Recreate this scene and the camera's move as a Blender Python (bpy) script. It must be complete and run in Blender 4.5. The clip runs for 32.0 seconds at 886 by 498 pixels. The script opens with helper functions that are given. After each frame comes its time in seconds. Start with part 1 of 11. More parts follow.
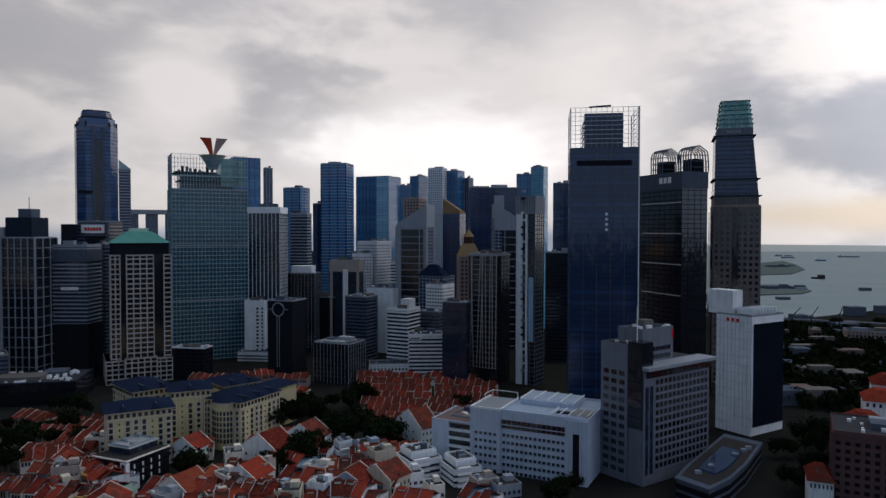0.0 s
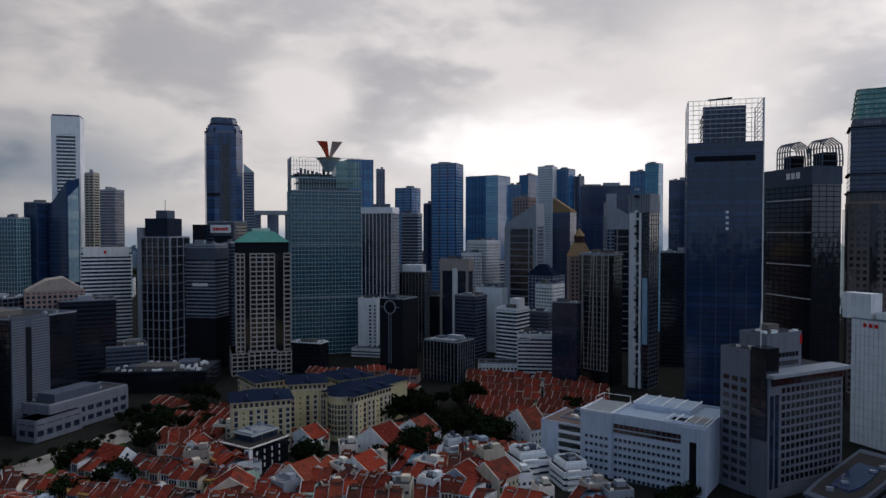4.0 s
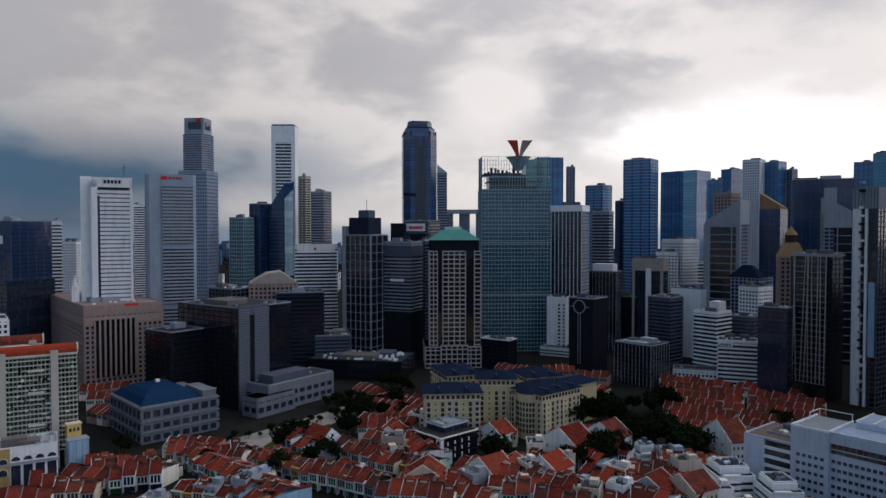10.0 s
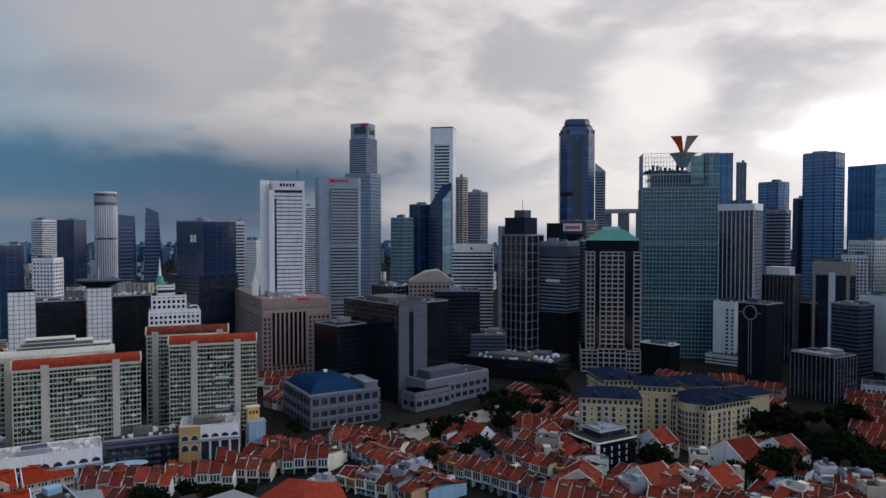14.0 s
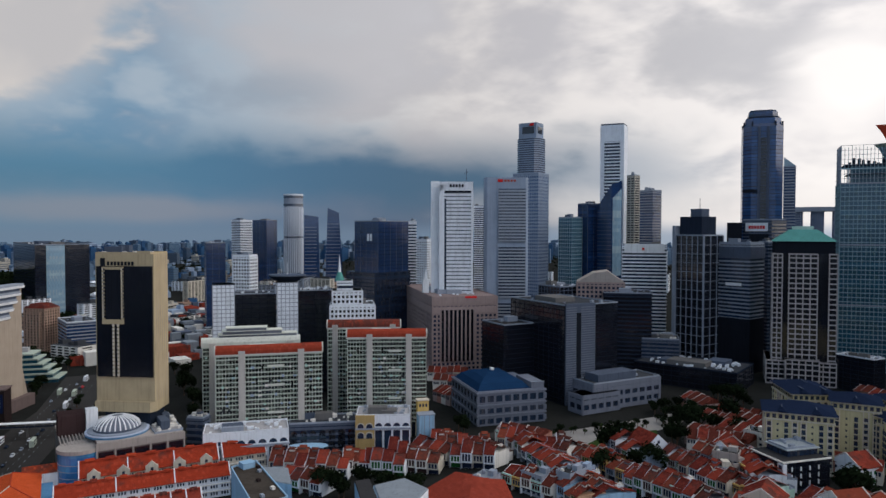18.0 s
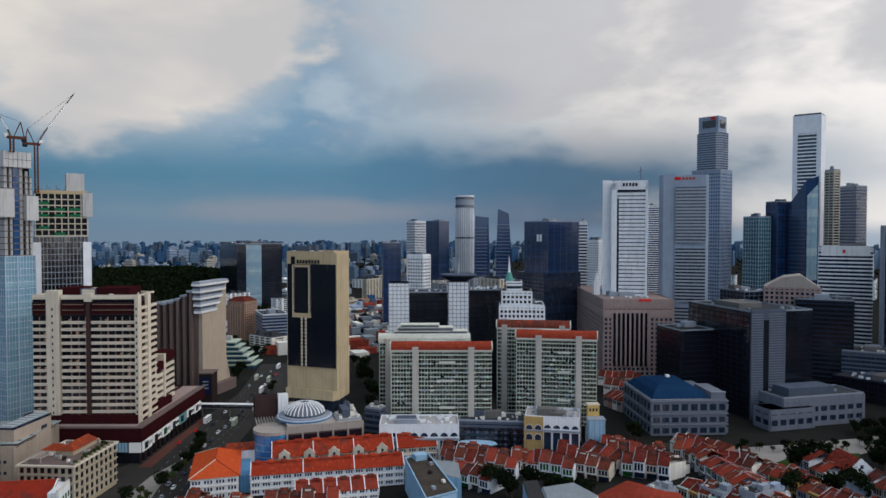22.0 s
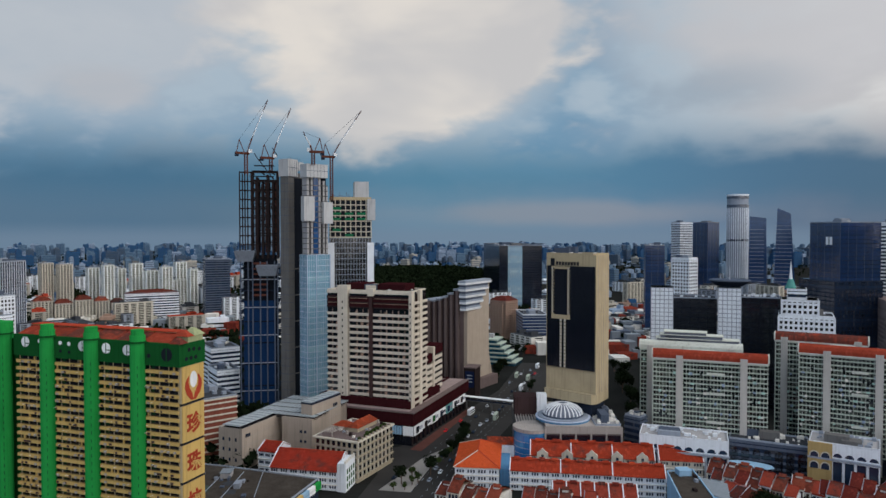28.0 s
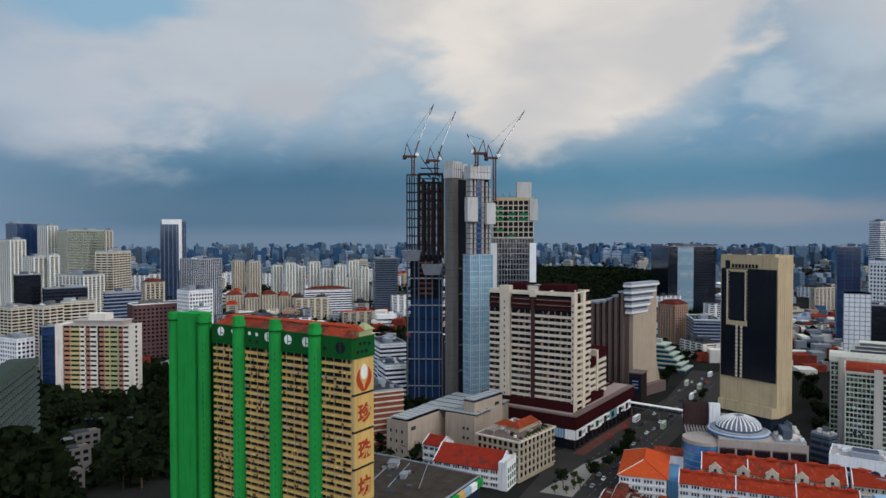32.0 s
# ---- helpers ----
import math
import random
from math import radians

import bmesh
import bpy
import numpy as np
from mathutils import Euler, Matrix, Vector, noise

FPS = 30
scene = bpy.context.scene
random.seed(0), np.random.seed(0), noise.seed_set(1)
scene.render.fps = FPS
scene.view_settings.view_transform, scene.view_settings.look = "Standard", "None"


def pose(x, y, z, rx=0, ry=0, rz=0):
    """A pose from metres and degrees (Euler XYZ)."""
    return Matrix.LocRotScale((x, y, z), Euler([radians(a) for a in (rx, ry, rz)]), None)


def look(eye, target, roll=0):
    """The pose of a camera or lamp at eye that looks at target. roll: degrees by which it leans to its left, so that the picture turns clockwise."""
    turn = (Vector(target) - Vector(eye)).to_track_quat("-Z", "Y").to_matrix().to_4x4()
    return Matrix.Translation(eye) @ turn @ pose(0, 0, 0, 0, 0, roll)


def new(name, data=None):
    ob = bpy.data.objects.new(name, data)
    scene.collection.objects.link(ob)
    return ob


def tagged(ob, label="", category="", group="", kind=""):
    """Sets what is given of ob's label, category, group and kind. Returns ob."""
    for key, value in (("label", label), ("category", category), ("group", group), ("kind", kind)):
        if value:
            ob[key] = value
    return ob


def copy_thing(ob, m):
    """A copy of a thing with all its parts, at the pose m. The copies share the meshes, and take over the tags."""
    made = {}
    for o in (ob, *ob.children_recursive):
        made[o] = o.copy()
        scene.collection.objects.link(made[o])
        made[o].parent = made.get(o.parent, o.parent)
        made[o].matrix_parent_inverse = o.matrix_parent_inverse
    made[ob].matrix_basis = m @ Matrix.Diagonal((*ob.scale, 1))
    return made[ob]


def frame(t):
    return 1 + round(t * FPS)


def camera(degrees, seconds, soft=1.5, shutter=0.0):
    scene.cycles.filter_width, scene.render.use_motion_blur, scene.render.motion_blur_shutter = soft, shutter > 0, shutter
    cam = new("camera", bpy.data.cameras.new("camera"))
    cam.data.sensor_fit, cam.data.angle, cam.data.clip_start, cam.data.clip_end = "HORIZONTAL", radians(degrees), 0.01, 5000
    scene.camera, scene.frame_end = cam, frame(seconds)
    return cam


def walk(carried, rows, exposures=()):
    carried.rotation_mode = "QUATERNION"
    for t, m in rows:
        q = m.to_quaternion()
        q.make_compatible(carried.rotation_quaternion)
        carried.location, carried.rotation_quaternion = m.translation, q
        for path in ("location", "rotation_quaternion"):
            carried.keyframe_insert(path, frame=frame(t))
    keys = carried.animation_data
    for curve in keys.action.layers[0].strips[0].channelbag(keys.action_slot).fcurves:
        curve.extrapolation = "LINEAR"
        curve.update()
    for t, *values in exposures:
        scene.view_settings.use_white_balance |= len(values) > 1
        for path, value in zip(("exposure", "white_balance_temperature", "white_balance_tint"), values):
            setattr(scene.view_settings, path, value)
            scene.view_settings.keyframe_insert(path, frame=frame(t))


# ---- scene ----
cam = camera(65.04, 32.0)
H = 141.0
# seconds, heading (to the left), pitch, roll in degrees: the camera hovers and turns
ROWS = [
    (0.0, -0.000, -1.438, -0.058), (0.5, 1.082, -1.461, -0.023), (1.0, 2.186, -1.479, 0.008), (1.5, 3.277, -1.492, 0.027),
    (2.0, 4.407, -1.494, 0.035), (2.5, 5.571, -1.495, 0.037), (3.0, 6.701, -1.489, 0.040), (3.5, 7.818, -1.492, 0.042),
    (5.5, 12.679, -1.483, 0.036), (6.0, 13.890, -1.499, 0.023), (6.5, 15.094, -1.515, 0.014), (7.0, 16.359, -1.529, 0.010),
    (7.5, 17.610, -1.536, 0.009), (8.0, 18.905, -1.546, 0.011), (8.5, 20.230, -1.563, 0.016), (9.0, 21.573, -1.582, 0.025),
    (9.5, 22.984, -1.601, 0.040), (10.0, 24.492, -1.614, 0.051), (10.5, 26.079, -1.628, 0.058), (11.0, 27.681, -1.640, 0.051),
    (11.5, 29.305, -1.641, 0.033), (12.0, 30.939, -1.637, 0.018), (12.5, 32.529, -1.640, 0.009), (13.0, 34.065, -1.640, 0.004),
    (13.5, 35.609, -1.624, -0.003), (14.0, 37.285, -1.614, -0.013), (14.5, 38.992, -1.600, -0.030), (16.5, 45.842, -1.623, -0.063),
    (17.0, 47.568, -1.624, -0.074), (17.5, 49.286, -1.635, -0.079), (18.0, 51.018, -1.656, -0.078), (18.5, 52.757, -1.668, -0.072),
    (19.0, 54.487, -1.669, -0.061), (19.5, 56.208, -1.665, -0.047), (20.0, 57.962, -1.664, -0.034), (20.5, 59.679, -1.663, -0.020),
    (21.0, 61.410, -1.655, -0.010), (21.5, 63.182, -1.645, -0.006), (22.0, 64.941, -1.621, -0.010), (22.5, 66.711, -1.590, -0.014),
    (23.0, 68.488, -1.570, -0.021), (23.5, 70.307, -1.551, -0.028), (24.0, 72.101, -1.542, -0.034), (24.5, 73.922, -1.530, -0.032),
    (25.0, 75.711, -1.517, -0.023), (25.5, 77.509, -1.498, -0.012), (27.5, 84.368, -1.454, 0.014), (28.0, 86.110, -1.462, 0.023),
    (28.5, 87.553, -1.464, 0.025), (29.0, 89.275, -1.460, 0.030), (29.5, 90.997, -1.461, 0.038), (30.0, 92.440, -1.462, 0.050),
    (30.5, 94.154, -1.460, 0.061), (31.0, 95.902, -1.452, 0.065), (31.5, 97.663, -1.440, 0.066), (32.0, 99.438, -1.421, 0.065),
]
walk(cam, [(t, pose(0, 0, H, 90 + pitch, roll, yaw)) for t, yaw, pitch, roll in ROWS],
     exposures=[(0, -0.75, 6500, 14), (6, -0.72, 6500, 14), (9, -0.62, 6500, 14), (14, -0.45, 6500, 14), (20, -0.21, 6500, 11), (25, -0.17, 6500, 10), (29, -0.17, 6500, 10), (32, -0.11, 6500, 10)])

# ---- world and sun ----
SUN_EL, SUN_AZ = 38.0, -4.0


def away(az, el):
    a, e = radians(az), radians(el)
    return Vector((-math.sin(a) * math.cos(e), math.cos(a) * math.cos(e), math.sin(e)))


class Nodes:
    """A short hand for node trees."""

    def __init__(self, tree):
        self.tree = tree
        tree.nodes.clear()

    def add(self, kind, links=(), **values):
        n = self.tree.nodes.new(kind)
        for k, v in values.items():
            if k in ("operation", "blend_type", "data_type", "noise_dimensions", "sky_type", "sun_disc", "sun_elevation",
                     "sun_rotation", "feature", "wave_type", "bands_direction", "clamp", "interpolation_type", "label", "altitude", "normalize"):
                if k == "operation":
                    n.operation = v
                elif k == "blend_type":
                    n.blend_type = v
                elif k == "data_type":
                    n.data_type = v
                elif k == "noise_dimensions":
                    n.noise_dimensions = v
                elif k == "sky_type":
                    n.sky_type = v
                elif k == "sun_disc":
                    n.sun_disc = v
                elif k == "sun_elevation":
                    n.sun_elevation = v
                elif k == "sun_rotation":
                    n.sun_rotation = v
                elif k == "feature":
                    n.feature = v
                elif k == "wave_type":
                    n.wave_type = v
                elif k == "bands_direction":
                    n.bands_direction = v
                elif k == "clamp":
                    n.clamp = v
                elif k == "interpolation_type":
                    n.interpolation_type = v
                elif k == "normalize":
                    n.normalize = v
            else:
                n.inputs[int(k[1:]) if k[0] == "i" and k[1:].isdigit() else k.replace("_", " ")].default_value = v
        for socket, source in dict(links).items():
            self.tree.links.new(source, n.inputs[socket])
        return n

    def math(self, op, a, b=0.0, c=0.0):
        n = self.tree.nodes.new("ShaderNodeMath")
        n.operation = op
        for i, v in enumerate((a, b, c)):
            if isinstance(v, (int, float)):
                n.inputs[i].default_value = v
            else:
                self.tree.links.new(v, n.inputs[i])
        return n.outputs[0]

    def span(self, v, a, b, c=0.0, d=1.0, smooth=True):
        n = self.tree.nodes.new("ShaderNodeMapRange")
        n.interpolation_type = "SMOOTHSTEP" if smooth else "LINEAR"
        self.tree.links.new(v, n.inputs[0])
        for i, x in enumerate((a, b, c, d)):
            n.inputs[i + 1].default_value = x
        return n.outputs[0]

    def mix(self, f, a, b, how="MIX"):
        n = self.tree.nodes.new("ShaderNodeMix")
        n.data_type, n.blend_type = "RGBA", how
        for i, v in ((0, f), (6, a), (7, b)):
            if isinstance(v, (int, float)):
                n.inputs[i].default_value = v
            elif isinstance(v, tuple):
                n.inputs[i].default_value = (*v, 1)
            else:
                self.tree.links.new(v, n.inputs[i])
        return n.outputs[2]

    def noise(self, vec, scale, detail=3.0, rough=0.5, distort=0.0):
        n = self.tree.nodes.new("ShaderNodeTexNoise")
        self.tree.links.new(vec, n.inputs["Vector"])
        n.inputs["Scale"].default_value, n.inputs["Detail"].default_value = scale, detail
        n.inputs["Roughness"].default_value, n.inputs["Distortion"].default_value = rough, distort
        return n.outputs[0]

    def dot(self, vec, v):
        n = self.tree.nodes.new("ShaderNodeVectorMath")
        n.operation = "DOT_PRODUCT"
        self.tree.links.new(vec, n.inputs[0])
        n.inputs[1].default_value = v
        return n.outputs["Value"]


world = bpy.data.worlds.new("sky")
scene.world = world
world.use_nodes = True
W = Nodes(world.node_tree)
tc = W.add("ShaderNodeTexCoord").outputs["Generated"]
nish = W.add("ShaderNodeTexSky", sky_type="NISHITA", sun_disc=False, sun_elevation=radians(SUN_EL), sun_rotation=radians(-SUN_AZ))
sep = W.add("ShaderNodeSeparateXYZ", {0: tc})
up = sep.outputs[2]
# heading to the left of the first view, and height over the horizon, both in degrees
az = W.math("DEGREES", W.math("ARCTAN2", W.math("MULTIPLY", sep.outputs[0], -1.0), sep.outputs[1]))
el = W.math("DEGREES", W.math("ARCSINE", up))
flat = W.add("ShaderNodeVectorMath", {0: tc}, operation="MULTIPLY")
flat.inputs[1].default_value = (1, 1, 2.2)
fv = flat.outputs[0]
broad = W.noise(fv, 3.2, 4.0, 0.50, 0.35)
fine = W.noise(fv, 8.0, 4.0, 0.52, 0.25)
wisp = W.noise(fv, 20.0, 3.0, 0.5, 0.1)
cloud = W.math("ADD", W.math("ADD", W.math("MULTIPLY", broad, 0.55), W.math("MULTIPLY", fine, 0.35)), W.math("MULTIPLY", wisp, 0.10))
jag = W.span(cloud, 0.34, 0.66, -1.0, 1.0, False)


def bank(a0, e0, ra, re, soft=0.5, rag=2.2):
    """A cloud bank about a heading and height, with a ragged rim."""
    p = W.math("DIVIDE", W.math("SUBTRACT", az, a0), ra)
    q = W.math("DIVIDE", W.math("SUBTRACT", el, e0), re)
    d = W.math("SQRT", W.math("ADD", W.math("MULTIPLY", p, p), W.math("MULTIPLY", q, q)))
    return W.span(W.math("ADD", d, W.math("MULTIPLY", jag, rag)), 1.0 - soft, 1.0 + soft, 1.0, 0.0)


def layer(under, mask, colour, most=1.0):
    return W.mix(W.math("MULTIPLY", mask, most) if most < 1 else mask, under, colour)


# the grey and white veil over the business district
veil = W.mix(W.span(cloud, 0.42, 0.58), (0.50, 0.495, 0.51), (0.735, 0.71, 0.685))
# blue air and storm on the landward side
side = W.span(W.math("ADD", az, W.math("MULTIPLY", jag, 9.0)), 50.0, 76.0)
high_blue = W.mix(W.span(cloud, 0.42, 0.58), (0.165, 0.32, 0.475), (0.42, 0.52, 0.61))
sky = W.mix(side, veil, high_blue)
sky = layer(sky, bank(62, 20, 10, 9, 0.6, 0.7), (0.60, 0.60, 0.62), 0.85)
sky = layer(sky, bank(114, 18, 17, 8, 0.5, 0.8), (0.56, 0.59, 0.63), 0.85)
sky = layer(sky, bank(131, 9.5, 8, 4.0, 0.5, 0.7), (0.55, 0.58, 0.63), 0.85)
sky = layer(sky, bank(127, 17.5, 6, 2.6, 0.4, 0.6), (0.22, 0.44, 0.62), 0.85)
sky = layer(sky, bank(112, 10.5, 3, 1.2, 0.6, 0.6), (0.50, 0.52, 0.56), 0.8)
white = W.mix(W.span(broad, 0.36, 0.60), (0.62, 0.61, 0.61), (0.82, 0.77, 0.71))
sky = layer(sky, bank(90, 19.0, 14.0, 11.5, 0.2, 0.42), white)
sky = layer(sky, bank(65, 10.8, 4.0, 1.3, 0.8, 0.9), (0.22, 0.32, 0.42), 0.35)
# the storm's dark base, low over the land
rim = W.math("ADD", el, W.math("MULTIPLY", jag, -1.6))
storm = W.math("MULTIPLY", W.span(W.math("ADD", az, W.math("MULTIPLY", jag, 6.0)), 30.0, 47.0), W.span(rim, 3.8, 9.2, 1.0, 0.0))
deep = W.mix(W.span(W.math("ADD", el, W.math("MULTIPLY", jag, 1.2)), 1.2, 4.6), (0.130, 0.225, 0.320), (0.068, 0.195, 0.305))
dull = W.math("MULTIPLY", W.span(az, 46.0, 78.0, 0.58, 1.14), W.span(az, 88.0, 106.0, 1.0, 0.72))
deep = W.mix(1.0, deep, W.add("ShaderNodeCombineXYZ", {0: dull, 1: W.math("MULTIPLY", dull, W.span(az, 56.0, 84.0, 0.95, 1.0)), 2: W.math("MULTIPLY", dull, W.span(az, 56.0, 84.0, 1.06, 1.0))}).outputs[0], "MULTIPLY")
deep = W.mix(W.span(az, 92.0, 112.0, 0.0, 0.85), deep, W.mix(W.span(W.math("ADD", el, W.math("MULTIPLY", jag, 1.6)), 0.8, 5.0), (0.076, 0.165, 0.270), (0.048, 0.150, 0.265)))
sky = layer(sky, storm, deep, 0.97)
sky = layer(sky, bank(75, 1.5, 10, 0.9, 0.7, 0.5), (0.32, 0.32, 0.36), 0.5)
# grey rolls above the bright gap where the veiled sun stands
sky = layer(sky, bank(12, 10.5, 8, 3.2, 0.6, 1.0), (0.38, 0.38, 0.40), 0.6)
sky = layer(sky, bank(-4, 16.5, 11, 3.4, 0.6, 1.0), (0.44, 0.44, 0.46), 0.55)
sky = layer(sky, bank(29, 13.0, 7, 3.5, 0.6, 1.0), (0.44, 0.44, 0.45), 0.75)
sky = layer(sky, bank(-30, 6.5, 9, 3.6, 0.6, 0.9), (0.33, 0.35, 0.39), 0.85)
sky = layer(sky, bank(36, 4.0, 6, 3.2, 0.7, 0.8), (0.34, 0.38, 0.43), 0.7)
sky = layer(sky, bank(-2, 6.8, 11.5, 4.4, 0.6, 0.8), (1.02, 1.0, 0.97))
sky = layer(sky, bank(20.5, 10.5, 3.4, 3.0, 0.7, 0.9), (0.86, 0.83, 0.79), 0.8)
sky = layer(sky, bank(-12, 13.0, 5.0, 4.0, 0.7, 0.9), (0.86, 0.83, 0.79), 0.7)
sky = layer(sky, bank(-29, 1.3, 9, 1.3, 0.6, 0.5), (0.68, 0.59, 0.47), 0.85)
sky = layer(sky, bank(26, 1.2, 22, 2.0, 0.6, 0.5), (0.66, 0.64, 0.62), 0.6)
# haze at the rim and below it
landward = W.span(az, -22.0, -8.0)
sky = W.mix(W.math("MULTIPLY", W.span(el, -0.6, 0.9, 0.75, 0.0), landward), sky, (0.17, 0.25, 0.35))
# open water out to the horizon on the seaward side
sky = W.mix(W.math("MULTIPLY", W.span(el, -0.98, -0.90, 1.0, 0.0), W.math("SUBTRACT", 1.0, landward)), sky, (0.215, 0.255, 0.275))
# overcast: a little brighter overhead; behind, to the west, the sky is blue-grey and dim
west = W.span(W.dot(tc, tuple(away(-162, 4))), 0.15, 0.75)
sky = layer(sky, west, (0.245, 0.335, 0.465), 0.9)
glare = W.span(az, 22.0, 66.0, 1.48, 1.0)
# unseen sky to the south, right of the first view, brightened to light facades
south = W.span(W.dot(tc, tuple(away(-82, 24))), 0.45, 0.95)
bright = W.math("MULTIPLY", W.math("ADD", W.span(el, 20.0, 70.0, 1.0, 1.15), W.math("MULTIPLY", south, 1.65)), W.math("ADD", 1.0, W.math("MULTIPLY", west, 0.15)))
bright = W.math("MULTIPLY", bright, W.math("ADD", 1.0, W.math("MULTIPLY", W.span(W.dot(tc, tuple(away(SUN_AZ, 8))), 0.80, 1.0), 0.12)))
bright = W.math("MULTIPLY", bright, W.mix(W.span(W.math("ABSOLUTE", az), 50.0, 80.0), glare, (1.0, 1.0, 1.0)))
lit = W.add("ShaderNodeVectorMath", {0: sky}, operation="SCALE")
world.node_tree.links.new(bright, lit.inputs["Scale"])
bg1 = W.add("ShaderNodeBackground", {0: nish.outputs[0]}, Strength=0.004)
bg2 = W.add("ShaderNodeBackground", {0: lit.outputs[0]}, Strength=1.0)
both = W.add("ShaderNodeAddShader", {0: bg1.outputs[0], 1: bg2.outputs[0]})
W.add("ShaderNodeOutputWorld", {0: both.outputs[0]})

sun = new("sun", bpy.data.lights.new("sun", "SUN"))
sun.data.energy, sun.data.angle, sun.data.color = 0.9, radians(14), (1.0, 0.97, 0.93)
sun.matrix_world = look(away(SUN_AZ, SUN_EL) * 600, (0, 0, 0))

# ---- materials ----


def paint(name, rgb, rough=0.7, metal=0.0, var=0.18, size=9.0, fine=0.6, bump=0.03, streak=0.25, spec=0.22, cells=None, light=None, per=0.06):
    """A weathered surface: broad stains, fine grain, rain streaks down it; cells: (x, y, z) size of panels that differ a little."""
    m = bpy.data.materials.new(name)
    m.use_nodes = True
    n = Nodes(m.node_tree)
    t = n.add("ShaderNodeTexCoord").outputs["Object"]
    broad = n.noise(t, 1.0 / size, 3.0, 0.6)
    grain = n.noise(t, 1.0 / fine, 2.0, 0.6)
    st = n.add("ShaderNodeVectorMath", {0: t}, operation="MULTIPLY")
    st.inputs[1].default_value = (0.9, 0.9, 0.035)
    run = n.noise(st.outputs[0], 1.0, 3.0, 0.6)
    info = n.add("ShaderNodeObjectInfo").outputs["Random"]
    k = n.math("ADD", n.math("MULTIPLY", n.math("SUBTRACT", broad, 0.5), var * 2), n.math("MULTIPLY", n.math("SUBTRACT", grain, 0.5), var))
    k = n.math("ADD", k, n.math("MULTIPLY", n.span(run, 0.48, 0.75, 0.0, 1.0), -streak))
    k = n.math("ADD", k, n.math("MULTIPLY", n.math("SUBTRACT", info, 0.5), per * 2))
    if cells:
        sn = n.add("ShaderNodeVectorMath", {0: t}, operation="SNAP")
        sn.inputs[1].default_value = cells
        wn = n.add("ShaderNodeTexWhiteNoise", {0: sn.outputs[0]}).outputs[0]
        k = n.math("ADD", k, n.math("MULTIPLY", n.math("SUBTRACT", wn, 0.5), var * 2.2))
    k = n.math("ADD", k, 1.0)
    col = n.add("ShaderNodeVectorMath", operation="SCALE")
    col.inputs[0].default_value = rgb
    m.node_tree.links.new(k, col.inputs["Scale"])
    bs = n.add("ShaderNodeBsdfPrincipled", {"Base Color": col.outputs[0]}, Roughness=rough, Metallic=metal)
    bs.inputs["Specular IOR Level"].default_value = spec
    if bump:
        b = n.add("ShaderNodeBump", {"Height": grain}, Strength=0.35, Distance=bump)
        m.node_tree.links.new(b.outputs[0], bs.inputs["Normal"])
    n.add("ShaderNodeOutputMaterial", {0: bs.outputs[0]})
    return m


def glazing(name, rgb, cells=(1.6, 1.6, 4.0), rough=0.06, blinds=0.12, tint=(0.25, 0.25, 0.24), spec=0.9, wave=0.012, lively=1.0):
    """Curtain-wall glass: dark and glossy, panes slightly out of true, some with blinds drawn."""
    m = bpy.data.materials.new(name)
    m.use_nodes = True
    n = Nodes(m.node_tree)
    t = n.add("ShaderNodeTexCoord").outputs["Object"]
    sn = n.add("ShaderNodeVectorMath", {0: t}, operation="SNAP")
    sn.inputs[1].default_value = cells
    wn = n.add("ShaderNodeTexWhiteNoise", {0: sn.outputs[0]})
    v = wn.outputs[0]
    broad = n.noise(t, 0.03, 2.0)
    base = n.mix(n.span(v, 1.0 - blinds, 1.0 - blinds + 0.02), rgb, tint)
    base = n.mix(n.math("MULTIPLY", broad, 0.5), base, tuple(c * 0.45 for c in rgb))
    base = n.mix(n.span(v, 0.0, 0.8, 0.0, 0.35, False), base, tuple(c * 0.4 for c in rgb))
    # whole storeys differ: blinds down, lamps out, new film on the panes
    flo = n.add("ShaderNodeVectorMath", {0: t}, operation="SNAP")
    flo.inputs[1].default_value = (500.0, 500.0, cells[2])
    fw = n.add("ShaderNodeTexWhiteNoise", {0: flo.outputs[0]}).outputs[0]
    base = n.mix(n.span(fw, 0.55, 1.0, 0.0, 0.45 * lively, False), base, tuple(min(0.6, c * 1.9 + 0.006) for c in rgb))
    col = n.add("ShaderNodeVectorMath", {0: t}, operation="SNAP")
    col.inputs[1].default_value = (cells[0] * 3, cells[1] * 3, 500.0)
    cw = n.add("ShaderNodeTexWhiteNoise", {0: col.outputs[0]}).outputs[0]
    base = n.mix(n.span(cw, 0.6, 1.0, 0.0, 0.4, False), base, tuple(c * 0.5 for c in rgb))
    bs = n.add("ShaderNodeBsdfPrincipled", {"Base Color": base, "Roughness": n.span(v, 0, 1, rough, rough + 0.10, False)})
    bs.inputs["Specular IOR Level"].default_value = spec
    off = n.add("ShaderNodeVectorMath", {0: wn.outputs[1]}, operation="SUBTRACT")
    off.inputs[1].default_value = (0.5, 0.5, 0.5)
    sc = n.add("ShaderNodeVectorMath", {0: off.outputs[0]}, operation="SCALE")
    sc.inputs["Scale"].default_value = wave * 2
    geo = n.add("ShaderNodeNewGeometry").outputs["Normal"]
    ad = n.add("ShaderNodeVectorMath", {0: geo, 1: sc.outputs[0]}, operation="ADD")
    nm = n.add("ShaderNodeVectorMath", {0: ad.outputs[0]}, operation="NORMALIZE")
    m.node_tree.links.new(nm.outputs[0], bs.inputs["Normal"])
    n.add("ShaderNodeOutputMaterial", {0: bs.outputs[0]})
    return m


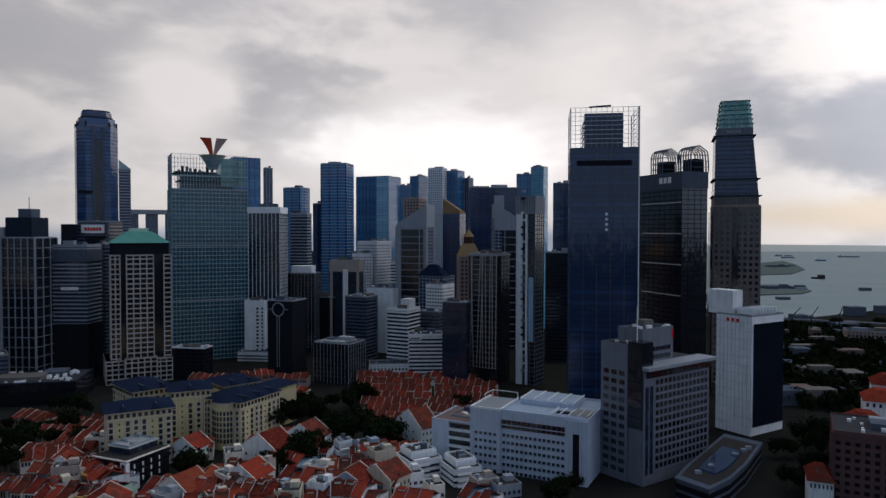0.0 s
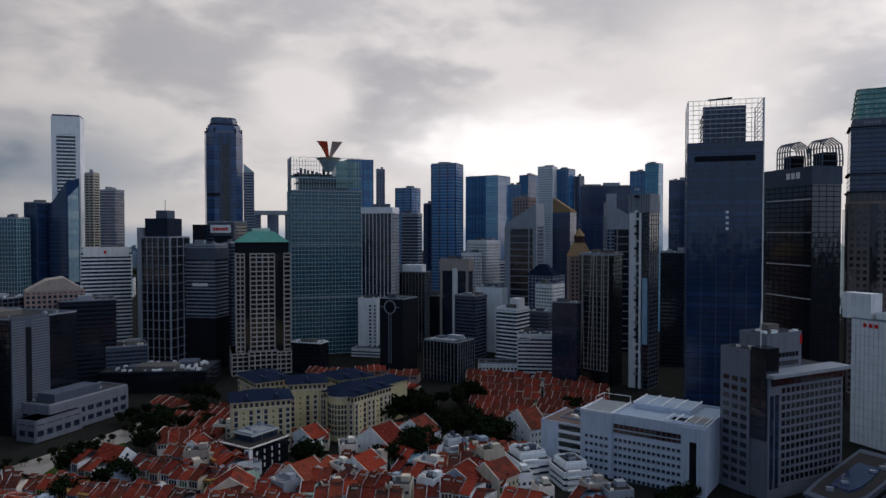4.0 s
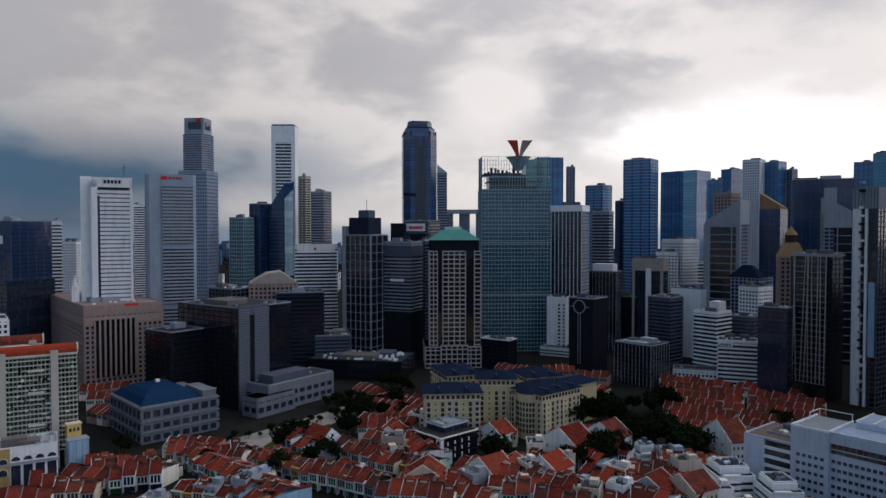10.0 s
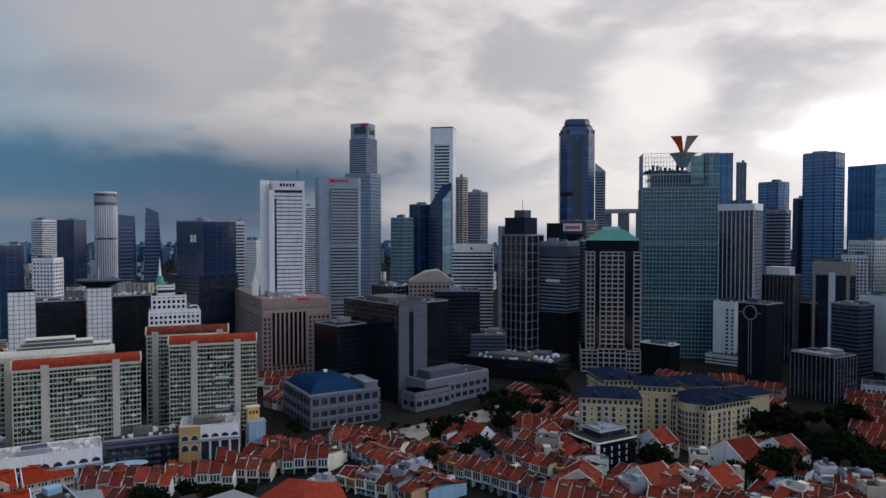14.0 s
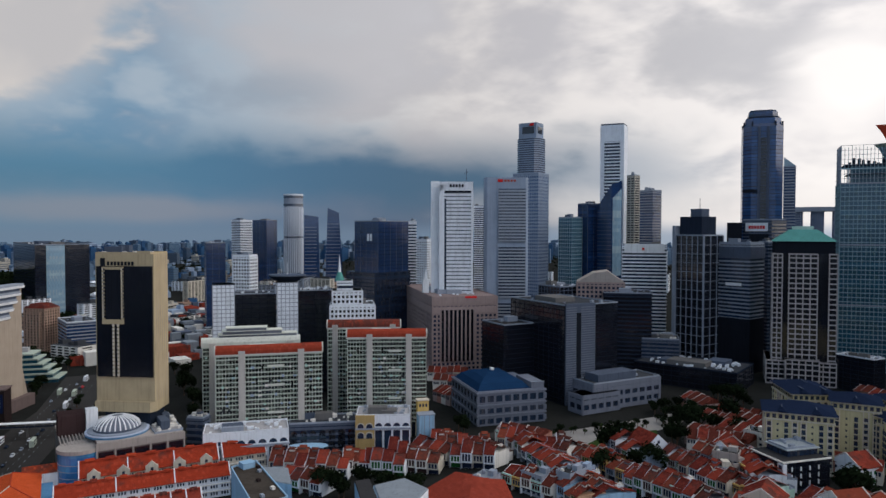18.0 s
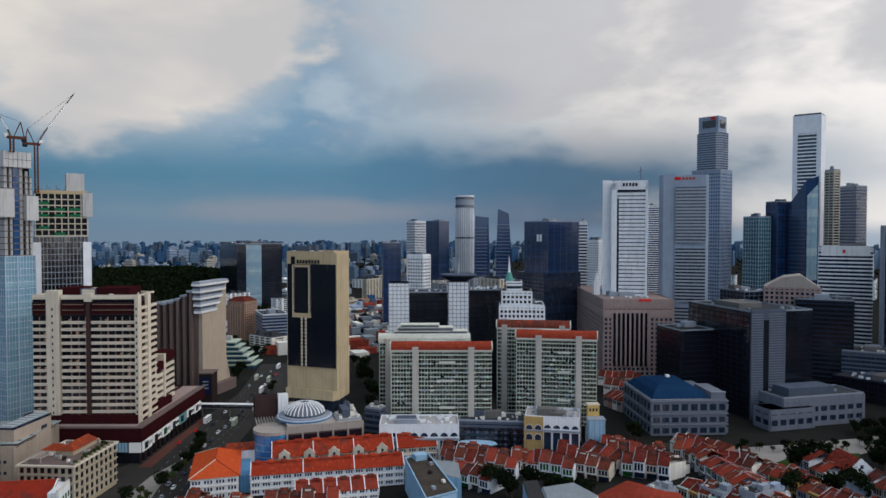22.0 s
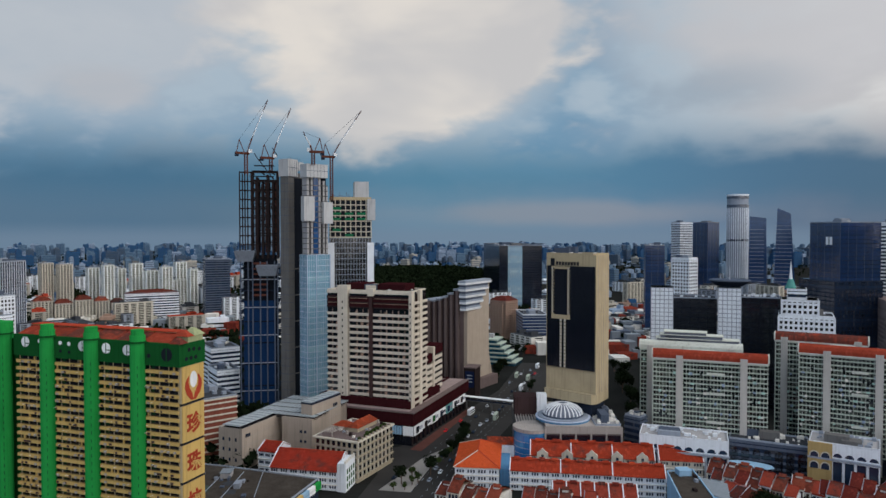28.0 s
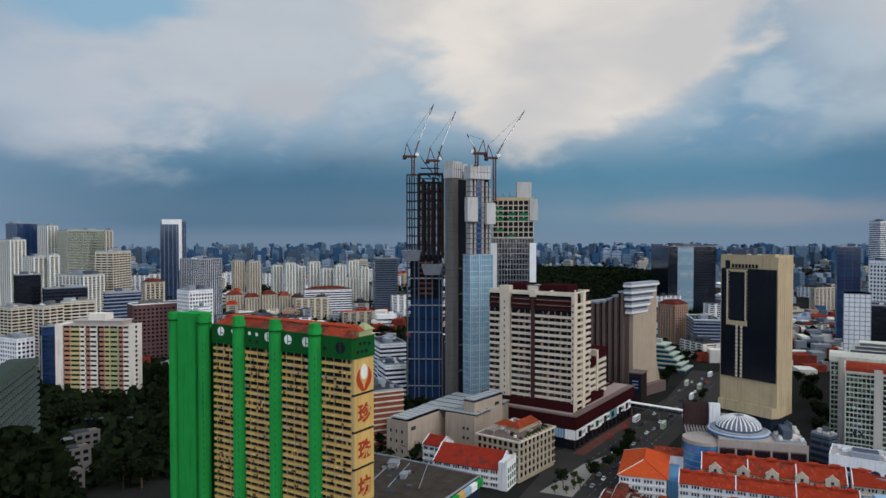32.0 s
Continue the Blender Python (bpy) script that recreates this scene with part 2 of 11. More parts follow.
def tiles(name, rgb, rgb2):
    """Clay roof tiles: courses and rolls at true size, patches of newer and older tile, moss and soot."""
    m = bpy.data.materials.new(name)
    m.use_nodes = True
    n = Nodes(m.node_tree)
    t = n.add("ShaderNodeTexCoord").outputs["Object"]
    broad = n.noise(t, 0.35, 4.0, 0.65)
    grain = n.noise(t, 3.0, 3.0, 0.7)
    info = n.add("ShaderNodeObjectInfo").outputs["Random"]
    w = n.add("ShaderNodeTexWave", {"Vector": t}, Scale=1.05, Distortion=0.4)
    w.bands_direction = "X"
    col = n.mix(n.span(n.math("ADD", broad, n.math("MULTIPLY", n.math("SUBTRACT", info, 0.5), 0.9)), 0.25, 0.75), rgb, rgb2)
    soot = n.noise(t, 0.16, 3.0, 0.6)
    col = n.mix(n.span(n.math("ADD", soot, n.math("MULTIPLY", n.math("SUBTRACT", n.math("FRACT", n.math("MULTIPLY", info, 7.31)), 0.5), 0.5)), 0.50, 0.78, 0.0, 0.75), col, (0.055, 0.042, 0.038))
    patch = n.add("ShaderNodeVectorMath", {0: t}, operation="SNAP")
    patch.inputs[1].default_value = (1.1, 1.4, 9.0)
    pw = n.add("ShaderNodeTexWhiteNoise", {0: patch.outputs[0]}).outputs[0]
    col = n.mix(n.span(pw, 0.80, 0.96, 0.0, 0.35, False), col, tuple(min(0.7, c * 1.25 + 0.02) for c in rgb2))
    col = n.mix(n.span(grain, 0.45, 0.8, 0.0, 0.65), col, tuple(c * 0.35 for c in rgb))
    col = n.mix(n.span(w.outputs[1], 0.0, 0.5, 0.35, 0.0), col, tuple(c * 0.4 for c in rgb))
    bs = n.add("ShaderNodeBsdfPrincipled", {"Base Color": col}, Roughness=0.95)
    bs.inputs["Specular IOR Level"].default_value = 0.0
    b = n.add("ShaderNodeBump", {"Height": w.outputs[1]}, Strength=0.6, Distance=0.1)
    m.node_tree.links.new(b.outputs[0], bs.inputs["Normal"])
    n.add("ShaderNodeOutputMaterial", {0: bs.outputs[0]})
    return m


M = {}
for args in (
    ("white", (0.73, 0.77, 0.82)), ("offwhite", (0.70, 0.68, 0.63)), ("pale_grey", (0.27, 0.305, 0.36)), ("grey", (0.085, 0.106, 0.147)),
    ("dark_grey", (0.021, 0.029, 0.047)), ("black", (0.015, 0.018, 0.025)), ("cream", (0.53, 0.49, 0.41)), ("beige", (0.36, 0.325, 0.3)),
    ("pink_stone", (0.31, 0.24, 0.228)), ("tan", (0.44, 0.36, 0.23)), ("brown", (0.055, 0.034, 0.034)), ("maroon", (0.036, 0.009, 0.011)),
    ("lattice_grey", (0.27, 0.40, 0.45)), ("yellow_wall", (0.54, 0.49, 0.3)), ("ochre", (0.56, 0.385, 0.135)), ("green", (0.02, 0.275, 0.058)), ("dark_green", (0.01, 0.085, 0.022)),
    ("concrete", (0.14, 0.137, 0.135)), ("steel_dark", (0.030, 0.022, 0.022)), ("rust", (0.11, 0.045, 0.034)), ("copper_green", (0.10, 0.30, 0.27)),
    ("gold", (0.26, 0.18, 0.105)), ("slate_blue", (0.013, 0.021, 0.046)), ("blue_metal", (0.01, 0.034, 0.085)), ("red", (0.62, 0.03, 0.03)),
    ("flat_roof", (0.052, 0.057, 0.066)), ("dark_roof", (0.04, 0.04, 0.042)), ("pale_roof", (0.22, 0.25, 0.28)), ("light_blue", (0.27, 0.44, 0.6)),
    ("mint", (0.42, 0.62, 0.55)), ("peach", (0.5, 0.3, 0.19)), ("safety_blue", (0.01, 0.03, 0.085)), ("safety_green", (0.02, 0.16, 0.08)),
    # the far white and far blue here have bluish distance haze mixed in
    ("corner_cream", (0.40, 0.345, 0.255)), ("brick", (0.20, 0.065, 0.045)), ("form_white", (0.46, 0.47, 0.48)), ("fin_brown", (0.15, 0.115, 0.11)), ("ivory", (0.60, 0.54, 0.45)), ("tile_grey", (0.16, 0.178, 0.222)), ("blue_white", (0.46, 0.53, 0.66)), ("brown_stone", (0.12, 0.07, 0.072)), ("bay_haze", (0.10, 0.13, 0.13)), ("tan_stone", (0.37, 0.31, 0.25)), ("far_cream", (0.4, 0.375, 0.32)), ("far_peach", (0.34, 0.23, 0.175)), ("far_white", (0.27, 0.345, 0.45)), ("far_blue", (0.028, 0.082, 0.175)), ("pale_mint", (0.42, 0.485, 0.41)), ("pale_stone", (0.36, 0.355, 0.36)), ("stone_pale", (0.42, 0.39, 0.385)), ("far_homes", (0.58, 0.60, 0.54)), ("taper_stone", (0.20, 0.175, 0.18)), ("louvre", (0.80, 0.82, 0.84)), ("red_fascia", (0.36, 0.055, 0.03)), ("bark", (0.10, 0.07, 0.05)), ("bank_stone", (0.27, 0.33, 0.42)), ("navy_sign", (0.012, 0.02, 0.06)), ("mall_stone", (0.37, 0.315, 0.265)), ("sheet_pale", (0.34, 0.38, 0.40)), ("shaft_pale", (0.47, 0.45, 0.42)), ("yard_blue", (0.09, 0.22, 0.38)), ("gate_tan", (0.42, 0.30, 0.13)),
):
    M[args[0]] = paint(*args, spec=0.0)
M["road"] = paint("road", (0.038, 0.037, 0.036), 0.85, var=0.25, size=20, fine=1.2, streak=0, spec=0.03)
M["stained_roof"] = paint("stained_roof", (0.056, 0.048, 0.041), 0.9, var=0.6, size=7, fine=0.9, streak=0, spec=0.0)
M["paving"] = paint("paving", (0.24, 0.23, 0.22), 0.85, var=0.25, size=14, fine=1.5, streak=0, spec=0.0)
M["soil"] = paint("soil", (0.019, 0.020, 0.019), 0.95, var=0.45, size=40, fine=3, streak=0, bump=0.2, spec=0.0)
M["brick_path"] = paint("brick_path", (0.10, 0.045, 0.038), 0.9, var=0.3, size=8, fine=0.8, streak=0, spec=0.0)
M["grass"] = paint("grass", (0.030, 0.052, 0.016), 0.95, var=0.35, size=12, fine=0.8, streak=0, bump=0.1, spec=0.0)
M["glass_black"] = glazing("glass_black", (0.009, 0.012, 0.021), blinds=0.015, tint=(0.04, 0.044, 0.05), lively=0.25)
M["glass_dark"] = glazing("glass_dark", (0.017, 0.033, 0.068), blinds=0.08, tint=(0.12, 0.12, 0.12))
M["glass_blue"] = glazing("glass_blue", (0.038, 0.19, 0.47), blinds=0.03, tint=(0.06, 0.12, 0.2))
M["glass_sky"] = glazing("glass_sky", (0.12, 0.36, 0.58), blinds=0.04, tint=(0.2, 0.3, 0.4))
M["glass_site"] = glazing("glass_site", (0.20, 0.41, 0.53), blinds=0.06, tint=(0.4, 0.52, 0.6))
M["glass_navy"] = glazing("glass_navy", (0.010, 0.036, 0.112), blinds=0.03, tint=(0.05, 0.07, 0.1))
M["glass_deep"] = glazing("glass_deep", (0.018, 0.070, 0.20), blinds=0.03, tint=(0.05, 0.09, 0.15), cells=(2.0, 2.0, 4.3))
M["glass_teal"] = glazing("glass_teal", (0.018, 0.085, 0.14), blinds=0.10, tint=(0.10, 0.2, 0.2))
M["glass_pale"] = glazing("glass_pale", (0.26, 0.42, 0.54), blinds=0.1, tint=(0.5, 0.6, 0.65), cells=(1.5, 1.5, 4.3))
M["glass_home"] = glazing("glass_home", (0.012, 0.018, 0.017), cells=(1.5, 1.5, 2.9), blinds=0.16, tint=(0.20, 0.24, 0.19), rough=0.15)
M["terracotta"] = tiles("terracotta", (0.13, 0.026, 0.020), (0.29, 0.052, 0.032))
M["red_tiles"] = tiles("red_tiles", (0.30, 0.040, 0.020), (0.44, 0.062, 0.026))
M["old_tiles"] = tiles("old_tiles", (0.11, 0.030, 0.022), (0.24, 0.058, 0.034))
M["orange_tiles"] = tiles("orange_tiles", (0.40, 0.058, 0.020), (0.56, 0.092, 0.030))
M["deep_red"] = tiles("deep_red", (0.20, 0.024, 0.016), (0.29, 0.034, 0.020))
M["burnt_tiles"] = tiles("burnt_tiles", (0.26, 0.050, 0.024), (0.38, 0.075, 0.032))
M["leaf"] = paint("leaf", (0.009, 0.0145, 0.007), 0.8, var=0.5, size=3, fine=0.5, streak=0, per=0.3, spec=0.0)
M["glass_mint"] = glazing("glass_mint", (0.16, 0.42, 0.42), blinds=0.2, tint=(0.45, 0.62, 0.62))
# far walls and windows, with the haze of distance put into their colour
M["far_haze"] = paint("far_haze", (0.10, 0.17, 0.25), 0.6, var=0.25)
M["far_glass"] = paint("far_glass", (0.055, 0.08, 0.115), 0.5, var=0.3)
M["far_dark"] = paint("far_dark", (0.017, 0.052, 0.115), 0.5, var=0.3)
M["leaf_pale"] = paint("leaf_pale", (0.034, 0.052, 0.017), 0.7, var=0.5, size=3, fine=0.5, streak=0, per=0.3, spec=0.0)
M["bay_red"] = paint("bay_red", (0.34, 0.17, 0.13), 0.8, var=0.15, size=6)
M["bay_orange"] = paint("bay_orange", (0.42, 0.21, 0.14), 0.8, var=0.15, size=6)
M["bay_yellow"] = paint("bay_yellow", (0.45, 0.40, 0.20), 0.8, var=0.15, size=6)
M["bay_green"] = paint("bay_green", (0.32, 0.36, 0.19), 0.8, var=0.15, size=6)
M["roof_moss"] = paint("roof_moss", (0.035, 0.055, 0.045), 0.9, var=0.3, size=6)
M["sea"] = paint("sea", (0.115, 0.175, 0.20), 0.6, var=0.2, size=160, fine=9, streak=0, bump=0.4, spec=0.06)

# ---- mesh helpers ----
CACHE = {}


def mesh_of(name, verts, faces, mat):
    me = bpy.data.meshes.new(name)
    me.from_pydata(verts, [], faces)
    me.materials.append(M[mat])
    return me


CUBE = [(0, 3, 2, 1), (4, 5, 6, 7), (0, 1, 5, 4), (1, 2, 6, 5), (2, 3, 7, 6), (3, 0, 4, 7)]


def box_verts(x0, y0, z0, x1, y1, z1):
    return [(x0, y0, z0), (x1, y0, z0), (x1, y1, z0), (x0, y1, z0), (x0, y0, z1), (x1, y0, z1), (x1, y1, z1), (x0, y1, z1)]


def box_mesh(dx, dy, dz, mat):
    """A box that stands on its origin's corner; alike boxes share one mesh."""
    key = (round(dx, 2), round(dy, 2), round(dz, 2), mat)
    if key not in CACHE:
        CACHE[key] = mesh_of("box", box_verts(0, 0, 0, *key[:3]), CUBE, mat)
    return CACHE[key]


def part(name, me, parent, at=(0, 0, 0), rz=0.0, label=""):
    ob = new(name, me)
    ob.parent = parent
    ob.location = at
    if rz:
        ob.rotation_euler = (0, 0, radians(rz))
    return tagged(ob, label) if label else ob


def slab(name, parent, mat, x0, y0, z0, x1, y1, z1, label=""):
    """A box part between two corners."""
    return part(name, box_mesh(x1 - x0, y1 - y0, z1 - z0, mat), parent, (x0, y0, z0), 0.0, label)


def many(name, parent, mat, boxes, label=""):
    """Many small boxes, joined into one part."""
    vs, fs = [], []
    for b in boxes:
        k = len(vs)
        vs += box_verts(*b)
        fs += [tuple(i + k for i in f) for f in CUBE]
    return part(name, mesh_of(name, vs, fs, mat), parent, label=label)


def prism(name, parent, mat, outline, z0, z1, top=1.0, centre=None, label="", lift=0.0):
    """An upright prism over an outline; top: how far the upper outline shrinks to the centre."""
    cx, cy = centre or (sum(p[0] for p in outline) / len(outline), sum(p[1] for p in outline) / len(outline))
    n = len(outline)
    vs = [(x, y, z0) for x, y in outline] + [(cx + (x - cx) * top, cy + (y - cy) * top, z1) for x, y in outline]
    fs = [tuple(reversed(range(n))), tuple(range(n, 2 * n))] + [(i, (i + 1) % n, n + (i + 1) % n, n + i) for i in range(n)]
    return part(name, mesh_of(name, vs, fs, mat), parent, label=label)


def ring(cx, cy, r, n=16, ry=None, a0=0.0):
    return [(cx + r * math.cos(2 * math.pi * (i + a0) / n), cy + (ry or r) * math.sin(2 * math.pi * (i + a0) / n)) for i in range(n)]


def beam(name, parent, mat, a, b, thick, label=""):
    """A straight bar from a to b."""
    a, b = Vector(a), Vector(b)
    d = b - a
    key = ("beam", round(d.length, 2), thick, mat)
    if key not in CACHE:
        h = thick / 2
        CACHE[key] = mesh_of("bar", box_verts(-h, -h, 0, h, h, round(d.length, 2)), CUBE, mat)
    ob = part(name, CACHE[key], parent, a, label=label)
    ob.rotation_mode = "QUATERNION"
    ob.rotation_quaternion = d.to_track_quat("Z", "Y")
    return ob


def thing(name, label, category, x, y, rot=0.0, z=0.0, group="", kind=""):
    ob = new(name)
    ob.empty_display_size = 2
    ob.matrix_basis = pose(x, y, z, 0, 0, rot)
    return tagged(ob, label, category, group, kind)


# ---- ways to clad a tower: core, band, pier, storey, band height, bay, pier width, proud ----
STYLES = {
    "curtain_blue": ("glass_blue", "far_glass", "glass_navy", 4.0, 0.55, 6.0, 0.7, 0.15),
    "ribbed_blue": ("glass_blue", "pale_grey", "glass_navy", 4.2, 0.9, 12.0, 1.6, 0.3),
    "curtain_sky": ("glass_sky", "glass_blue", "glass_blue", 4.0, 0.5, 8.0, 0.3, 0.12),
    "curtain_navy": ("glass_navy", "glass_black", "grey", 4.2, 0.35, 10.0, 0.3, 0.15),
    "curtain_black": ("glass_black", "black", "black", 4.0, 0.5, 7.0, 0.4, 0.15),
    "curtain_dark": ("glass_dark", "dark_grey", "dark_grey", 4.0, 0.9, 6.0, 0.4, 0.2),
    "grid_dark": ("glass_black", "grey", "grey", 4.0, 0.6, 5.0, 0.5, 0.5),
    "grid_teal": ("glass_teal", "lattice_grey", "lattice_grey", 4.6, 0.75, 3.8, 0.38, 0.5),
    "grid_pale": ("glass_navy", "pale_grey", "pale_grey", 4.0, 0.9, 4.2, 0.8, 0.5),
    "grid_white": ("glass_black", "white", "white", 3.8, 1.7, 3.4, 1.5, 0.3),
    "grid_cream": ("glass_black", "stone_pale", "stone_pale", 4.6, 1.15, 5.2, 1.0, 0.5),
    "grid_stone": ("glass_dark", "pink_stone", "pink_stone", 4.2, 1.7, 4.2, 1.8, 0.4),
    "band_white": ("glass_dark", "white", "white", 3.8, 1.7, 0, 0, 0.5),
    "band_pale": ("glass_dark", "pale_grey", "grey", 3.8, 1.6, 0, 0, 0.5),
    "band_grey": ("glass_dark", "grey", "grey", 3.8, 1.5, 0, 0, 0.5),
    "band_dark": ("glass_black", "dark_grey", "dark_grey", 3.9, 1.5, 0, 0, 0.4),
    "band_blue": ("glass_navy", "pale_grey", "pale_grey", 3.8, 1.3, 0, 0, 0.4),
    "band_cream": ("glass_black", "cream", "cream", 3.2, 1.4, 7.0, 1.0, 0.5),
    "fins_white": ("glass_dark", "black", "white", 4.0, 0.4, 4.6, 0.75, 0.8),
    "fins_dark": ("glass_black", "black", "pale_grey", 4.0, 0.4, 4.0, 0.35, 0.5),
    "plain_white": ("white", "white", "white", 4.0, 0.3, 0, 0, 0.06),
    "plain_black": ("black", "black", "black", 4.0, 0.3, 0, 0, 0.06),
    "site_glass": ("glass_site", "blue_white", "blue_white", 4.3, 0.32, 2.0, 0.2, 0.2),
    "office_black": ("glass_black", "slate_blue", "slate_blue", 4.3, 0.5, 0, 0, 0.1),
    "grid_site": ("glass_black", "pale_grey", "pale_grey", 4.3, 0.4, 2.3, 0.28, 0.3),
    "grid_thin": ("glass_dark", "pale_grey", "white", 4.3, 0.8, 3.4, 0.55, 0.3),
    "grid_brown": ("glass_black", "brown_stone", "brown_stone", 4.2, 1.9, 4.2, 2.0, 0.4),
    "curtain_haze_blue": ("glass_navy", "far_glass", "far_white", 4.0, 0.9, 9.0, 0.8, 0.3),
    "grid_taper": ("glass_black", "taper_stone", "taper_stone", 5.4, 2.5, 4.4, 1.9, 0.5),
    "band_brick": ("brick", "cream", "cream", 3.6, 0.9, 0, 0, 0.4),
    "grid_bank": ("glass_deep", "bank_stone", "bank_stone", 4.2, 1.9, 3.0, 1.1, 0.4),
    "tracery": ("white", "pale_grey", "pale_grey", 3.4, 0.5, 3.4, 0.5, 0.15),
    "far_flats": ("glass_home", "far_homes", "white", 3.0, 1.2, 6.0, 1.7, 0.5),
    "far_cream_flats": ("glass_home", "far_cream", "cream", 3.0, 1.25, 5.0, 1.8, 0.5),
    "peach_flats": ("glass_home", "far_peach", "far_peach", 3.2, 1.3, 4.0, 1.6, 0.5),
    "louvre_white": ("far_glass", "white", "white", 3.8, 2.75, 0, 0, 0.35),
    "grid_podium": ("glass_dark", "tile_grey", "tile_grey", 7.0, 3.4, 7.5, 2.2, 0.4),
    "homes": ("glass_home", "pale_mint", "far_homes", 2.9, 0.75, 2.0, 0.2, 0.4),
}


def clad(ob, style, x0, y0, z0, x1, y1, z1, faces="lr", joined=False, skip=0):
    """A storeyed block in the thing ob: a core, a band a storey, and piers on the faces named (l: x0, r: y0, b: y1, e: x1)."""
    core, band, pier, storey, bh, bay, pw, proud = STYLES[style]
    body = slab("facade", ob, core, x0, y0, z0, x1, y1, z1)
    x1, y1, z1, x0, y0, z0 = x1 - x0, y1 - y0, z1 - z0, 0, 0, 0
    n = max(1, round((z1 - z0) / storey))
    step = (z1 - z0) / n
    levels = [z0 + i * step for i in range(skip, n)] + [z1 - bh]
    if joined:
        tagged(many("floor_banding", body, band, [(x0 - proud, y0 - proud, z, x1 + proud, y1 + proud, z + bh) for z in levels]), kind="stuff")
    else:
        for z in levels:
            slab("floor_band", body, band, x0 - proud, y0 - proud, z, x1 + proud, y1 + proud, z + bh)
    if bay:
        q, boxes = proud * 0.8, []
        if "r" in faces or "b" in faces:
            k = max(1, round((x1 - x0) / bay))
            for i in range(k + 1):
                x = x0 + (x1 - x0) * i / k
                if "r" in faces:
                    boxes.append((x - pw / 2, y0 - q, z0, x + pw / 2, y0 + 0.2, z1))
                if "b" in faces:
                    boxes.append((x - pw / 2, y1 - 0.2, z0, x + pw / 2, y1 + q, z1))
        if "l" in faces or "e" in faces:
            k = max(1, round((y1 - y0) / bay))
            for i in range(k + 1):
                y = y0 + (y1 - y0) * i / k
                if "l" in faces:
                    boxes.append((x0 - q, y - pw / 2, z0, x0 + 0.2, y + pw / 2, z1))
                if "e" in faces:
                    boxes.append((x1 - 0.2, y - pw / 2, z0, x1 + q, y + pw / 2, z1))
        if joined:
            tagged(many("pier_grid", body, pier, boxes), kind="stuff")
        else:
            for b in boxes:
                slab("pier", body, pier, *b)


def roof_clutter(ob, x0, y0, x1, y1, z, seed, mat="flat_roof", rim="pale_grey", rooms=2, units=6):
    """A flat roof with its parapet, plant rooms, and small machines."""
    r = random.Random(seed)
    deck = slab("roof", ob, mat, x0 + 0.3, y0 + 0.3, z, x1 - 0.3, y1 - 0.3, z + 0.12)
    a, b = x1 - x0 - 0.3, y1 - y0 - 0.3
    many("parapet", deck, rim, [(-0.3, -0.3, 0, a, 0.05, 1.1), (-0.3, b - 0.35, 0, a, b, 1.1), (-0.3, 0.05, 0, 0.05, b - 0.35, 1.1), (a - 0.35, 0.05, 0, a, b - 0.35, 1.1)])
    w, l = x1 - x0, y1 - y0
    for _ in range(rooms):
        a, b = w * r.uniform(0.18, 0.38), l * r.uniform(0.18, 0.38)
        x, y = x0 + r.uniform(0.1, 0.85) * (w - a), y0 + r.uniform(0.1, 0.85) * (l - b)
        slab("plant_room", ob, r.choice(("grey", "pale_grey", "concrete")), x, y, z + 0.1, x + a, y + b, z + r.uniform(2.6, 5.0))
    rest = []
    for i in range(units):
        x, y, s = x0 + r.uniform(0.06, 0.9) * w, y0 + r.uniform(0.06, 0.9) * l, round(r.uniform(1.0, 2.4), 1)
        rest.append((x, y, z + 0.1, x + s, y + s * 1.3, z + 0.1 + s * 0.8))
    if rest:
        tagged(many("roof_plant", ob, r.choice(("pale_grey", "white", "offwhite")), rest), kind="stuff")


SEED = [10]


def tower(name, label, x, y, rot, w, l, h, style, z0=0.0, faces="lr", joined=False, roof=True, rim="pale_grey", rooms=2, units=6, category="building", skip=0):
    """A building on a rectangular plan: its near corner at x, y; w along its one front, l along the other."""
    ob = thing(name, label, category, x, y, rot)
    joined = joined or math.hypot(x, y) > 560
    clad(ob, style, 0, 0, z0, w, l, h, faces, joined, skip)
    SEED[0] += 1
    if roof:
        roof_clutter(ob, 0, 0, w, l, h, SEED[0], rim=rim, rooms=rooms, units=units)
    return ob


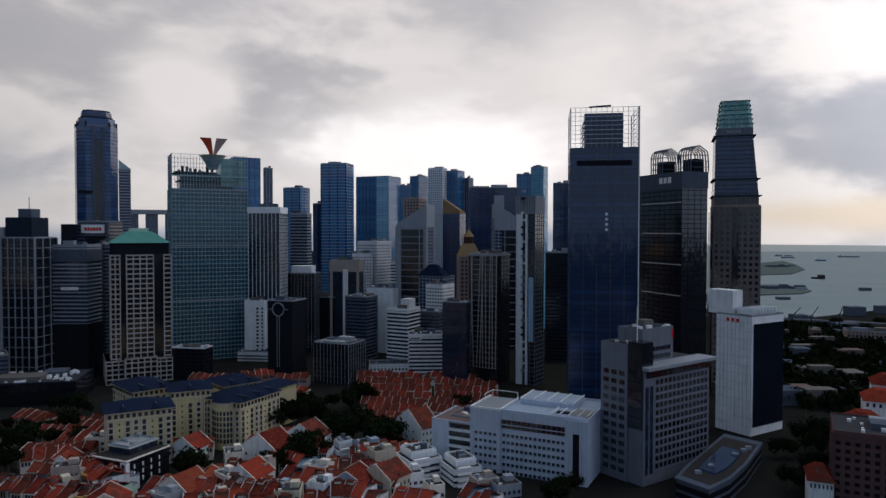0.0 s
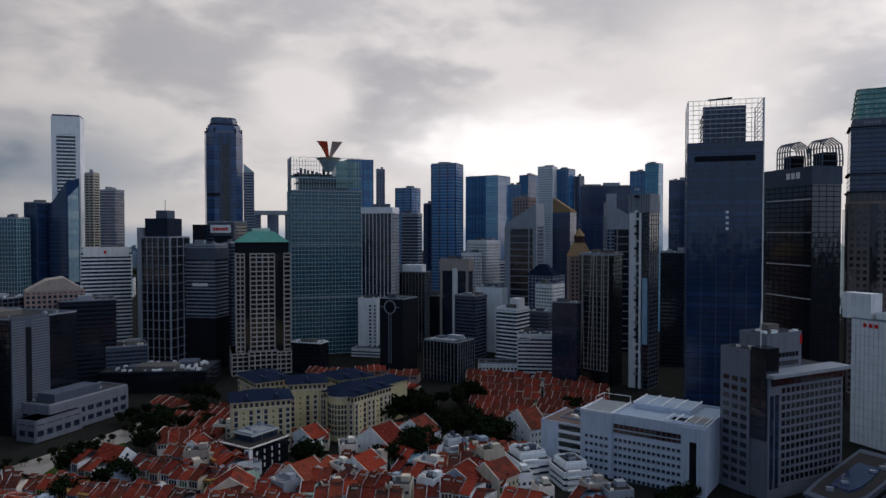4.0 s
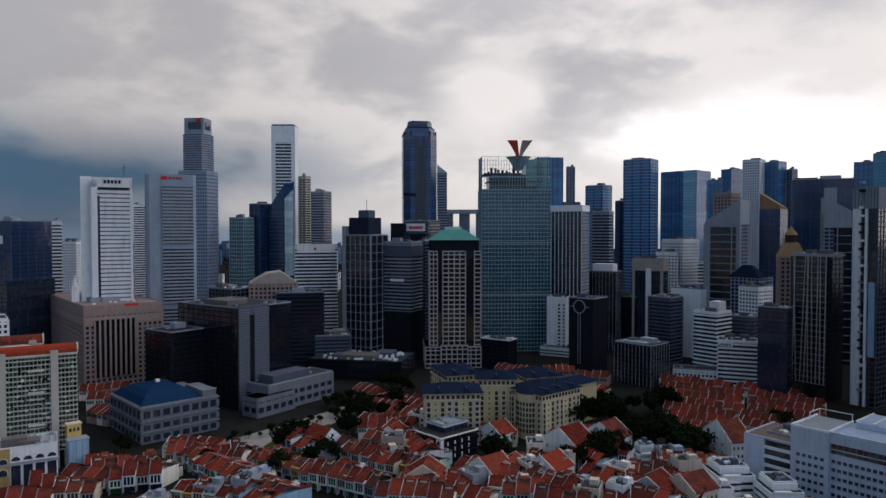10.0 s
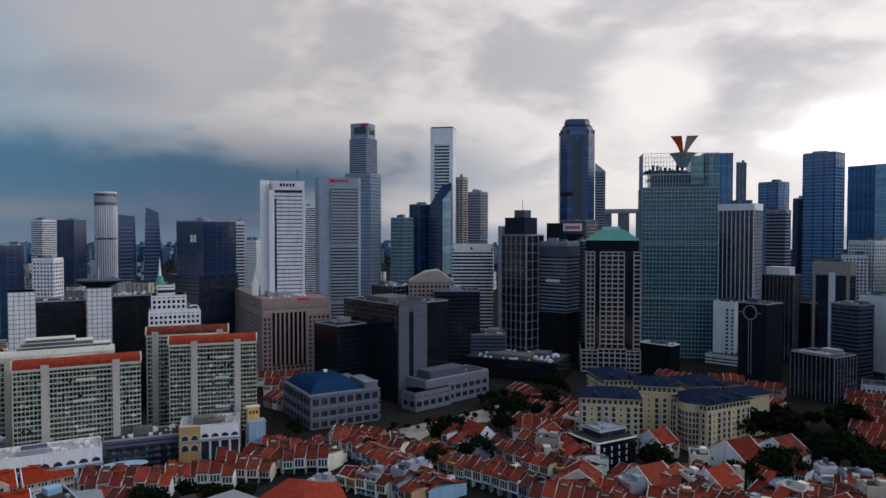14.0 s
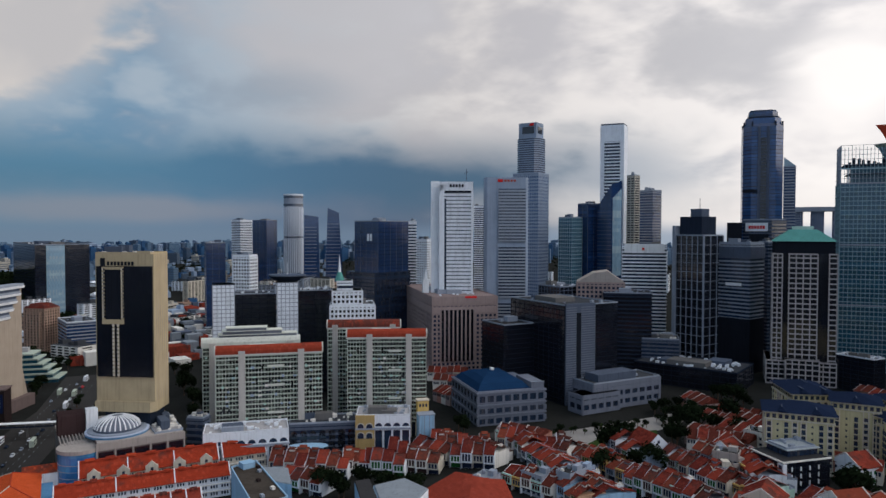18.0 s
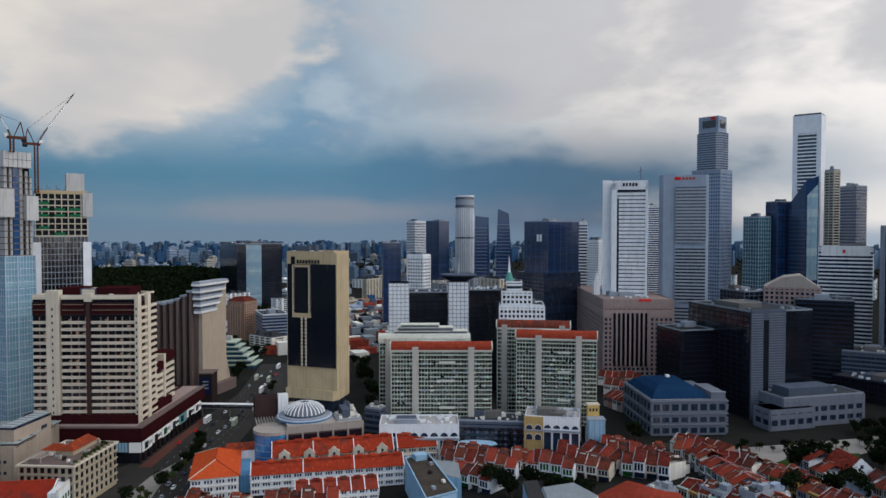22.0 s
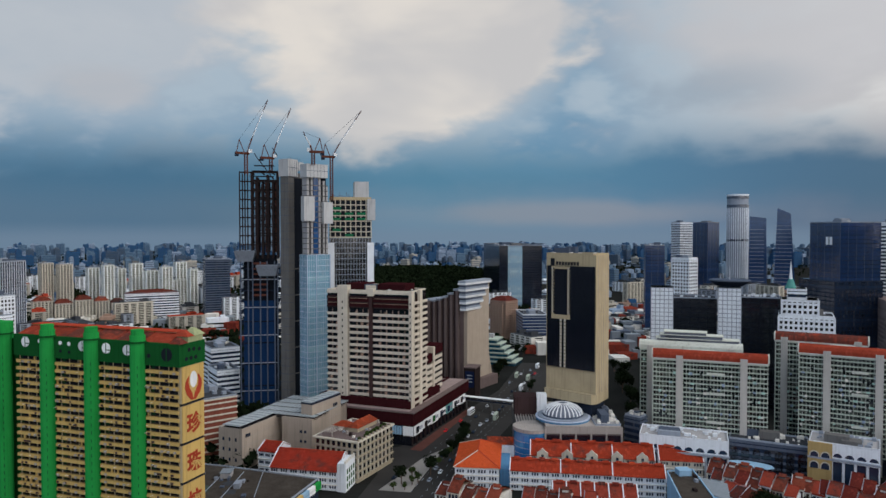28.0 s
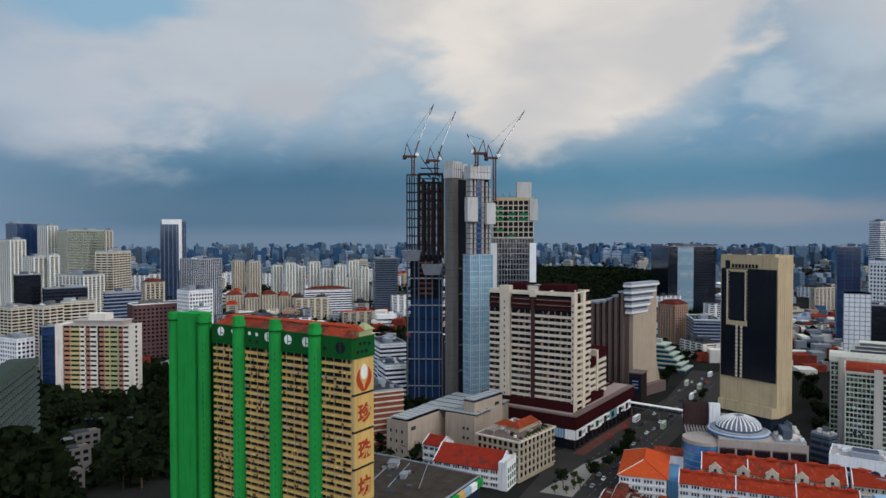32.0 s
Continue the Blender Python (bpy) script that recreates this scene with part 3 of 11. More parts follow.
def terrace_range(t, w, d, h, wall, roof, bays, dormers, pitch=0.26, vents=0, tone="glass_dark"):
    """A long three-storey range: grouped windows, a pitched tiled roof with ridge vents, dividing walls, gabled dormers."""
    slab("wall", t, wall, 0, 0, 0, w, d, h)
    n = max(3, round(w / 5.4))
    for k in range(3):
        for i in range(n):
            for j in range(3):
                x = w * (i + 0.16 + 0.25 * j) / n
                slab("window", t, tone, x, -0.12, 1.3 + k * h / 3, x + 0.85, 0.1, 2.8 + k * h / 3)
    for k in range(3):
        slab("ledge", t, "offwhite", -0.3, -0.5, h / 3 * (k + 1) - 0.45, w + 0.3, 0.1, h / 3 * (k + 1) - 0.1)
    m, top = d * 0.5, h + d * pitch
    vs = [(-0.4, -1, h - 0.2), (w + 0.4, -1, h - 0.2), (w + 0.4, m, top), (-0.4, m, top), (-0.4, -1, h + 0.1), (w + 0.4, -1, h + 0.1), (w + 0.4, m, top + 0.3), (-0.4, m, top + 0.3)]
    part("front_roof", mesh_of("front_roof", vs, CUBE, roof), t)
    vs = [(-0.4, m, top), (w + 0.4, m, top), (w + 0.4, d + 1, h - 0.2), (-0.4, d + 1, h - 0.2), (-0.4, m, top + 0.3), (w + 0.4, m, top + 0.3), (w + 0.4, d + 1, h + 0.1), (-0.4, d + 1, h + 0.1)]
    part("rear_roof", mesh_of("rear_roof", vs, CUBE, roof), t)
    slab("ridge_cap", t, "red_fascia", 0, m - 0.4, top + 0.2, w, m + 0.4, top + 0.7)
    o = [(-1, h + 0.2), (m, top + 1.0), (d + 1, h + 0.2), (d + 1, h - 2), (-1, h - 2)]
    for i in range(bays + 1):
        x = w * i / bays - 0.25
        vs = [(x, a, b) for a, b in o] + [(x + 0.5, a, b) for a, b in o]
        fs = [(0, 1, 2, 3, 4), (9, 8, 7, 6, 5)] + [(j, 5 + j, 5 + (j + 1) % 5, (j + 1) % 5) for j in range(5)]
        part("party_wall", mesh_of("party_wall", vs, fs, "white"), t)
    for i in range(vents):
        x = w * (i + 0.28) / vents
        o = [(m - 1.5, top + 0.1), (m + 1.5, top + 0.1), (m + 1.2, top + 0.9), (m, top + 1.5), (m - 1.2, top + 0.9)]
        vs = [(x, a, b) for a, b in o] + [(x + w * 0.48 / vents, a, b) for a, b in o]
        part("ridge_vent", mesh_of("ridge_vent", vs, [(0, 1, 2, 3, 4), (9, 8, 7, 6, 5)] + [(j, 5 + j, 5 + (j + 1) % 5, (j + 1) % 5) for j in range(5)], roof), t)
    for i in range(dormers):
        x = w * (i + 0.5) / dormers
        o = [(x - 3.2, h - 4.0), (x + 3.2, h - 4.0), (x + 3.2, h + 1.8), (x + 2.1, h + 2.4), (x, h + 4.4), (x - 2.1, h + 2.4), (x - 3.2, h + 1.8)]
        vs = [(a, -1.5, b) for a, b in o] + [(a, 0.1, b) for a, b in o]
        part("dormer", mesh_of("dormer", vs, [tuple(range(7)), tuple(range(13, 6, -1))] + [(j, 7 + j, 7 + (j + 1) % 7, (j + 1) % 7) for j in range(7)], "cream"), t, label="cream shaped gable")
        vs = [(x - 2.6, 0.1, h + 1.2), (x + 2.6, 0.1, h + 1.2), (x, 0.1, h + 3.5), (x - 2.6, m - 1, h + 1.2), (x + 2.6, m - 1, h + 1.2), (x, m - 1, h + 3.5)]
        part("dormer_roof", mesh_of("dormer_roof", vs, [(0, 1, 2), (5, 4, 3), (0, 3, 4, 1), (1, 4, 5, 2), (2, 5, 3, 0)], roof), t)
        slab("dormer_window", t, tone, x - 0.7, -1.62, h - 0.6, x + 0.7, -1.4, h + 1.0)


# ---- towers of the business district ----
# glass tower with an open frame on top
t = tower("office_tower", "dark blue glass office tower with an open steel frame crown", 97.9, 537.2, -8.3, 51.6, 46.0, 205.6, "curtain_navy", roof=False)
w, l, h, top = 51.6, 46.0, 205.6, 236.3
for x, y in ((0, 0), (w - 0.8, 0), (0, l - 0.8), (w - 0.8, l - 0.8)):
    slab("corner_post", t, "louvre", x, y, h, x + 0.8, y + 0.8, top)
for i in range(1, 13):
    slab("corner_post", t, "pale_grey", w * i / 13 - 0.15, 0.05, h, w * i / 13 + 0.15, 0.35, top)
for i in range(9):
    z = h + (top - h) * (i + 1) / 9
    slab("frame_rail", t, "louvre", 0, 0.1, z - 0.3, w, 0.45, z)
    slab("frame_rail", t, "louvre", 0.1, 0.5, z - 0.3, 0.45, l, z)
    slab("frame_rail", t, "louvre", w - 0.45, 0.5, z - 0.3, w - 0.1, l, z)
slab("crown_core", t, "glass_navy", w * 0.21, 4, h, w * 0.78, l - 4, top - 4)
for i in range(6):
    slab("core_band", t, "dark_grey", w * 0.2, 3.8, h + 4 * i, w * 0.79, l - 3.8, h + 4 * i + 0.4)
slab("plant_louvre", t, "black", w * 0.1, -0.5, h - 14, w * 0.9, 1, h - 10)
slab("edge_fin", t, "louvre", w - 0.2, -1.0, 0, w + 0.5, 0, top, "white edge fin")
# four white slabs: the light of lit windows is put in as paint
for i in range(4):
    slab("lit_window", t, "white", w * 0.52, -0.3, h - 52 - i * 4, w * 0.56, 0.2, h - 50 - i * 4)
beam("roof_crane", t, "dark_grey", (w * 0.28, 6, top + 1), (w * 0.6, 6, top + 2), 1.2)
# dark tower with cantilevered roof frames
t = tower("office_tower", "near-black glass office tower with curved open roof frames", 197.9, 577.0, 19.1, 25.7, 59.2, 191.3, "curtain_black", roof=False)
w, l, h = 25.7, 59.2, 191.3
slab("top_band", t, "grey", -0.6, -0.6, h - 14, w + 0.6, l + 0.6, h, "plain grey top band")
for i in range(3):
    slab("sign_bar", t, "louvre", -0.9, l * (0.22 + 0.1 * i), h - 9, -0.6, l * (0.29 + 0.1 * i), h - 4)
for i, z in enumerate((h - 26, h - 52, h - 78, h - 104)):
    slab("light_shelf", t, "louvre", -0.9, 0, z, -0.1, l * 0.9, z + 0.5)
for cx, cy, r in ((w * 0.45, l * 0.62, 9.5), (w * 0.72, l * 0.15, 9.0)):
    for k in range(6):
        y = cy - 8 + k * 3.2
        pts = [(cx - r, y, h), (cx - r, y, h + 15)] + [(cx - r * math.cos(a), y, h + 15 + 7 * math.sin(a)) for a in (0.5, 1.0, 1.5)] + [(cx + r * 0.85, y, h + 17), (cx + r, y, h + 8), (cx + r, y, h)]
        for a, b in zip(pts, pts[1:]):
            beam("frame_rib", t, "grey", a, b, 0.8)
    for z in (h + 4, h + 9, h + 14):
        beam("frame_rail", t, "grey", (cx - r, cy - 8, z), (cx - r, cy + 8, z), 0.7)
        beam("frame_rail", t, "grey", (cx - r, cy - 8, z), (cx + r, cy - 8, z), 0.6)
        beam("frame_rail", t, "grey", (cx + r, cy - 8, z * 0.5 + h * 0.5), (cx + r, cy + 8, z * 0.5 + h * 0.5), 0.3)
    slab("plant_room", t, "black", cx - 5, cy - 6, h, cx + 5, cy + 6, h + 11)
# tapering tower with a stone base
t = thing("office_tower", "tall tapering office tower, brown stone grid below, navy glass above", "building", 239.5, 615.0, -18.3)
w, l = 39.4, 50.0
z1, z2, z3, z4 = 171.0, 226.2, 232.1, 256.6
clad(t, "grid_taper", 0, 0, 0, w - 2.0, l, z1 - 8, "lr")
slab("dark_flank", t, "glass_black", -2.5, 6, 0, 0, l, z1 - 12, "dark glass flank")
slab("centre_slot", t, "glass_black", w * 0.38, -0.9, 0, w * 0.52, 0.2, z1 - 8, "dark centre slot")
slab("setback_band", t, "tan_stone", -0.8, -0.8, z1 - 8, w - 1.4, l, z1 - 6.6)
slab("arcade_wall", t, "taper_stone", 0, 0, z1 - 6.6, w - 3.0, l, z1 + 1.5, "pale arcaded band")
for i in range(10):
    slab("arcade_window", t, "glass_black", 1.6 + 3.6 * i, -0.25, z1 - 5.6, 3.6 + 3.6 * i, 0.2, z1 + 0.4)


def section(f):
    """The shaft's outline at a share of its height: it leans in from the seaward side."""
    return [(0.2 + 0.6 * f, 1.5 * f), (w - 3.2 - 5.0 * f, 1.5 * f), (w - 3.2 - 5.0 * f, l - 10 * f), (0.2 + 0.6 * f, l - 10 * f)]


vs = [(x, y, z1 + 1.5) for x, y in section(0)] + [(x, y, z2 - 1) for x, y in section(1)]
part("shaft", mesh_of("shaft", vs, CUBE, "glass_navy"), t, label="navy glass shaft")
for i in range(14):
    f = (i + 0.5) / 14
    (x0, y0), _, (x1, y1), _ = section(f)
    z = z1 + 1.5 + (z2 - z1 - 2.5) * f
    slab("floor_line", t, "black", x0 - 0.1, y0 - 0.1, z, x1 + 0.1, y1 + 0.1, z + 0.4)
for f in (0.0, 0.28, 1.0):
    (x0, y0), _, (x1, y1), _ = section(f)
    z = z1 + 1.5 + (z2 - z1 - 2.5) * f
    slab("shaft_ledge", t, "dark_grey", x0 - 1.6, y0 - 1.0, z - 0.4, x1 + 2.6, y1, z + 0.6, "projecting dark ledge")
slab("sign_storey", t, "tile_grey", 2.2, 2, z2 - 1, w - 8.0, l * 0.7, z2 + 6, "grey plain storey")
for i in range(5):
    slab("sign_bar", t, "pale_grey", 10 + 2.4 * i, 1.7, z2 + 1.5, 11.8 + 2.4 * i, 2.1, z2 + 3.5)
n = 6
for i in range(n):
    z, f = z2 + 6 + (z4 - z2 - 6) * i / n, 1.0 - 0.035 * i
    c, d = w * 0.43, l * 0.36
    o = [(c + (x - c) * f, d + (y - d) * f) for x, y in ((2.8, 5), (6, 2.4), (w - 11, 2.4), (w - 8, 5), (w - 8, l * 0.68), (2.8, l * 0.68))]
    prism("crown_tier", t, "glass_mint", o, z, z + (z4 - z2 - 6) / n - 0.7, label="pale green glass crown tier")
    o = [(c + (x - c) * 1.05, d + (y - d) * 1.05) for x, y in o]
    prism("crown_ledge", t, "copper_green", o, z + (z4 - z2 - 6) / n - 0.7, z + (z4 - z2 - 6) / n)
# white slab tower of an office complex
t = tower("office_tower", "white panelled office slab with dark ribbed flank, red sign", 211.6, 475.0, 32.0, 37.6, 27.8, 82.4, "plain_white", roof=True, rooms=1, units=8)
w, l, h = 37.6, 27.8, 82.4
slab("window_wall", t, "glass_black", 2.5, -0.35, 6, w - 1.5, 0.3, h - 5, "dark ribbed glass flank")
for i in range(30):
    x = 2.5 + (w - 4) * i / 29
    slab("window_rib", t, "dark_grey", x - 0.15, -0.9, 6, x + 0.15, -0.3, h - 5)
for i in range(9):
    slab("panel_joint", t, "pale_grey", -0.12, l * i / 9 - 0.1, 0, 0.1, l * i / 9 + 0.1, h)
for z in range(6, int(h), 6):
    slab("panel_joint", t, "pale_grey", -0.1, 0, z, 0.1, l, z + 0.15)
slab("rear_block", t, "white", 3, l * 0.6, h, 14, l + 9, h + 17, "white stair block")
slab("plant_room", t, "dark_grey", 6, 6, h + 0.1, w * 0.7, l * 0.55, h + 5)
for i in range(8):
    slab("roof_fin", t, "white", 4 + w * 0.1 * i, 1.5, h + 1, 4.6 + w * 0.1 * i, l * 0.5, h + 5.5)
for i in range(3):
    slab("sign_mark", t, "red", -0.35, l * (0.34 + i * 0.14), h - 4.5, -0.1, l * (0.42 + i * 0.14), h - 2.0, "red sign stroke")
# banded civic centre with two heights
t = thing("office_building", "grey panelled office building with square windows and black glass corner", "building", 110.7, 380.2, 35.8)
w, l, h, top, top2 = 60.9, 29.8, 65.1, 76.6, 84.5
slab("wall", t, "tile_grey", 0, 0, 0, w, l * 0.36, h, "grey panelled wall")
slab("wing_wall", t, "tile_grey", -1.2, l * 0.36, 0, 16, l, top, "grey panelled wing")
slab("rear_wall", t, "tile_grey", 16, l * 0.36, 0, w, l, h)
for k in range(12):
    z = top - 17 - 5.0 * k
    if z > 1:
        for i in range(3):
            slab("window", t, "glass_black", -1.35, l * (0.42 + 0.19 * i), z, -1.1, l * (0.55 + 0.19 * i), z + 2.6)
for k in range(12):
    z = h - 9.6 - 4.3 * k
    if z > 5:
        for i in range(13):
            slab("window", t, "glass_black", w * (0.17 + 0.063 * i), -0.15, z, w * (0.17 + 0.063 * i) + w * 0.042, 0.1, z + 2.7)
for f in (0.02, 0.085):
    slab("strip_window", t, "glass_dark", w * f, -0.2, 6, w * f + w * 0.045, 0.1, h - 10, "tall dark strip window")
for k in range(9):
    slab("panel_joint", t, "grey", -0.12, -0.12, 6 + 5.1 * k, w + 0.1, 0.05, 6.2 + 5.1 * k)
slab("corner_glass", t, "glass_black", -0.9, l * 0.03, h * 0.48, 9, l * 0.35, top + 3, "black glass corner box")
for k in range(7):
    slab("corner_line", t, "dark_grey", -1.05, l * 0.03, h * 0.5 + 5 * k, 9.1, l * 0.355, h * 0.5 + 5 * k + 0.5)
slab("dark_frieze", t, "glass_black", 2, -0.5, h - 5.2, w + 0.4, 1.2, h - 0.6, "black window frieze")
slab("roof_cornice", t, "pale_grey", -0.6, -3.6, h - 0.6, w + 3, 9, h + 1.2, "projecting pale roof slab")
slab("roof", t, "flat_roof", 9, 9, h, w, l - 1, h + 0.3)
slab("upper_block", t, "tile_grey", 10, l * 0.30, h, w * 0.62, l * 0.9, top2, "set-back upper storeys")
for k in range(2):
    for i in range(9):
        slab("window", t, "glass_black", 11 + i * (w * 0.62 - 13) / 9, l * 0.30 - 0.15, h + 2.5 + 4.6 * k, 13.2 + i * (w * 0.62 - 13) / 9, l * 0.30 + 0.1, h + 5.0 + 4.6 * k)
roof_clutter(t, 10, l * 0.3, w * 0.62, l * 0.9, top2, 5, rim="tile_grey", units=9, rooms=1)
roof_clutter(t, -1.2, l * 0.36, 15, l, top, 6, rim="tile_grey", units=6, rooms=0)
beam("mast", t, "louvre", (5, l * 0.3, top + 3), (5, l * 0.3, top + 22), 0.35)
slab("roof_sign", t, "red", w * 0.6, l * 0.29, top2 - 6, w * 0.62, l * 0.3, top2 - 1, "small red emblem")
# low curved annexe beside it
t = thing("annexe_building", "low grey annexe with a curved front and dark flat roof", "building", 0, 0)
o = [(121.6, 361.3), (133.0, 344.5), (149.7, 358.8), (168.9, 382.6), (195.8, 422.0), (179.9, 440.9), (133.1, 378.8)]
cx, cy = sum(p[0] for p in o) / 7, sum(p[1] for p in o) / 7
def inset(f):
    return [(cx + (a - cx) * f, cy + (b - cy) * f) for a, b in o]
prism("wall", t, "grey", inset(0.96), 0, 11)
for i in range(2):
    prism("window_band", t, "glass_black", inset(0.975), 2.0 + 4.4 * i, 4.6 + 4.4 * i)
prism("cornice", t, "grey", o, 11, 12.2, label="pale overhanging cornice")
prism("roof", t, "dark_roof", inset(0.86), 12.2, 12.4, label="dark flat roof")
prism("roof_light", t, "glass_navy", inset(0.5), 12.4, 13.2, 0.96)
for f, g in ((0.75, 0.2), (0.6, -0.3), (0.35, 0.5), (-0.3, 0.6), (-0.62, 0.3)):
    p = (cx + (o[4][0] - cx) * f * 0.8, cy + (o[4][1] - cy) * f * 0.8)
    slab("plant_unit", t, "pale_grey", p[0], p[1], 12.4, p[0] + 3.2, p[1] + 2.2, 14.2)
# long white civic block with a courtyard roof
t = thing("office_block", "long white office block with rows of small dark windows", "building", 16.5, 410.9, -26.5)
w, l, h, a, b = 70.7, 50.0, 36.1, 19.0, 58.0
slab("wall", t, "blue_white", a, 0.8, 0, b, l, h)
slab("stair_block", t, "blue_white", 0, -0.8, 0, a, l * 0.62, h + 0.6, "projecting white stair block")
slab("end_block", t, "blue_white", b, 0, 0, w, l * 0.9, h, "white end block")
for k in range(6):
    z = h - 14.5 - 4.3 * k
    if z > 0:
        for i in range(14):
            slab("window", t, "glass_dark", a + 1.0 + 2.72 * i, 0.68, z, a + 2.9 + 2.72 * i, 0.9, z + 1.7)
        for i in range(5):
            slab("window", t, "glass_dark", 3.0 + 3.0 * i, -0.92, z, 4.9 + 3.0 * i, -0.7, z + 1.7)
        slab("sill_course", t, "far_white", a, 0.7, z - 0.5, b, 0.85, z - 0.3)
slab("ribbon_window", t, "glass_black", a + 0.6, 0.6, h - 9.6, b - 0.6, 1.0, h - 4.6, "long dark ribbon window")
for i in range(13):
    slab("ribbon_mullion", t, "tile_grey", a + 0.6 + 3.0 * i, 0.4, h - 9.6, a + 0.85 + 3.0 * i, 0.7, h - 4.6)
slab("ribbon_rail", t, "blue_white", a, 0.3, h - 7.6, b, 0.65, h - 7.2)
slab("tall_slot", t, "glass_black", b + 4.2, -0.2, 4, b + 8.0, 0.2, h - 7.5, "tall dark stair slot")
slab("slot_frame", t, "white", b + 3.4, -0.5, 2.5, b + 8.8, 0.1, 4.0)
for x0, x1 in ((b + 3.4, b + 4.2), (b + 8.0, b + 8.8)):
    slab("slot_jamb", t, "blue_white", x0, -0.4, 4, x1, 0.1, h - 7.5)
slab("roof", t, "far_white", a + 0.5, 1.4, h, w - 0.8, l - 1, h + 0.2, "pale blue-grey flat roof")
slab("stair_roof", t, "pale_roof", 0.8, 0, h + 0.6, a - 0.8, l * 0.6, h + 0.8)
for c in ((a, 0.8, w, 1.5), (a, l - 0.8, w, l), (w - 0.8, 1.5, w, l - 0.8)):
    slab("parapet", t, "blue_white", c[0], c[1], h, c[2], c[3], h + 1.3)
for c in ((0, -0.8, a, -0.2), (0, -0.2, 0.6, l * 0.62), (a - 0.6, -0.2, a, l * 0.62)):
    slab("stair_parapet", t, "white", c[0], c[1], h + 0.6, c[2], c[3], h + 1.7)
for c in ((a + 4, l * 0.46, b - 2, l * 0.95, 3.2), (b - 10, l * 0.1, w - 2, l * 0.42, 1.0)):
    slab("raised_roof", t, "blue_white", c[0], c[1], h + 0.2, c[2], c[3], h + c[4])
    slab("roof_panel", t, "far_white", c[0] + 1, c[1] + 1, h + c[4], c[2] - 1, c[3] - 1, h + c[4] + 0.2)
    for i in range(5):
        x = c[0] + (c[2] - c[0]) * i / 4
        slab("roof_curb", t, "white", x - 0.25, c[1], h + c[4] + 0.2, x + 0.25, c[3], h + c[4] + 0.7)
# black slab laid on the roof stands for the shade down the well
slab("light_well", t, "black", b - 8, l * 0.14, h + 1.2, b + 1, l * 0.26, h + 1.4, "black slab for the shade in a light well")
for i in range(7):
    slab("sun_slat", t, "beige", b + 2 + 1.5 * i, l * 0.1, h + 1.6, b + 2.5 + 1.5 * i, l * 0.4, h + 1.9)
for x, y in ((a * 0.1, l * 0.6), (a - 0.4, l * 0.6), (a * 0.1, l * 0.35)):
    beam("rail_post", t, "white", (x, y, h + 0.8), (x, y, h + 5.0), 0.3)
beam("top_rail", t, "white", (a * 0.1, l * 0.6, h + 5), (a, l * 0.6, h + 5), 0.3)
beam("top_rail", t, "white", (a * 0.1, l * 0.35, h + 5), (a * 0.1, l * 0.6, h + 5), 0.3)
slab("wing_wall", t, "blue_white", -27, 3.4, 0, 0, l * 0.75, 25.5)
slab("wing_end", t, "blue_white", -27, 2, 0, -15.5, 3.4, 25.5)
slab("wing_roof", t, "fin_brown", -26.4, 2.6, 25.5, -0.2, l * 0.75 - 0.6, 25.7, "grey-brown wing roof")
for c in ((-27, 2, -0.2, 2.6), (-27, 2.6, -26.4, l * 0.75)):
    slab("wing_parapet", t, "blue_white", c[0], c[1], 25.5, c[2], c[3], 26.5)
for k in range(5):
    slab("balcony", t, "white", -15.5, 1.6, 25.5 - 5.0 * (k + 1), 0, 3.4, 25.5 - 5.0 * (k + 1) + 1.3)
    slab("gallery_opening", t, "glass_black", -15.4, 3.1, 25.5 - 5.0 * (k + 1) + 1.3, -0.1, 3.5, 25.5 - 5.0 * k - 0.9)
roof_clutter(t, -20, 14, -4, 34, 25.7, 97, mat="fin_brown", rooms=1, units=8)
# far row of towers along the bay
t = tower("glass_tower", "grey glass tower with a fine grid, seen beyond the fins", -132.7, 950.8, 77.9, 30.9, 36.0, 233.9, "ribbed_blue", joined=True)
t = tower("glass_tower", "bright blue glass tower with a pale vertical strip", -80.4, 996.8, 64.6, 41.3, 51.7, 220.0, "curtain_blue", joined=True)
t = tower("glass_tower", "pale blue glass strip tower", -94.7, 990.5, 5.5, 17.0, 3.0, 219.2, "curtain_sky", joined=True, roof=False)
t = tower("glass_tower", "blue glass shoulder tower behind the bright one", -63.6, 1038.1, 3.5, 16.7, 30.0, 209.0, "curtain_blue", joined=True)
t = tower("glass_tower", "grey glass tower with an angled top", -40.4, 1149.3, 52.0, 27.4, 18.7, 232.2, "curtain_blue", joined=True)
t = tower("residential_tower", "pale dotted apartment tower", -1.3, 1120.0, 70.1, 23.4, 23.8, 243.0, "grid_white", joined=True)
t = tower("residential_tower", "grey-blue apartment tower with a stepped top", 23.9, 1129.7, 58.8, 22.1, 20.1, 239.6, "curtain_blue", joined=True)
t = tower("residential_tower", "slim grey apartment tower", 42.2, 1139.2, 42.9, 9.9, 10.0, 228.0, "grid_pale", joined=True)
t = tower("glass_tower", "wide dark blue glass slab", 39.2, 999.2, 2.8, 67.9, 40.0, 203.9, "curtain_navy", joined=True)
t = tower("glass_tower", "dark blue glass tower with flat top", 107.3, 1014.3, -6.0, 21.2, 35.0, 224.3, "curtain_blue", joined=True)
t = tower("glass_tower", "teal glass tower with pale edge", 144.2, 999.6, 56.8, 14.7, 20.1, 233.8, "curtain_sky", joined=True)
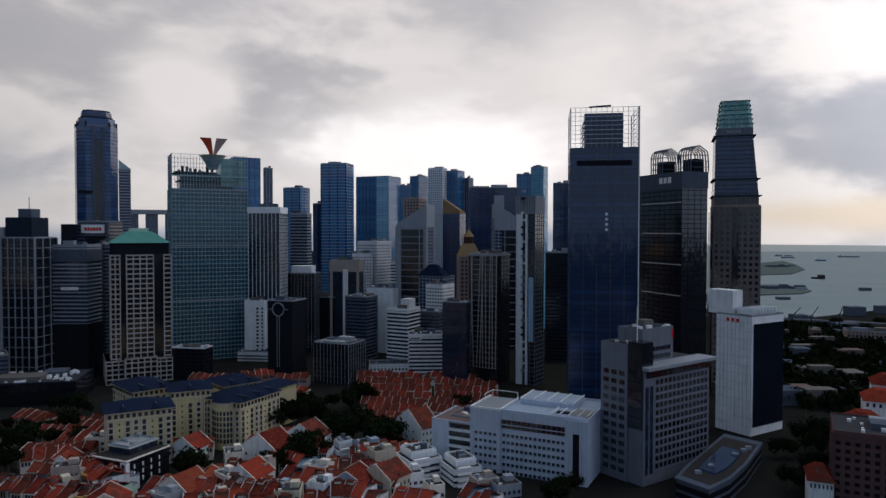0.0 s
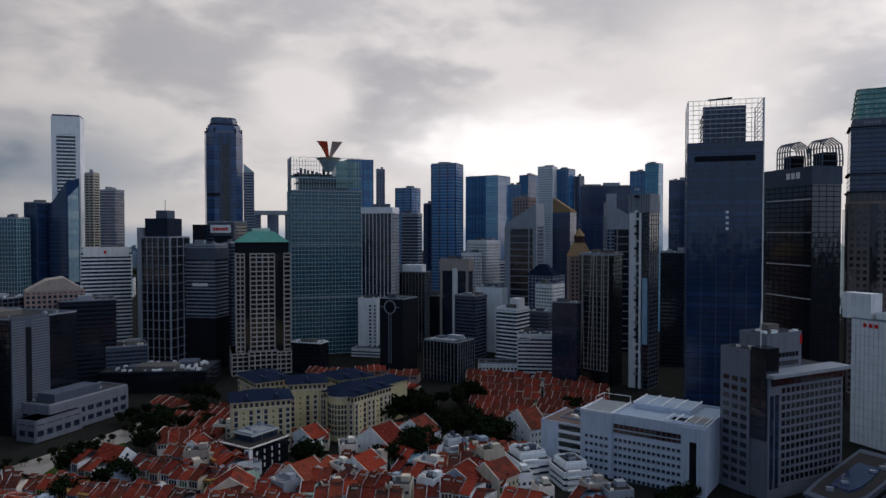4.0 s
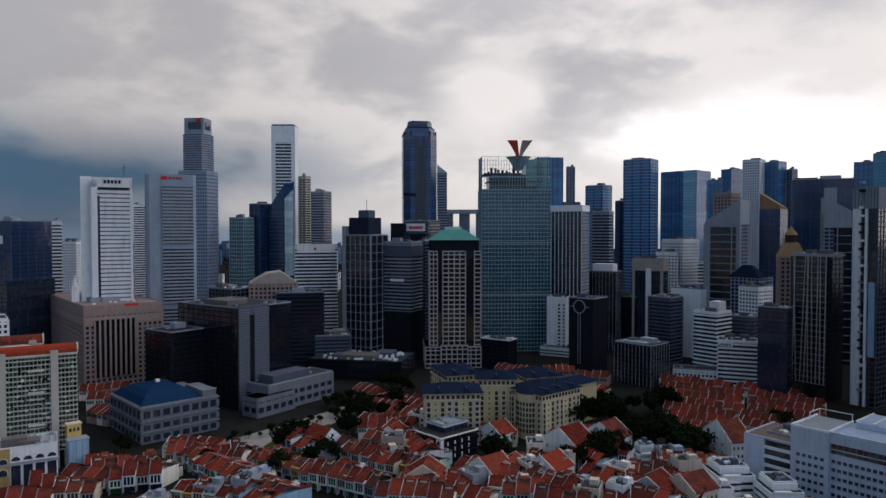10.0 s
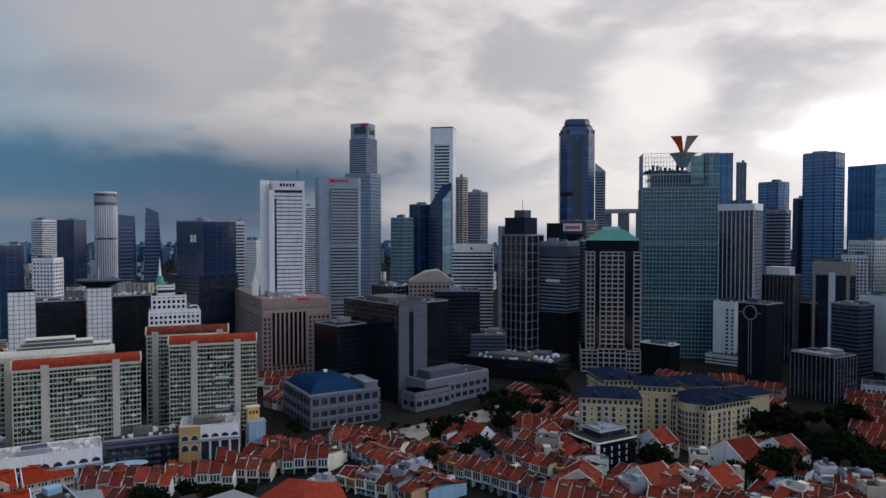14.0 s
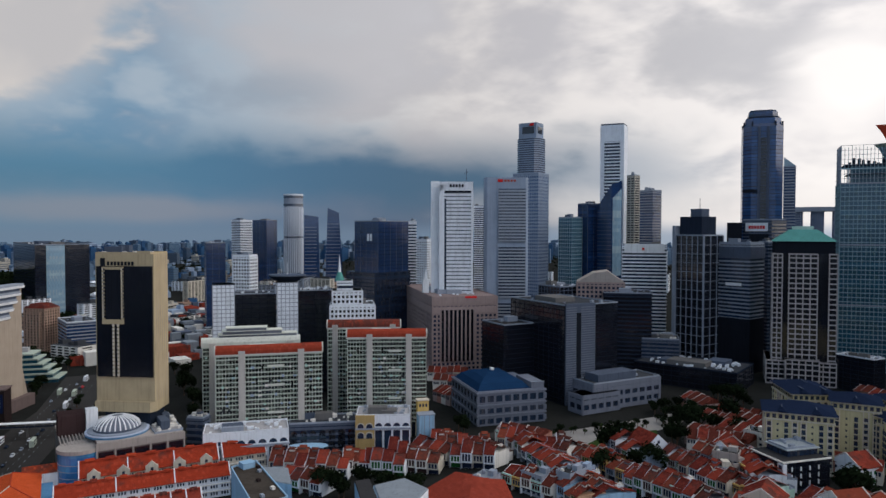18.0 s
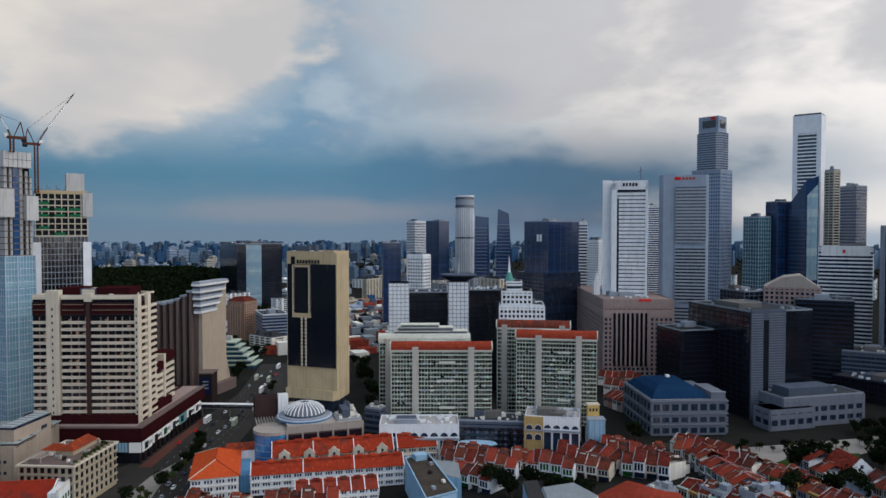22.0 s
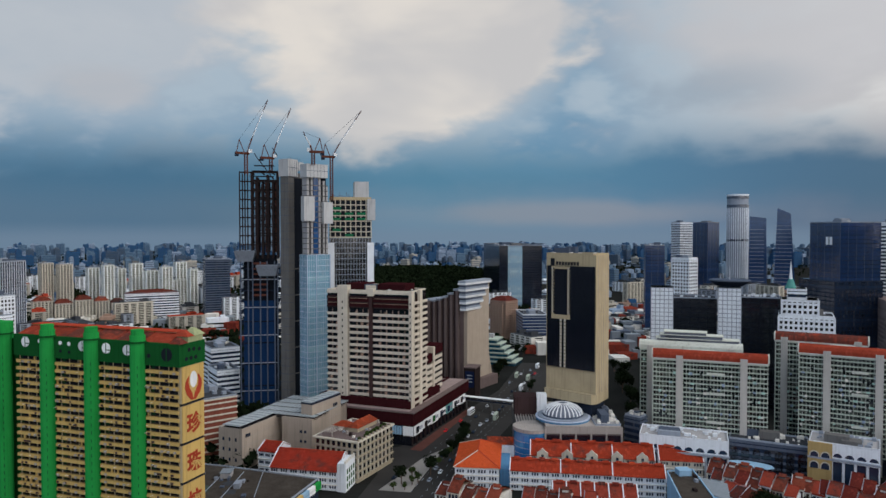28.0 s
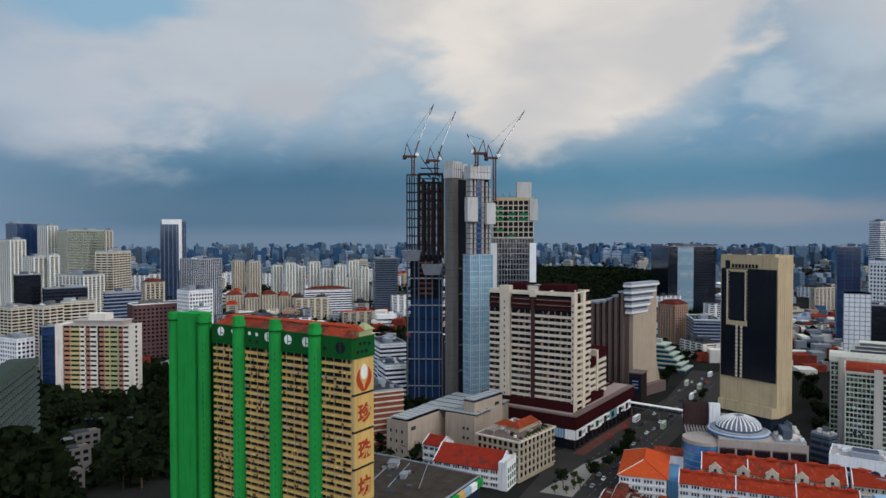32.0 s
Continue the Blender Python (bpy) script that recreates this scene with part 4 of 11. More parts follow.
t = tower("office_tower", "dark stepped tower beyond the framed glass tower", 140.6, 888.9, -9.0, 23.4, 30.0, 202.5, "curtain_navy", joined=True)
t = tower("office_tower", "brown stepped apartment tower with terraces", -32.1, 919.4, 62.0, 18.8, 22.6, 185.2, "grid_stone", joined=True)
t = tower("office_tower", "dark glass tower with a pale ribbon top", -178.4, 984.0, 60.3, 12.2, 7.2, 179.9, "curtain_navy", joined=True)
t = tower("office_tower", "dark angular tower with a sloping top", -217.7, 1057.8, 66.6, 25.6, 29.6, 207.4, "ribbed_blue", joined=True)
t = tower("office_tower", "slim pale tower with rounded shoulder", -299.5, 1162.0, 14.5, 14.4, 25.0, 246.2, "grid_pale", joined=True)
# nearer row
t = tower("office_tower", "black office tower with broad white vertical fins", -182.8, 778.8, 85.2, 25.4, 36.2, 167.3, "fins_white", rim="white")
slab("crown_band", t, "white", -1, -1, 161.3, 26.4, 37.2, 168.3, "white crown band")
t = tower("office_tower", "grey slab tower with vertical ribs", -165.2, 844.0, 81.1, 16.1, 21.1, 162.2, "band_pale")
t = tower("office_tower", "grey-framed office tower with dark glass and slanted roof", -19.5, 799.8, 71.4, 27.6, 36.5, 146.4, "grid_pale", roof=False)
w, l, h = 27.6, 36.5, 146.4
for x0, x1 in ((-1.5, 3), (w - 3, w + 1)):
    slab("end_wall", t, "pale_grey", x0, -1, 0, x1, l + 1, h)
slab("side_wall", t, "pale_grey", -1.2, -1, 0, 1, 6, h)
slab("side_wall", t, "pale_grey", -1.2, l - 3, 0, 1, l + 1, h)
slab("attic_wall", t, "pale_grey", -1.3, -1, h - 3, 1, l + 1, h)
slab("dark_bay", t, "glass_black", -1.7, l * 0.08, 0, 0, l * 0.83, h - 3, "dark glazed bay")
for k in range(18):
    slab("bay_line", t, "pale_grey", -1.95, l * 0.08, 4 + (h - 8) * k / 18, -1.6, l * 0.83, 4.7 + (h - 8) * k / 18)
slab("bay_post", t, "pale_grey", -2.0, l * 0.19, 0, -1.5, l * 0.22, h - 3)
vs = [(-1, -1, h), (w, -1, h), (w, l, h), (-1, l, h), (-1, -1, h + 26), (w, -1, h + 26), (w, l, h + 3), (-1, l, h + 3)]
part("sloping_roof", mesh_of("sloping_roof", vs, CUBE, "pale_grey"), t, label="slanted pale roof screen")
t = tower("office_tower", "white-framed office tower with a raking roof", 61.7, 827.7, 3.7, 27.3, 26.0, 158.5, "grid_pale", roof=False)
w, l, h = 27.3, 26.0, 158.5
vs = [(0, 0, h), (w, 0, h), (w, l, h), (0, l, h), (0, 0, h + 16), (w, 0, h), (w, l, h), (0, l, h + 16)]
part("sloping_roof", mesh_of("sloping_roof", vs, CUBE, "pale_grey"), t, label="raking pale roof")
slab("roof_mast", t, "pale_grey", 1, 6, 0, 12, 14, h + 26, "tall pale stair pier")
slab("front_wall", t, "pale_grey", -0.6, -0.8, h - 16, w + 0.6, 1, h + 0.2)
slab("dark_bay", t, "glass_black", w * 0.32, -1.2, 0, w * 0.97, 0, h - 16, "dark glazed bay")
for k in range(16):
    slab("bay_line", t, "pale_grey", w * 0.32, -1.5, 4 + (h - 20) * k / 16, w * 0.97, -1.0, 4.7 + (h - 20) * k / 16)
slab("bay_post", t, "pale_grey", w * 0.42, -1.6, 0, w * 0.45, -1.0, h - 16)
t = tower("office_tower", "bronze glass tower with a slanting gilded top", 20.5, 859.8, 60.6, 16.6, 24.0, 163.4, "curtain_navy", roof=False)
w, l, h = 16.6, 24.0, 163.4
vs = [(0, 0, h), (w, 0, h), (w, l, h), (0, l, h), (0, 0, h + 4), (w, 0, h + 1), (w, l, h + 16), (0, l, h + 19)]
part("slanting_top", mesh_of("slanting_top", vs, CUBE, "gold"), t, label="gilded slanting top")
t = tower("office_tower", "grey glass tower with a white louvred cap and hung balconies", 83.9, 634.5, 58.5, 19.9, 18.7, 174.0, "grid_dark", roof=False)
w, l, h = 19.9, 18.7, 174.0
slab("cap", t, "pale_grey", -0.8, -0.8, h - 17, w + 0.8, l + 0.8, h, "pale louvred cap")
for i in range(9):
    slab("cap_joint", t, "grey", -1.0, l * i / 8 - 0.2, h - 17, -0.7, l * i / 8 + 0.2, h)
slab("white_shaft", t, "white", -2.2, l * 0.62, 0, 0, l * 0.95, h - 17, "white shaft")
slab("lift_shaft", t, "white", -2.0, l * 0.36, 0, 0, l * 0.46, h - 17)
for i in range(26):
    slab("balcony", t, random.Random(i).choice(("white", "pale_grey", "dark_grey")), -3.0, l * (0.48 + 0.04 * (i % 3)), 12 + i * 6.6, 0, l * 0.68, 14 + i * 6.6)
slab("side_panel", t, "light_blue", -1.6, 1, 40, 0, l * 0.3, h - 75, "pale blue glazed strip")
t = tower("office_building", "dark banded office block behind the glass tower", 111.3, 751.8, -8.4, 27.7, 30.0, 118.0, "band_dark")
t = tower("office_tower", "dark tower behind a lattice of slanting white mullions", 50.1, 638.0, 59.5, 26.6, 29.7, 119.8, "curtain_black")
w, l, h = 26.6, 29.7, 119.8
r = random.Random(3)
for i in range(9):
    a, b = l * (0.05 + 0.11 * i), l * (0.05 + 0.11 * i) + r.uniform(-4, 4)
    beam("slanting_mullion", t, "stone_pale", (-0.9, a, 14), (-0.9, min(max(b, 0.5), l - 0.5), h), 0.6)
for k in range(22):
    slab("floor_edge", t, "pale_grey", -0.8, 0, 14 + (h - 14) * k / 22, 0, l * r.uniform(0.75, 1), 14.4 + (h - 14) * k / 22)
slab("top_frame", t, "pale_grey", -1.0, -1, h - 1.2, w + 0.5, l + 1, h)
# tower with a gilded dome
t = tower("office_tower", "brown stone tower under a gilded stepped dome", 17.6, 699.8, 6.6, 20.3, 24.0, 115.7, "grid_stone", roof=False)
w, l, h, top = 20.3, 24.0, 115.7, 143.5
d = top - h
prism("gilded_roof", t, "gold", [(-1, -1), (w + 1, -1), (w + 1, l + 1), (-1, l + 1)], h, h + d * 0.45, 0.5, label="gilded hipped roof")
prism("lantern", t, "brown", ring(w / 2, l / 2, w * 0.26, 8, a0=0.5), h + d * 0.45, h + d * 0.72)
prism("lantern_roof", t, "gold", ring(w / 2, l / 2, w * 0.3, 8, a0=0.5), h + d * 0.72, top, 0.05)
prism("lantern_sill", t, "gold", ring(w / 2, l / 2, w * 0.29, 8, a0=0.5), h + d * 0.43, h + d * 0.48)
t = tower("office_building", "dark brown glass office block", 21.2, 619.6, 70.0, 11.2, 22.9, 77.0, "curtain_dark")
# white banded pair
t = tower("office_building", "white office block with dark horizontal window bands", -36.1, 699.1, 63.0, 26.3, 23.7, 62.0, "band_white", rim="white")
slab("stair_tower", t, "white", 7.9, 2.4, 62.0, 21.0, 11.9, 72.0, "white stair tower")
t = tower("office_building", "lower white office block with dark window bands and small sign", -33.0, 671.2, 2.8, 32.9, 22.0, 40.7, "band_white", rim="white", units=10)
slab("sign_panel", t, "white", 1, -0.9, 35.7, 12, -0.5, 39.2)
for i in range(5):
    slab("sign_bar", t, "black", 1.6 + 1.9 * i, -1.1, 36.4, 2.8 + 1.9 * i, -0.9, 38.4)
t = tower("office_building", "long white podium with low arcade windows", -71.2, 672.2, 6.0, 71.7, 20.0, 11.6, "grid_white", rooms=0)
t = tower("office_building", "white block with grey hipped roof and tall windows", 0.3, 780.0, 62.0, 26.3, 30.8, 90.7, "grid_pale", roof=False)
prism("hipped_roof", t, "slate_blue", [(-1, -1), (16, -1), (16, 34), (-1, 34)], 90.6, 103.6, 0.25)
t = tower("office_building", "white office block with deep square openings", -0.7, 760.0, 60.1, 26.3, 20.2, 82.7, "grid_white")
t = tower("office_building", "blue-grey office block in shade", -4.5, 735.0, 72.4, 13.7, 22.4, 55.4, "band_grey")
t = tower("apartment_block", "stepped white apartment block with punched windows", -83.2, 876.1, 55.4, 27.2, 32.0, 127.9, "grid_white", rim="white")
t = tower("apartment_block", "lower white wing with dark bands", -65.2, 867.5, 4.3, 16.7, 20.0, 103.7, "band_white")
t = tower("apartment_block", "white side wing of the stepped block", -112.9, 867.7, 7.4, 23.9, 20.0, 113.3, "grid_white")
t = tower("office_building", "beige portal-framed building with a pale central pier", -98.3, 814.1, 76.9, 14.8, 36.1, 106.7, "curtain_dark", rim="beige")
w, l, h = 14.8, 36.1, 106.7
slab("portal_head", t, "beige", -1.2, -0.6, h - 13, w + 0.6, l + 0.6, h)
for y0, y1 in ((0, 3), (l - 3, l)):
    slab("portal_leg", t, "beige", -1.2, y0, 0, 0, y1, h - 13)
slab("centre_pier", t, "louvre", -1.4, l * 0.38, 0, 0, l * 0.55, h - 10, "pale central pier")
t = tower("office_building", "wide white low slab behind the grey block", -57.4, 797.9, 64.1, 26.7, 35.4, 75.6, "plain_white")
t = tower("office_building", "dark office block with thin pale fins and white plant storey", -149.0, 806.3, 82.5, 23.5, 48.7, 91.8, "fins_dark", rooms=0)
slab("plant_storey", t, "white", 2.3, 4.9, 91.8, 18.8, 29.2, 100.8, "white plant storey")
t = tower("office_building", "grey banded block with a plain stair wall", -205.5, 804.2, 69.3, 21.3, 20.6, 96.1, "band_grey")
t = tower("slim_building", "slim white building with a line of narrow windows", -196.7, 765.1, 92.4, 15.5, 22.2, 63.7, "plain_white", rim="white")
for k in range(15):
    slab("window", t, "glass_dark", -0.3, 6.7, 54.7 - 4.1 * k, 0.2, 9.3, 56.9 - 4.1 * k)
    slab("window", t, "glass_dark", -0.3, 1.8, 54.7 - 4.1 * k, 0.2, 3.6, 56.9 - 4.1 * k)
t = tower("podium_building", "white two-storey podium with balconies", -178.4, 749.1, 85.4, 24.6, 44.5, 9.7, "band_white", rooms=0)
t = tower("office_building", "black office block with a pale ring and mast ornament", -146.6, 674.2, 72.3, 28.3, 27.2, 72.7, "plain_black")
w, l, h = 28.3, 27.2, 72.7
for i in range(20):
    a, b = 2 * math.pi * i / 20, 2 * math.pi * (i + 1) / 20
    beam("ring_ornament", t, "pale_grey", (-1, l * 0.55 + 6.4 * math.cos(a), h - 8 + 6.4 * math.sin(a)), (-1, l * 0.55 + 6.4 * math.cos(b), h - 8 + 6.4 * math.sin(b)), 0.9)
beam("ornament_bar", t, "pale_grey", (-1, l * 0.55 - 11, h - 8), (-1, l * 0.55 - 6, h - 8), 0.6)
beam("ornament_bar", t, "pale_grey", (-1, l * 0.55 + 6, h - 8), (-1, l * 0.55 + 11, h - 8), 0.6)
for q in (-1.3, 1.3):
    beam("ornament_mast", t, "pale_grey", (-1, l * 0.55 + q, 8), (-1, l * 0.55 + q, h - 14), 0.5)
t = tower("office_building", "near-black glass office block in shade", -128.3, 820.0, 74.9, 24.3, 39.9, 62.4, "curtain_black")
t = tower("office_building", "blue-grey glass office block with plain corner", -84.0, 755.3, 64.3, 24.5, 26.5, 69.2, "band_grey")
t = tower("office_building", "dark office cube with vertical ribs and pale flat roof", -86.5, 634.1, 65.8, 29.8, 38.2, 36.9, "fins_dark", units=14)
slab("roof_light", t, "pale_roof", 3.0, 7.6, 37.1, 20.9, 34.4, 38.5, "pale raised roof")
# tower with an open lattice top and a red sculpture
t = thing("office_tower", "glass office tower wrapped in grey lattice, red petals on top", "building", -290.5, 745.4, 27.3)
w, l, h, top, tip = 79.8, 42.0, 187.1, 224.6, 243.8
clad(t, "grid_teal", 0, 0, 0, w, l, h, "lr")
clad(t, "curtain_blue", w * 0.82, 8, 0, w * 1.2, l, top, "lr")
slab("sky_core", t, "glass_teal", w * 0.12, 12, h, w * 0.86, l, top - 20, "teal glazed upper storeys")
slab("sky_floor", t, "dark_grey", w * 0.05, 9, top - 20, w * 0.6, l, top - 18.5)
slab("sky_floor", t, "dark_grey", w * 0.10, 7, h + 9, w * 0.9, l, h + 10)
for i in range(9):
    slab("roof_plant", t, "dark_grey", w * (0.1 + 0.055 * i), 14 + (i * 7) % 11, top - 18.5, w * (0.13 + 0.055 * i), 18 + (i * 7) % 11, top - 16 + (i * 5) % 6)
for i in range(26):
    slab("lattice_post", t, "lattice_grey", w * i / 25 - 0.22, 0, h, w * i / 25 + 0.22, 0.4, top - (2 if i % 3 else 0))
for i in range(12):
    slab("lattice_post", t, "pale_grey", 0, l * i / 12, h, 0.4, l * i / 12 + 0.4, top)
for k in range(9):
    z = h + (top - h) * k / 8 - 0.4
    slab("lattice_rail", t, "pale_grey", 0, -0.1, z, w, 0.35, z + 0.35)
    slab("lattice_rail", t, "pale_grey", -0.1, 0, z, 0.35, l, z + 0.35)
slab("sky_glass", t, "glass_mint", w * 0.66, 8, h + 4, w - 0.3, l, top - 2.5, "cyan glazed top storeys")
slab("ring_beam", t, "lattice_grey", -0.4, -0.5, top - 24, w + 0.3, 0.3, top - 22.8)
for k in range(3):
    slab("mid_ring", t, "pale_grey", -0.5, -0.6, h - (1, 62, 122)[k], w + 0.4, 0.2, h - (1, 62, 122)[k] + 1.2)
prism("funnel", t, "glass_pale", ring(w * 0.55, 10, 4.6, 18), top - 15, top - 3, 2.4, label="pale flared glass funnel")
prism("funnel_lip", t, "pale_mint", ring(w * 0.55, 10, 11.2, 18), top - 3, top + 0.4, 1.3)
cx = w * 0.55
for tint, name, inner, outer in (("red_fascia", "red steel petal", lambda f: 0.3 - 2.6 * f, lambda f: -3.2 - 11.0 * f ** 1.5), ("pink_stone", "pale pink steel petal", lambda f: -0.3 + 3.6 * f, lambda f: 2.4 + 13.0 * f ** 1.2)):
    vs = []
    for j in range(7):
        f = j / 6
        z = top - 1 + (tip - top + 1) * f
        a, b = sorted((cx + inner(f), cx + outer(f)))
        vs += [(a, 6 - 2 * f, z), (b, 6 - 2 * f, z), (b, 8 - 2 * f, z), (a, 8 - 2 * f, z)]
    fs = [(4 * j + a, 4 * j + (a + 1) % 4, 4 * j + 4 + (a + 1) % 4, 4 * j + 4 + a) for j in range(6) for a in range(4)] + [(3, 2, 1, 0), (24, 25, 26, 27)]
    part("petal", mesh_of("petal", vs, fs, tint), t, label=name)
# tower with a green copper roof
t = thing("office_tower", "dark tower with cream window grids, green hipped roof", "building", -303.3, 636.4, 28.5)
w, l, h, eave, top = 49.0, 40.0, 119.3, 130.1, 143.9
slab("core", t, "glass_black", 0, 0, 0, w, l, h)
for a, b in ((-1.5, w * 0.13), (w * 0.24, w * 0.71), (w * 0.9, w + 1.5)):
    clad(t, "grid_cream", a, -1.8 if a < 0 or a > w / 2 else -3.5, 0, b, 6, h, "rle")
clad(t, "grid_cream", -1.6, 6, 0, 2, l * 0.35, h, "l")
slab("frieze", t, "black", 0, 0, h, w, l, eave)
prism("hipped_roof", t, "copper_green", [(-1.5, -1.5), (w + 1.5, -1.5), (w + 1.5, l + 1.5), (-1.5, l + 1.5)], eave, top - 3, 0.42, label="green copper hipped roof")
slab("roof_lantern", t, "mint", w * 0.32, l * 0.3, top - 4, w * 0.66, l * 0.7, top, "pale glazed lantern")
clad(t, "grid_cream", -6, -4, 0, w + 1.6, l + 4, 22, "lr")
clad(t, "grid_cream", w * 0.2, -8, 0, w * 0.75, 0, 24, "lre")
# tall dark octagonal tower
t = thing("office_tower", "very tall dark blue octagonal glass tower with chamfered crown", "building", -413.9, 787.9, 31.7)
w, l, h, top, mid = 43.2, 44.0, 260.7, 280.3, 185.7
c = w * 0.2
o = [(c, 0), (w - c, 0), (w, c), (w, l - c), (w - c, l), (c, l), (0, l - c), (0, c)]
prism("shaft", t, "glass_deep", o, 0, h, label="dark blue glass shaft")
def shrunk(f):
    return [(w / 2 + (x - w / 2) * f, l / 2 + (y - l / 2) * f) for x, y in o]


prism("shoulder", t, "glass_navy", o, h, h + 3.5, 0.93, label="chamfered glass shoulder")
prism("crown", t, "glass_deep", shrunk(0.90), h + 3.5, h + 10, 0.985, label="stepped glass crown")
prism("upper_shoulder", t, "dark_grey", shrunk(0.86), h + 10, h + 12.5, 0.88)
prism("cap", t, "glass_navy", shrunk(0.74), h + 12.5, top - 1.5, 0.97)
prism("cap_rim", t, "grey", shrunk(0.66), top - 1.5, top + 0.5)
for i in range(8):
    x, y = shrunk(0.95)[i]
    slab("crown_buttress", t, "dark_grey", x - 0.9, y - 0.9, h - 2, x + 0.9, y + 0.9, h + 6)
for k in range(60):
    z = 4 + (h - 6) * k / 60
    prism("floor_line", t, "black", [(w / 2 + (x - w / 2) * 1.004, l / 2 + (y - l / 2) * 1.004) for x, y in o], z, z + 0.6)
for a, b in ((0.36, 0.42), (0.58, 0.64)):
    slab("shaft_rib", t, "grey", w * a, -0.9, 0, w * b, 0.4, h)
clad(t, "grid_dark", w * 0.42, -0.6, 0, w * 0.58, 2, h * 0.95, "r")
slab("mid_band", t, "black", -0.4, -0.7, mid - 2, w * 0.4, 1, mid + 2)
t = tower("office_tower", "grey rounded tower behind the dark octagon", -422.0, 906.6, 25.0, 13.8, 30.0, 222.6, "band_blue", joined=True, roof=False)
vs = [(0, 0, 222.6), (13.8, 0, 222.6), (13.8, 30, 222.6), (0, 30, 222.6), (0, 0, 234), (13.8, 0, 222.8), (13.8, 30, 222.8), (0, 30, 234)]
part("slanted_crown", mesh_of("slanted_crown", vs, CUBE, "glass_pale"), t, label="slanted pale glass crown")
t = tower("office_building", "grey building with a red-lettered white sign and screen", -355.7, 738.8, 85.7, 28.7, 33.5, 151.0, "band_grey", rooms=0)
w, l, h = 28.7, 33.5, 151.0
slab("sign_board", t, "louvre", -1.2, 4, h - 12, -0.4, l - 4, h - 3, "white roof sign board")
for i in range(6):
    slab("sign_bar", t, "red", -1.4, 7 + i * (l - 14) / 6, h - 9.5, -1.2, 9.5 + i * (l - 14) / 6, h - 6)
slab("screen", t, "black", -1, 3, h - 34, -0.3, l * 0.75, h - 15, "dark louvred screen")
t = tower("office_building", "black advertising screen block", -399.8, 727.3, 28.8, 15.3, 10.0, 148.4, "plain_black", roof=False)
t = tower("office_tower", "dark office tower wrapped in a pale concrete grid", -369.9, 629.3, 85.4, 31.5, 31.7, 134.6, "curtain_black", rooms=0)
w, l, h = 31.5, 31.7, 134.6
for i in range(6):
    y = l * i / 5
    slab("frame_post", t, "pale_grey", -1.1, y - 0.3, 8, -0.3, y + 0.3, h)
for i in range(4):
    x = w * i / 3
    slab("frame_post", t, "pale_grey", x - 0.3, -1.1, 8, x + 0.3, -0.3, h)
for k in range(15):
    z = 8 + (h - 8) * k / 14
    slab("frame_beam", t, "pale_grey", -1.0, 0, z - 0.22, -0.25, l, z + 0.22)
    slab("frame_beam", t, "pale_grey", 0, -1.0, z - 0.22, w, -0.25, z + 0.22)
slab("roof_block", t, "dark_grey", w * 0.1, l * 0.15, h, w * 0.85, l * 0.95, h + 19, "dark louvred roof block")
slab("roof_house", t, "grey", w * 0.3, l * 0.3, h + 19, w * 0.7, l * 0.7, h + 27)
slab("stair_wall", t, "pale_grey", -3, l, 0, 6, l + 3, h + 10, "plain stair wall")
beam("mast", t, "grey", (w * 0.5, l * 0.5, h + 27), (w * 0.5, l * 0.5, h + 38), 0.4)
t = tower("office_tower", "grey-brown banded office tower on a black base", -335.4, 654.0, 89.1, 26.1, 32.7, 127.4, "band_pale")
w, l, h = 26.1, 32.7, 127.4
slab("dark_base", t, "black", -1, -1, 0, w + 1, l + 1, h * 0.42, "black base storeys")
slab("top_storey", t, "grey", -1, -1, h - 15, w + 1, l + 1, h - 4, "plain top storey")
slab("sign_band", t, "louvre", -1.3, l * 0.25, h - 42, -0.5, l * 0.75, h - 39)
t = tower("office_tower", "banded grey tower behind the black base", -345.6, 710.4, 75.9, 12.1, 11.8, 127.6, "band_grey")
# far skyline gap: raised deck on three towers beyond the bay
t = thing("hotel_towers", "three distant pale hotel towers carrying a long boat-shaped deck", "building", -678.9, 1612.9, 21.6)
for i in range(3):
    clad(t, "grid_pale", -52 + i * 42, 0, 0, -26 + i * 42, 30, 180.8, "r", True)
slab("deck", t, "pale_grey", -62, -6, 180.8, 80, 34, 190.8, "long pale deck")
# waterside bank towers
t = thing("bank_tower", "very tall pale grey stepped octagonal bank tower", "building", -602.8, 641.1, 107.2)
w, l = 29.5, 35.2
z1, z2, z3 = 211.8, 256.0, 275.5
clad(t, "grid_bank", 0, 0, 0, w, l, z1, "lr")
o = [(w * 0.08, l * 0.2), (w * 0.25, l * 0.06), (w * 0.8, l * 0.06), (w * 0.95, l * 0.2), (w * 0.95, l * 0.8), (w * 0.8, l * 0.94), (w * 0.25, l * 0.94), (w * 0.08, l * 0.8)]
prism("upper_shaft", t, "bank_stone", o, z1, z2)
for k in range(16):
    z = z1 + (z2 - z1) * k / 16 + 1
    prism("window_band", t, "glass_dark", [(w / 2 + (x - w / 2) * 1.01, l / 2 + (y - l / 2) * 1.01) for x, y in o], z, z + 1.3)
slab("crown", t, "bank_stone", w * 0.15, l * 0.15, z2, w * 0.85, l * 0.85, z3, "pale grey crown block")
slab("crown_opening", t, "glass_black", w * 0.13, l * 0.24, z2 + 6, w * 0.2, l * 0.7, z3 - 5)
slab("crown_opening", t, "glass_black", w * 0.3, l * 0.13, z2 + 6, w * 0.7, l * 0.2, z3 - 5)
slab("sign_mark", t, "red", w * 0.11, l * 0.25, z3 - 4, w * 0.15, l * 0.4, z3 - 1)
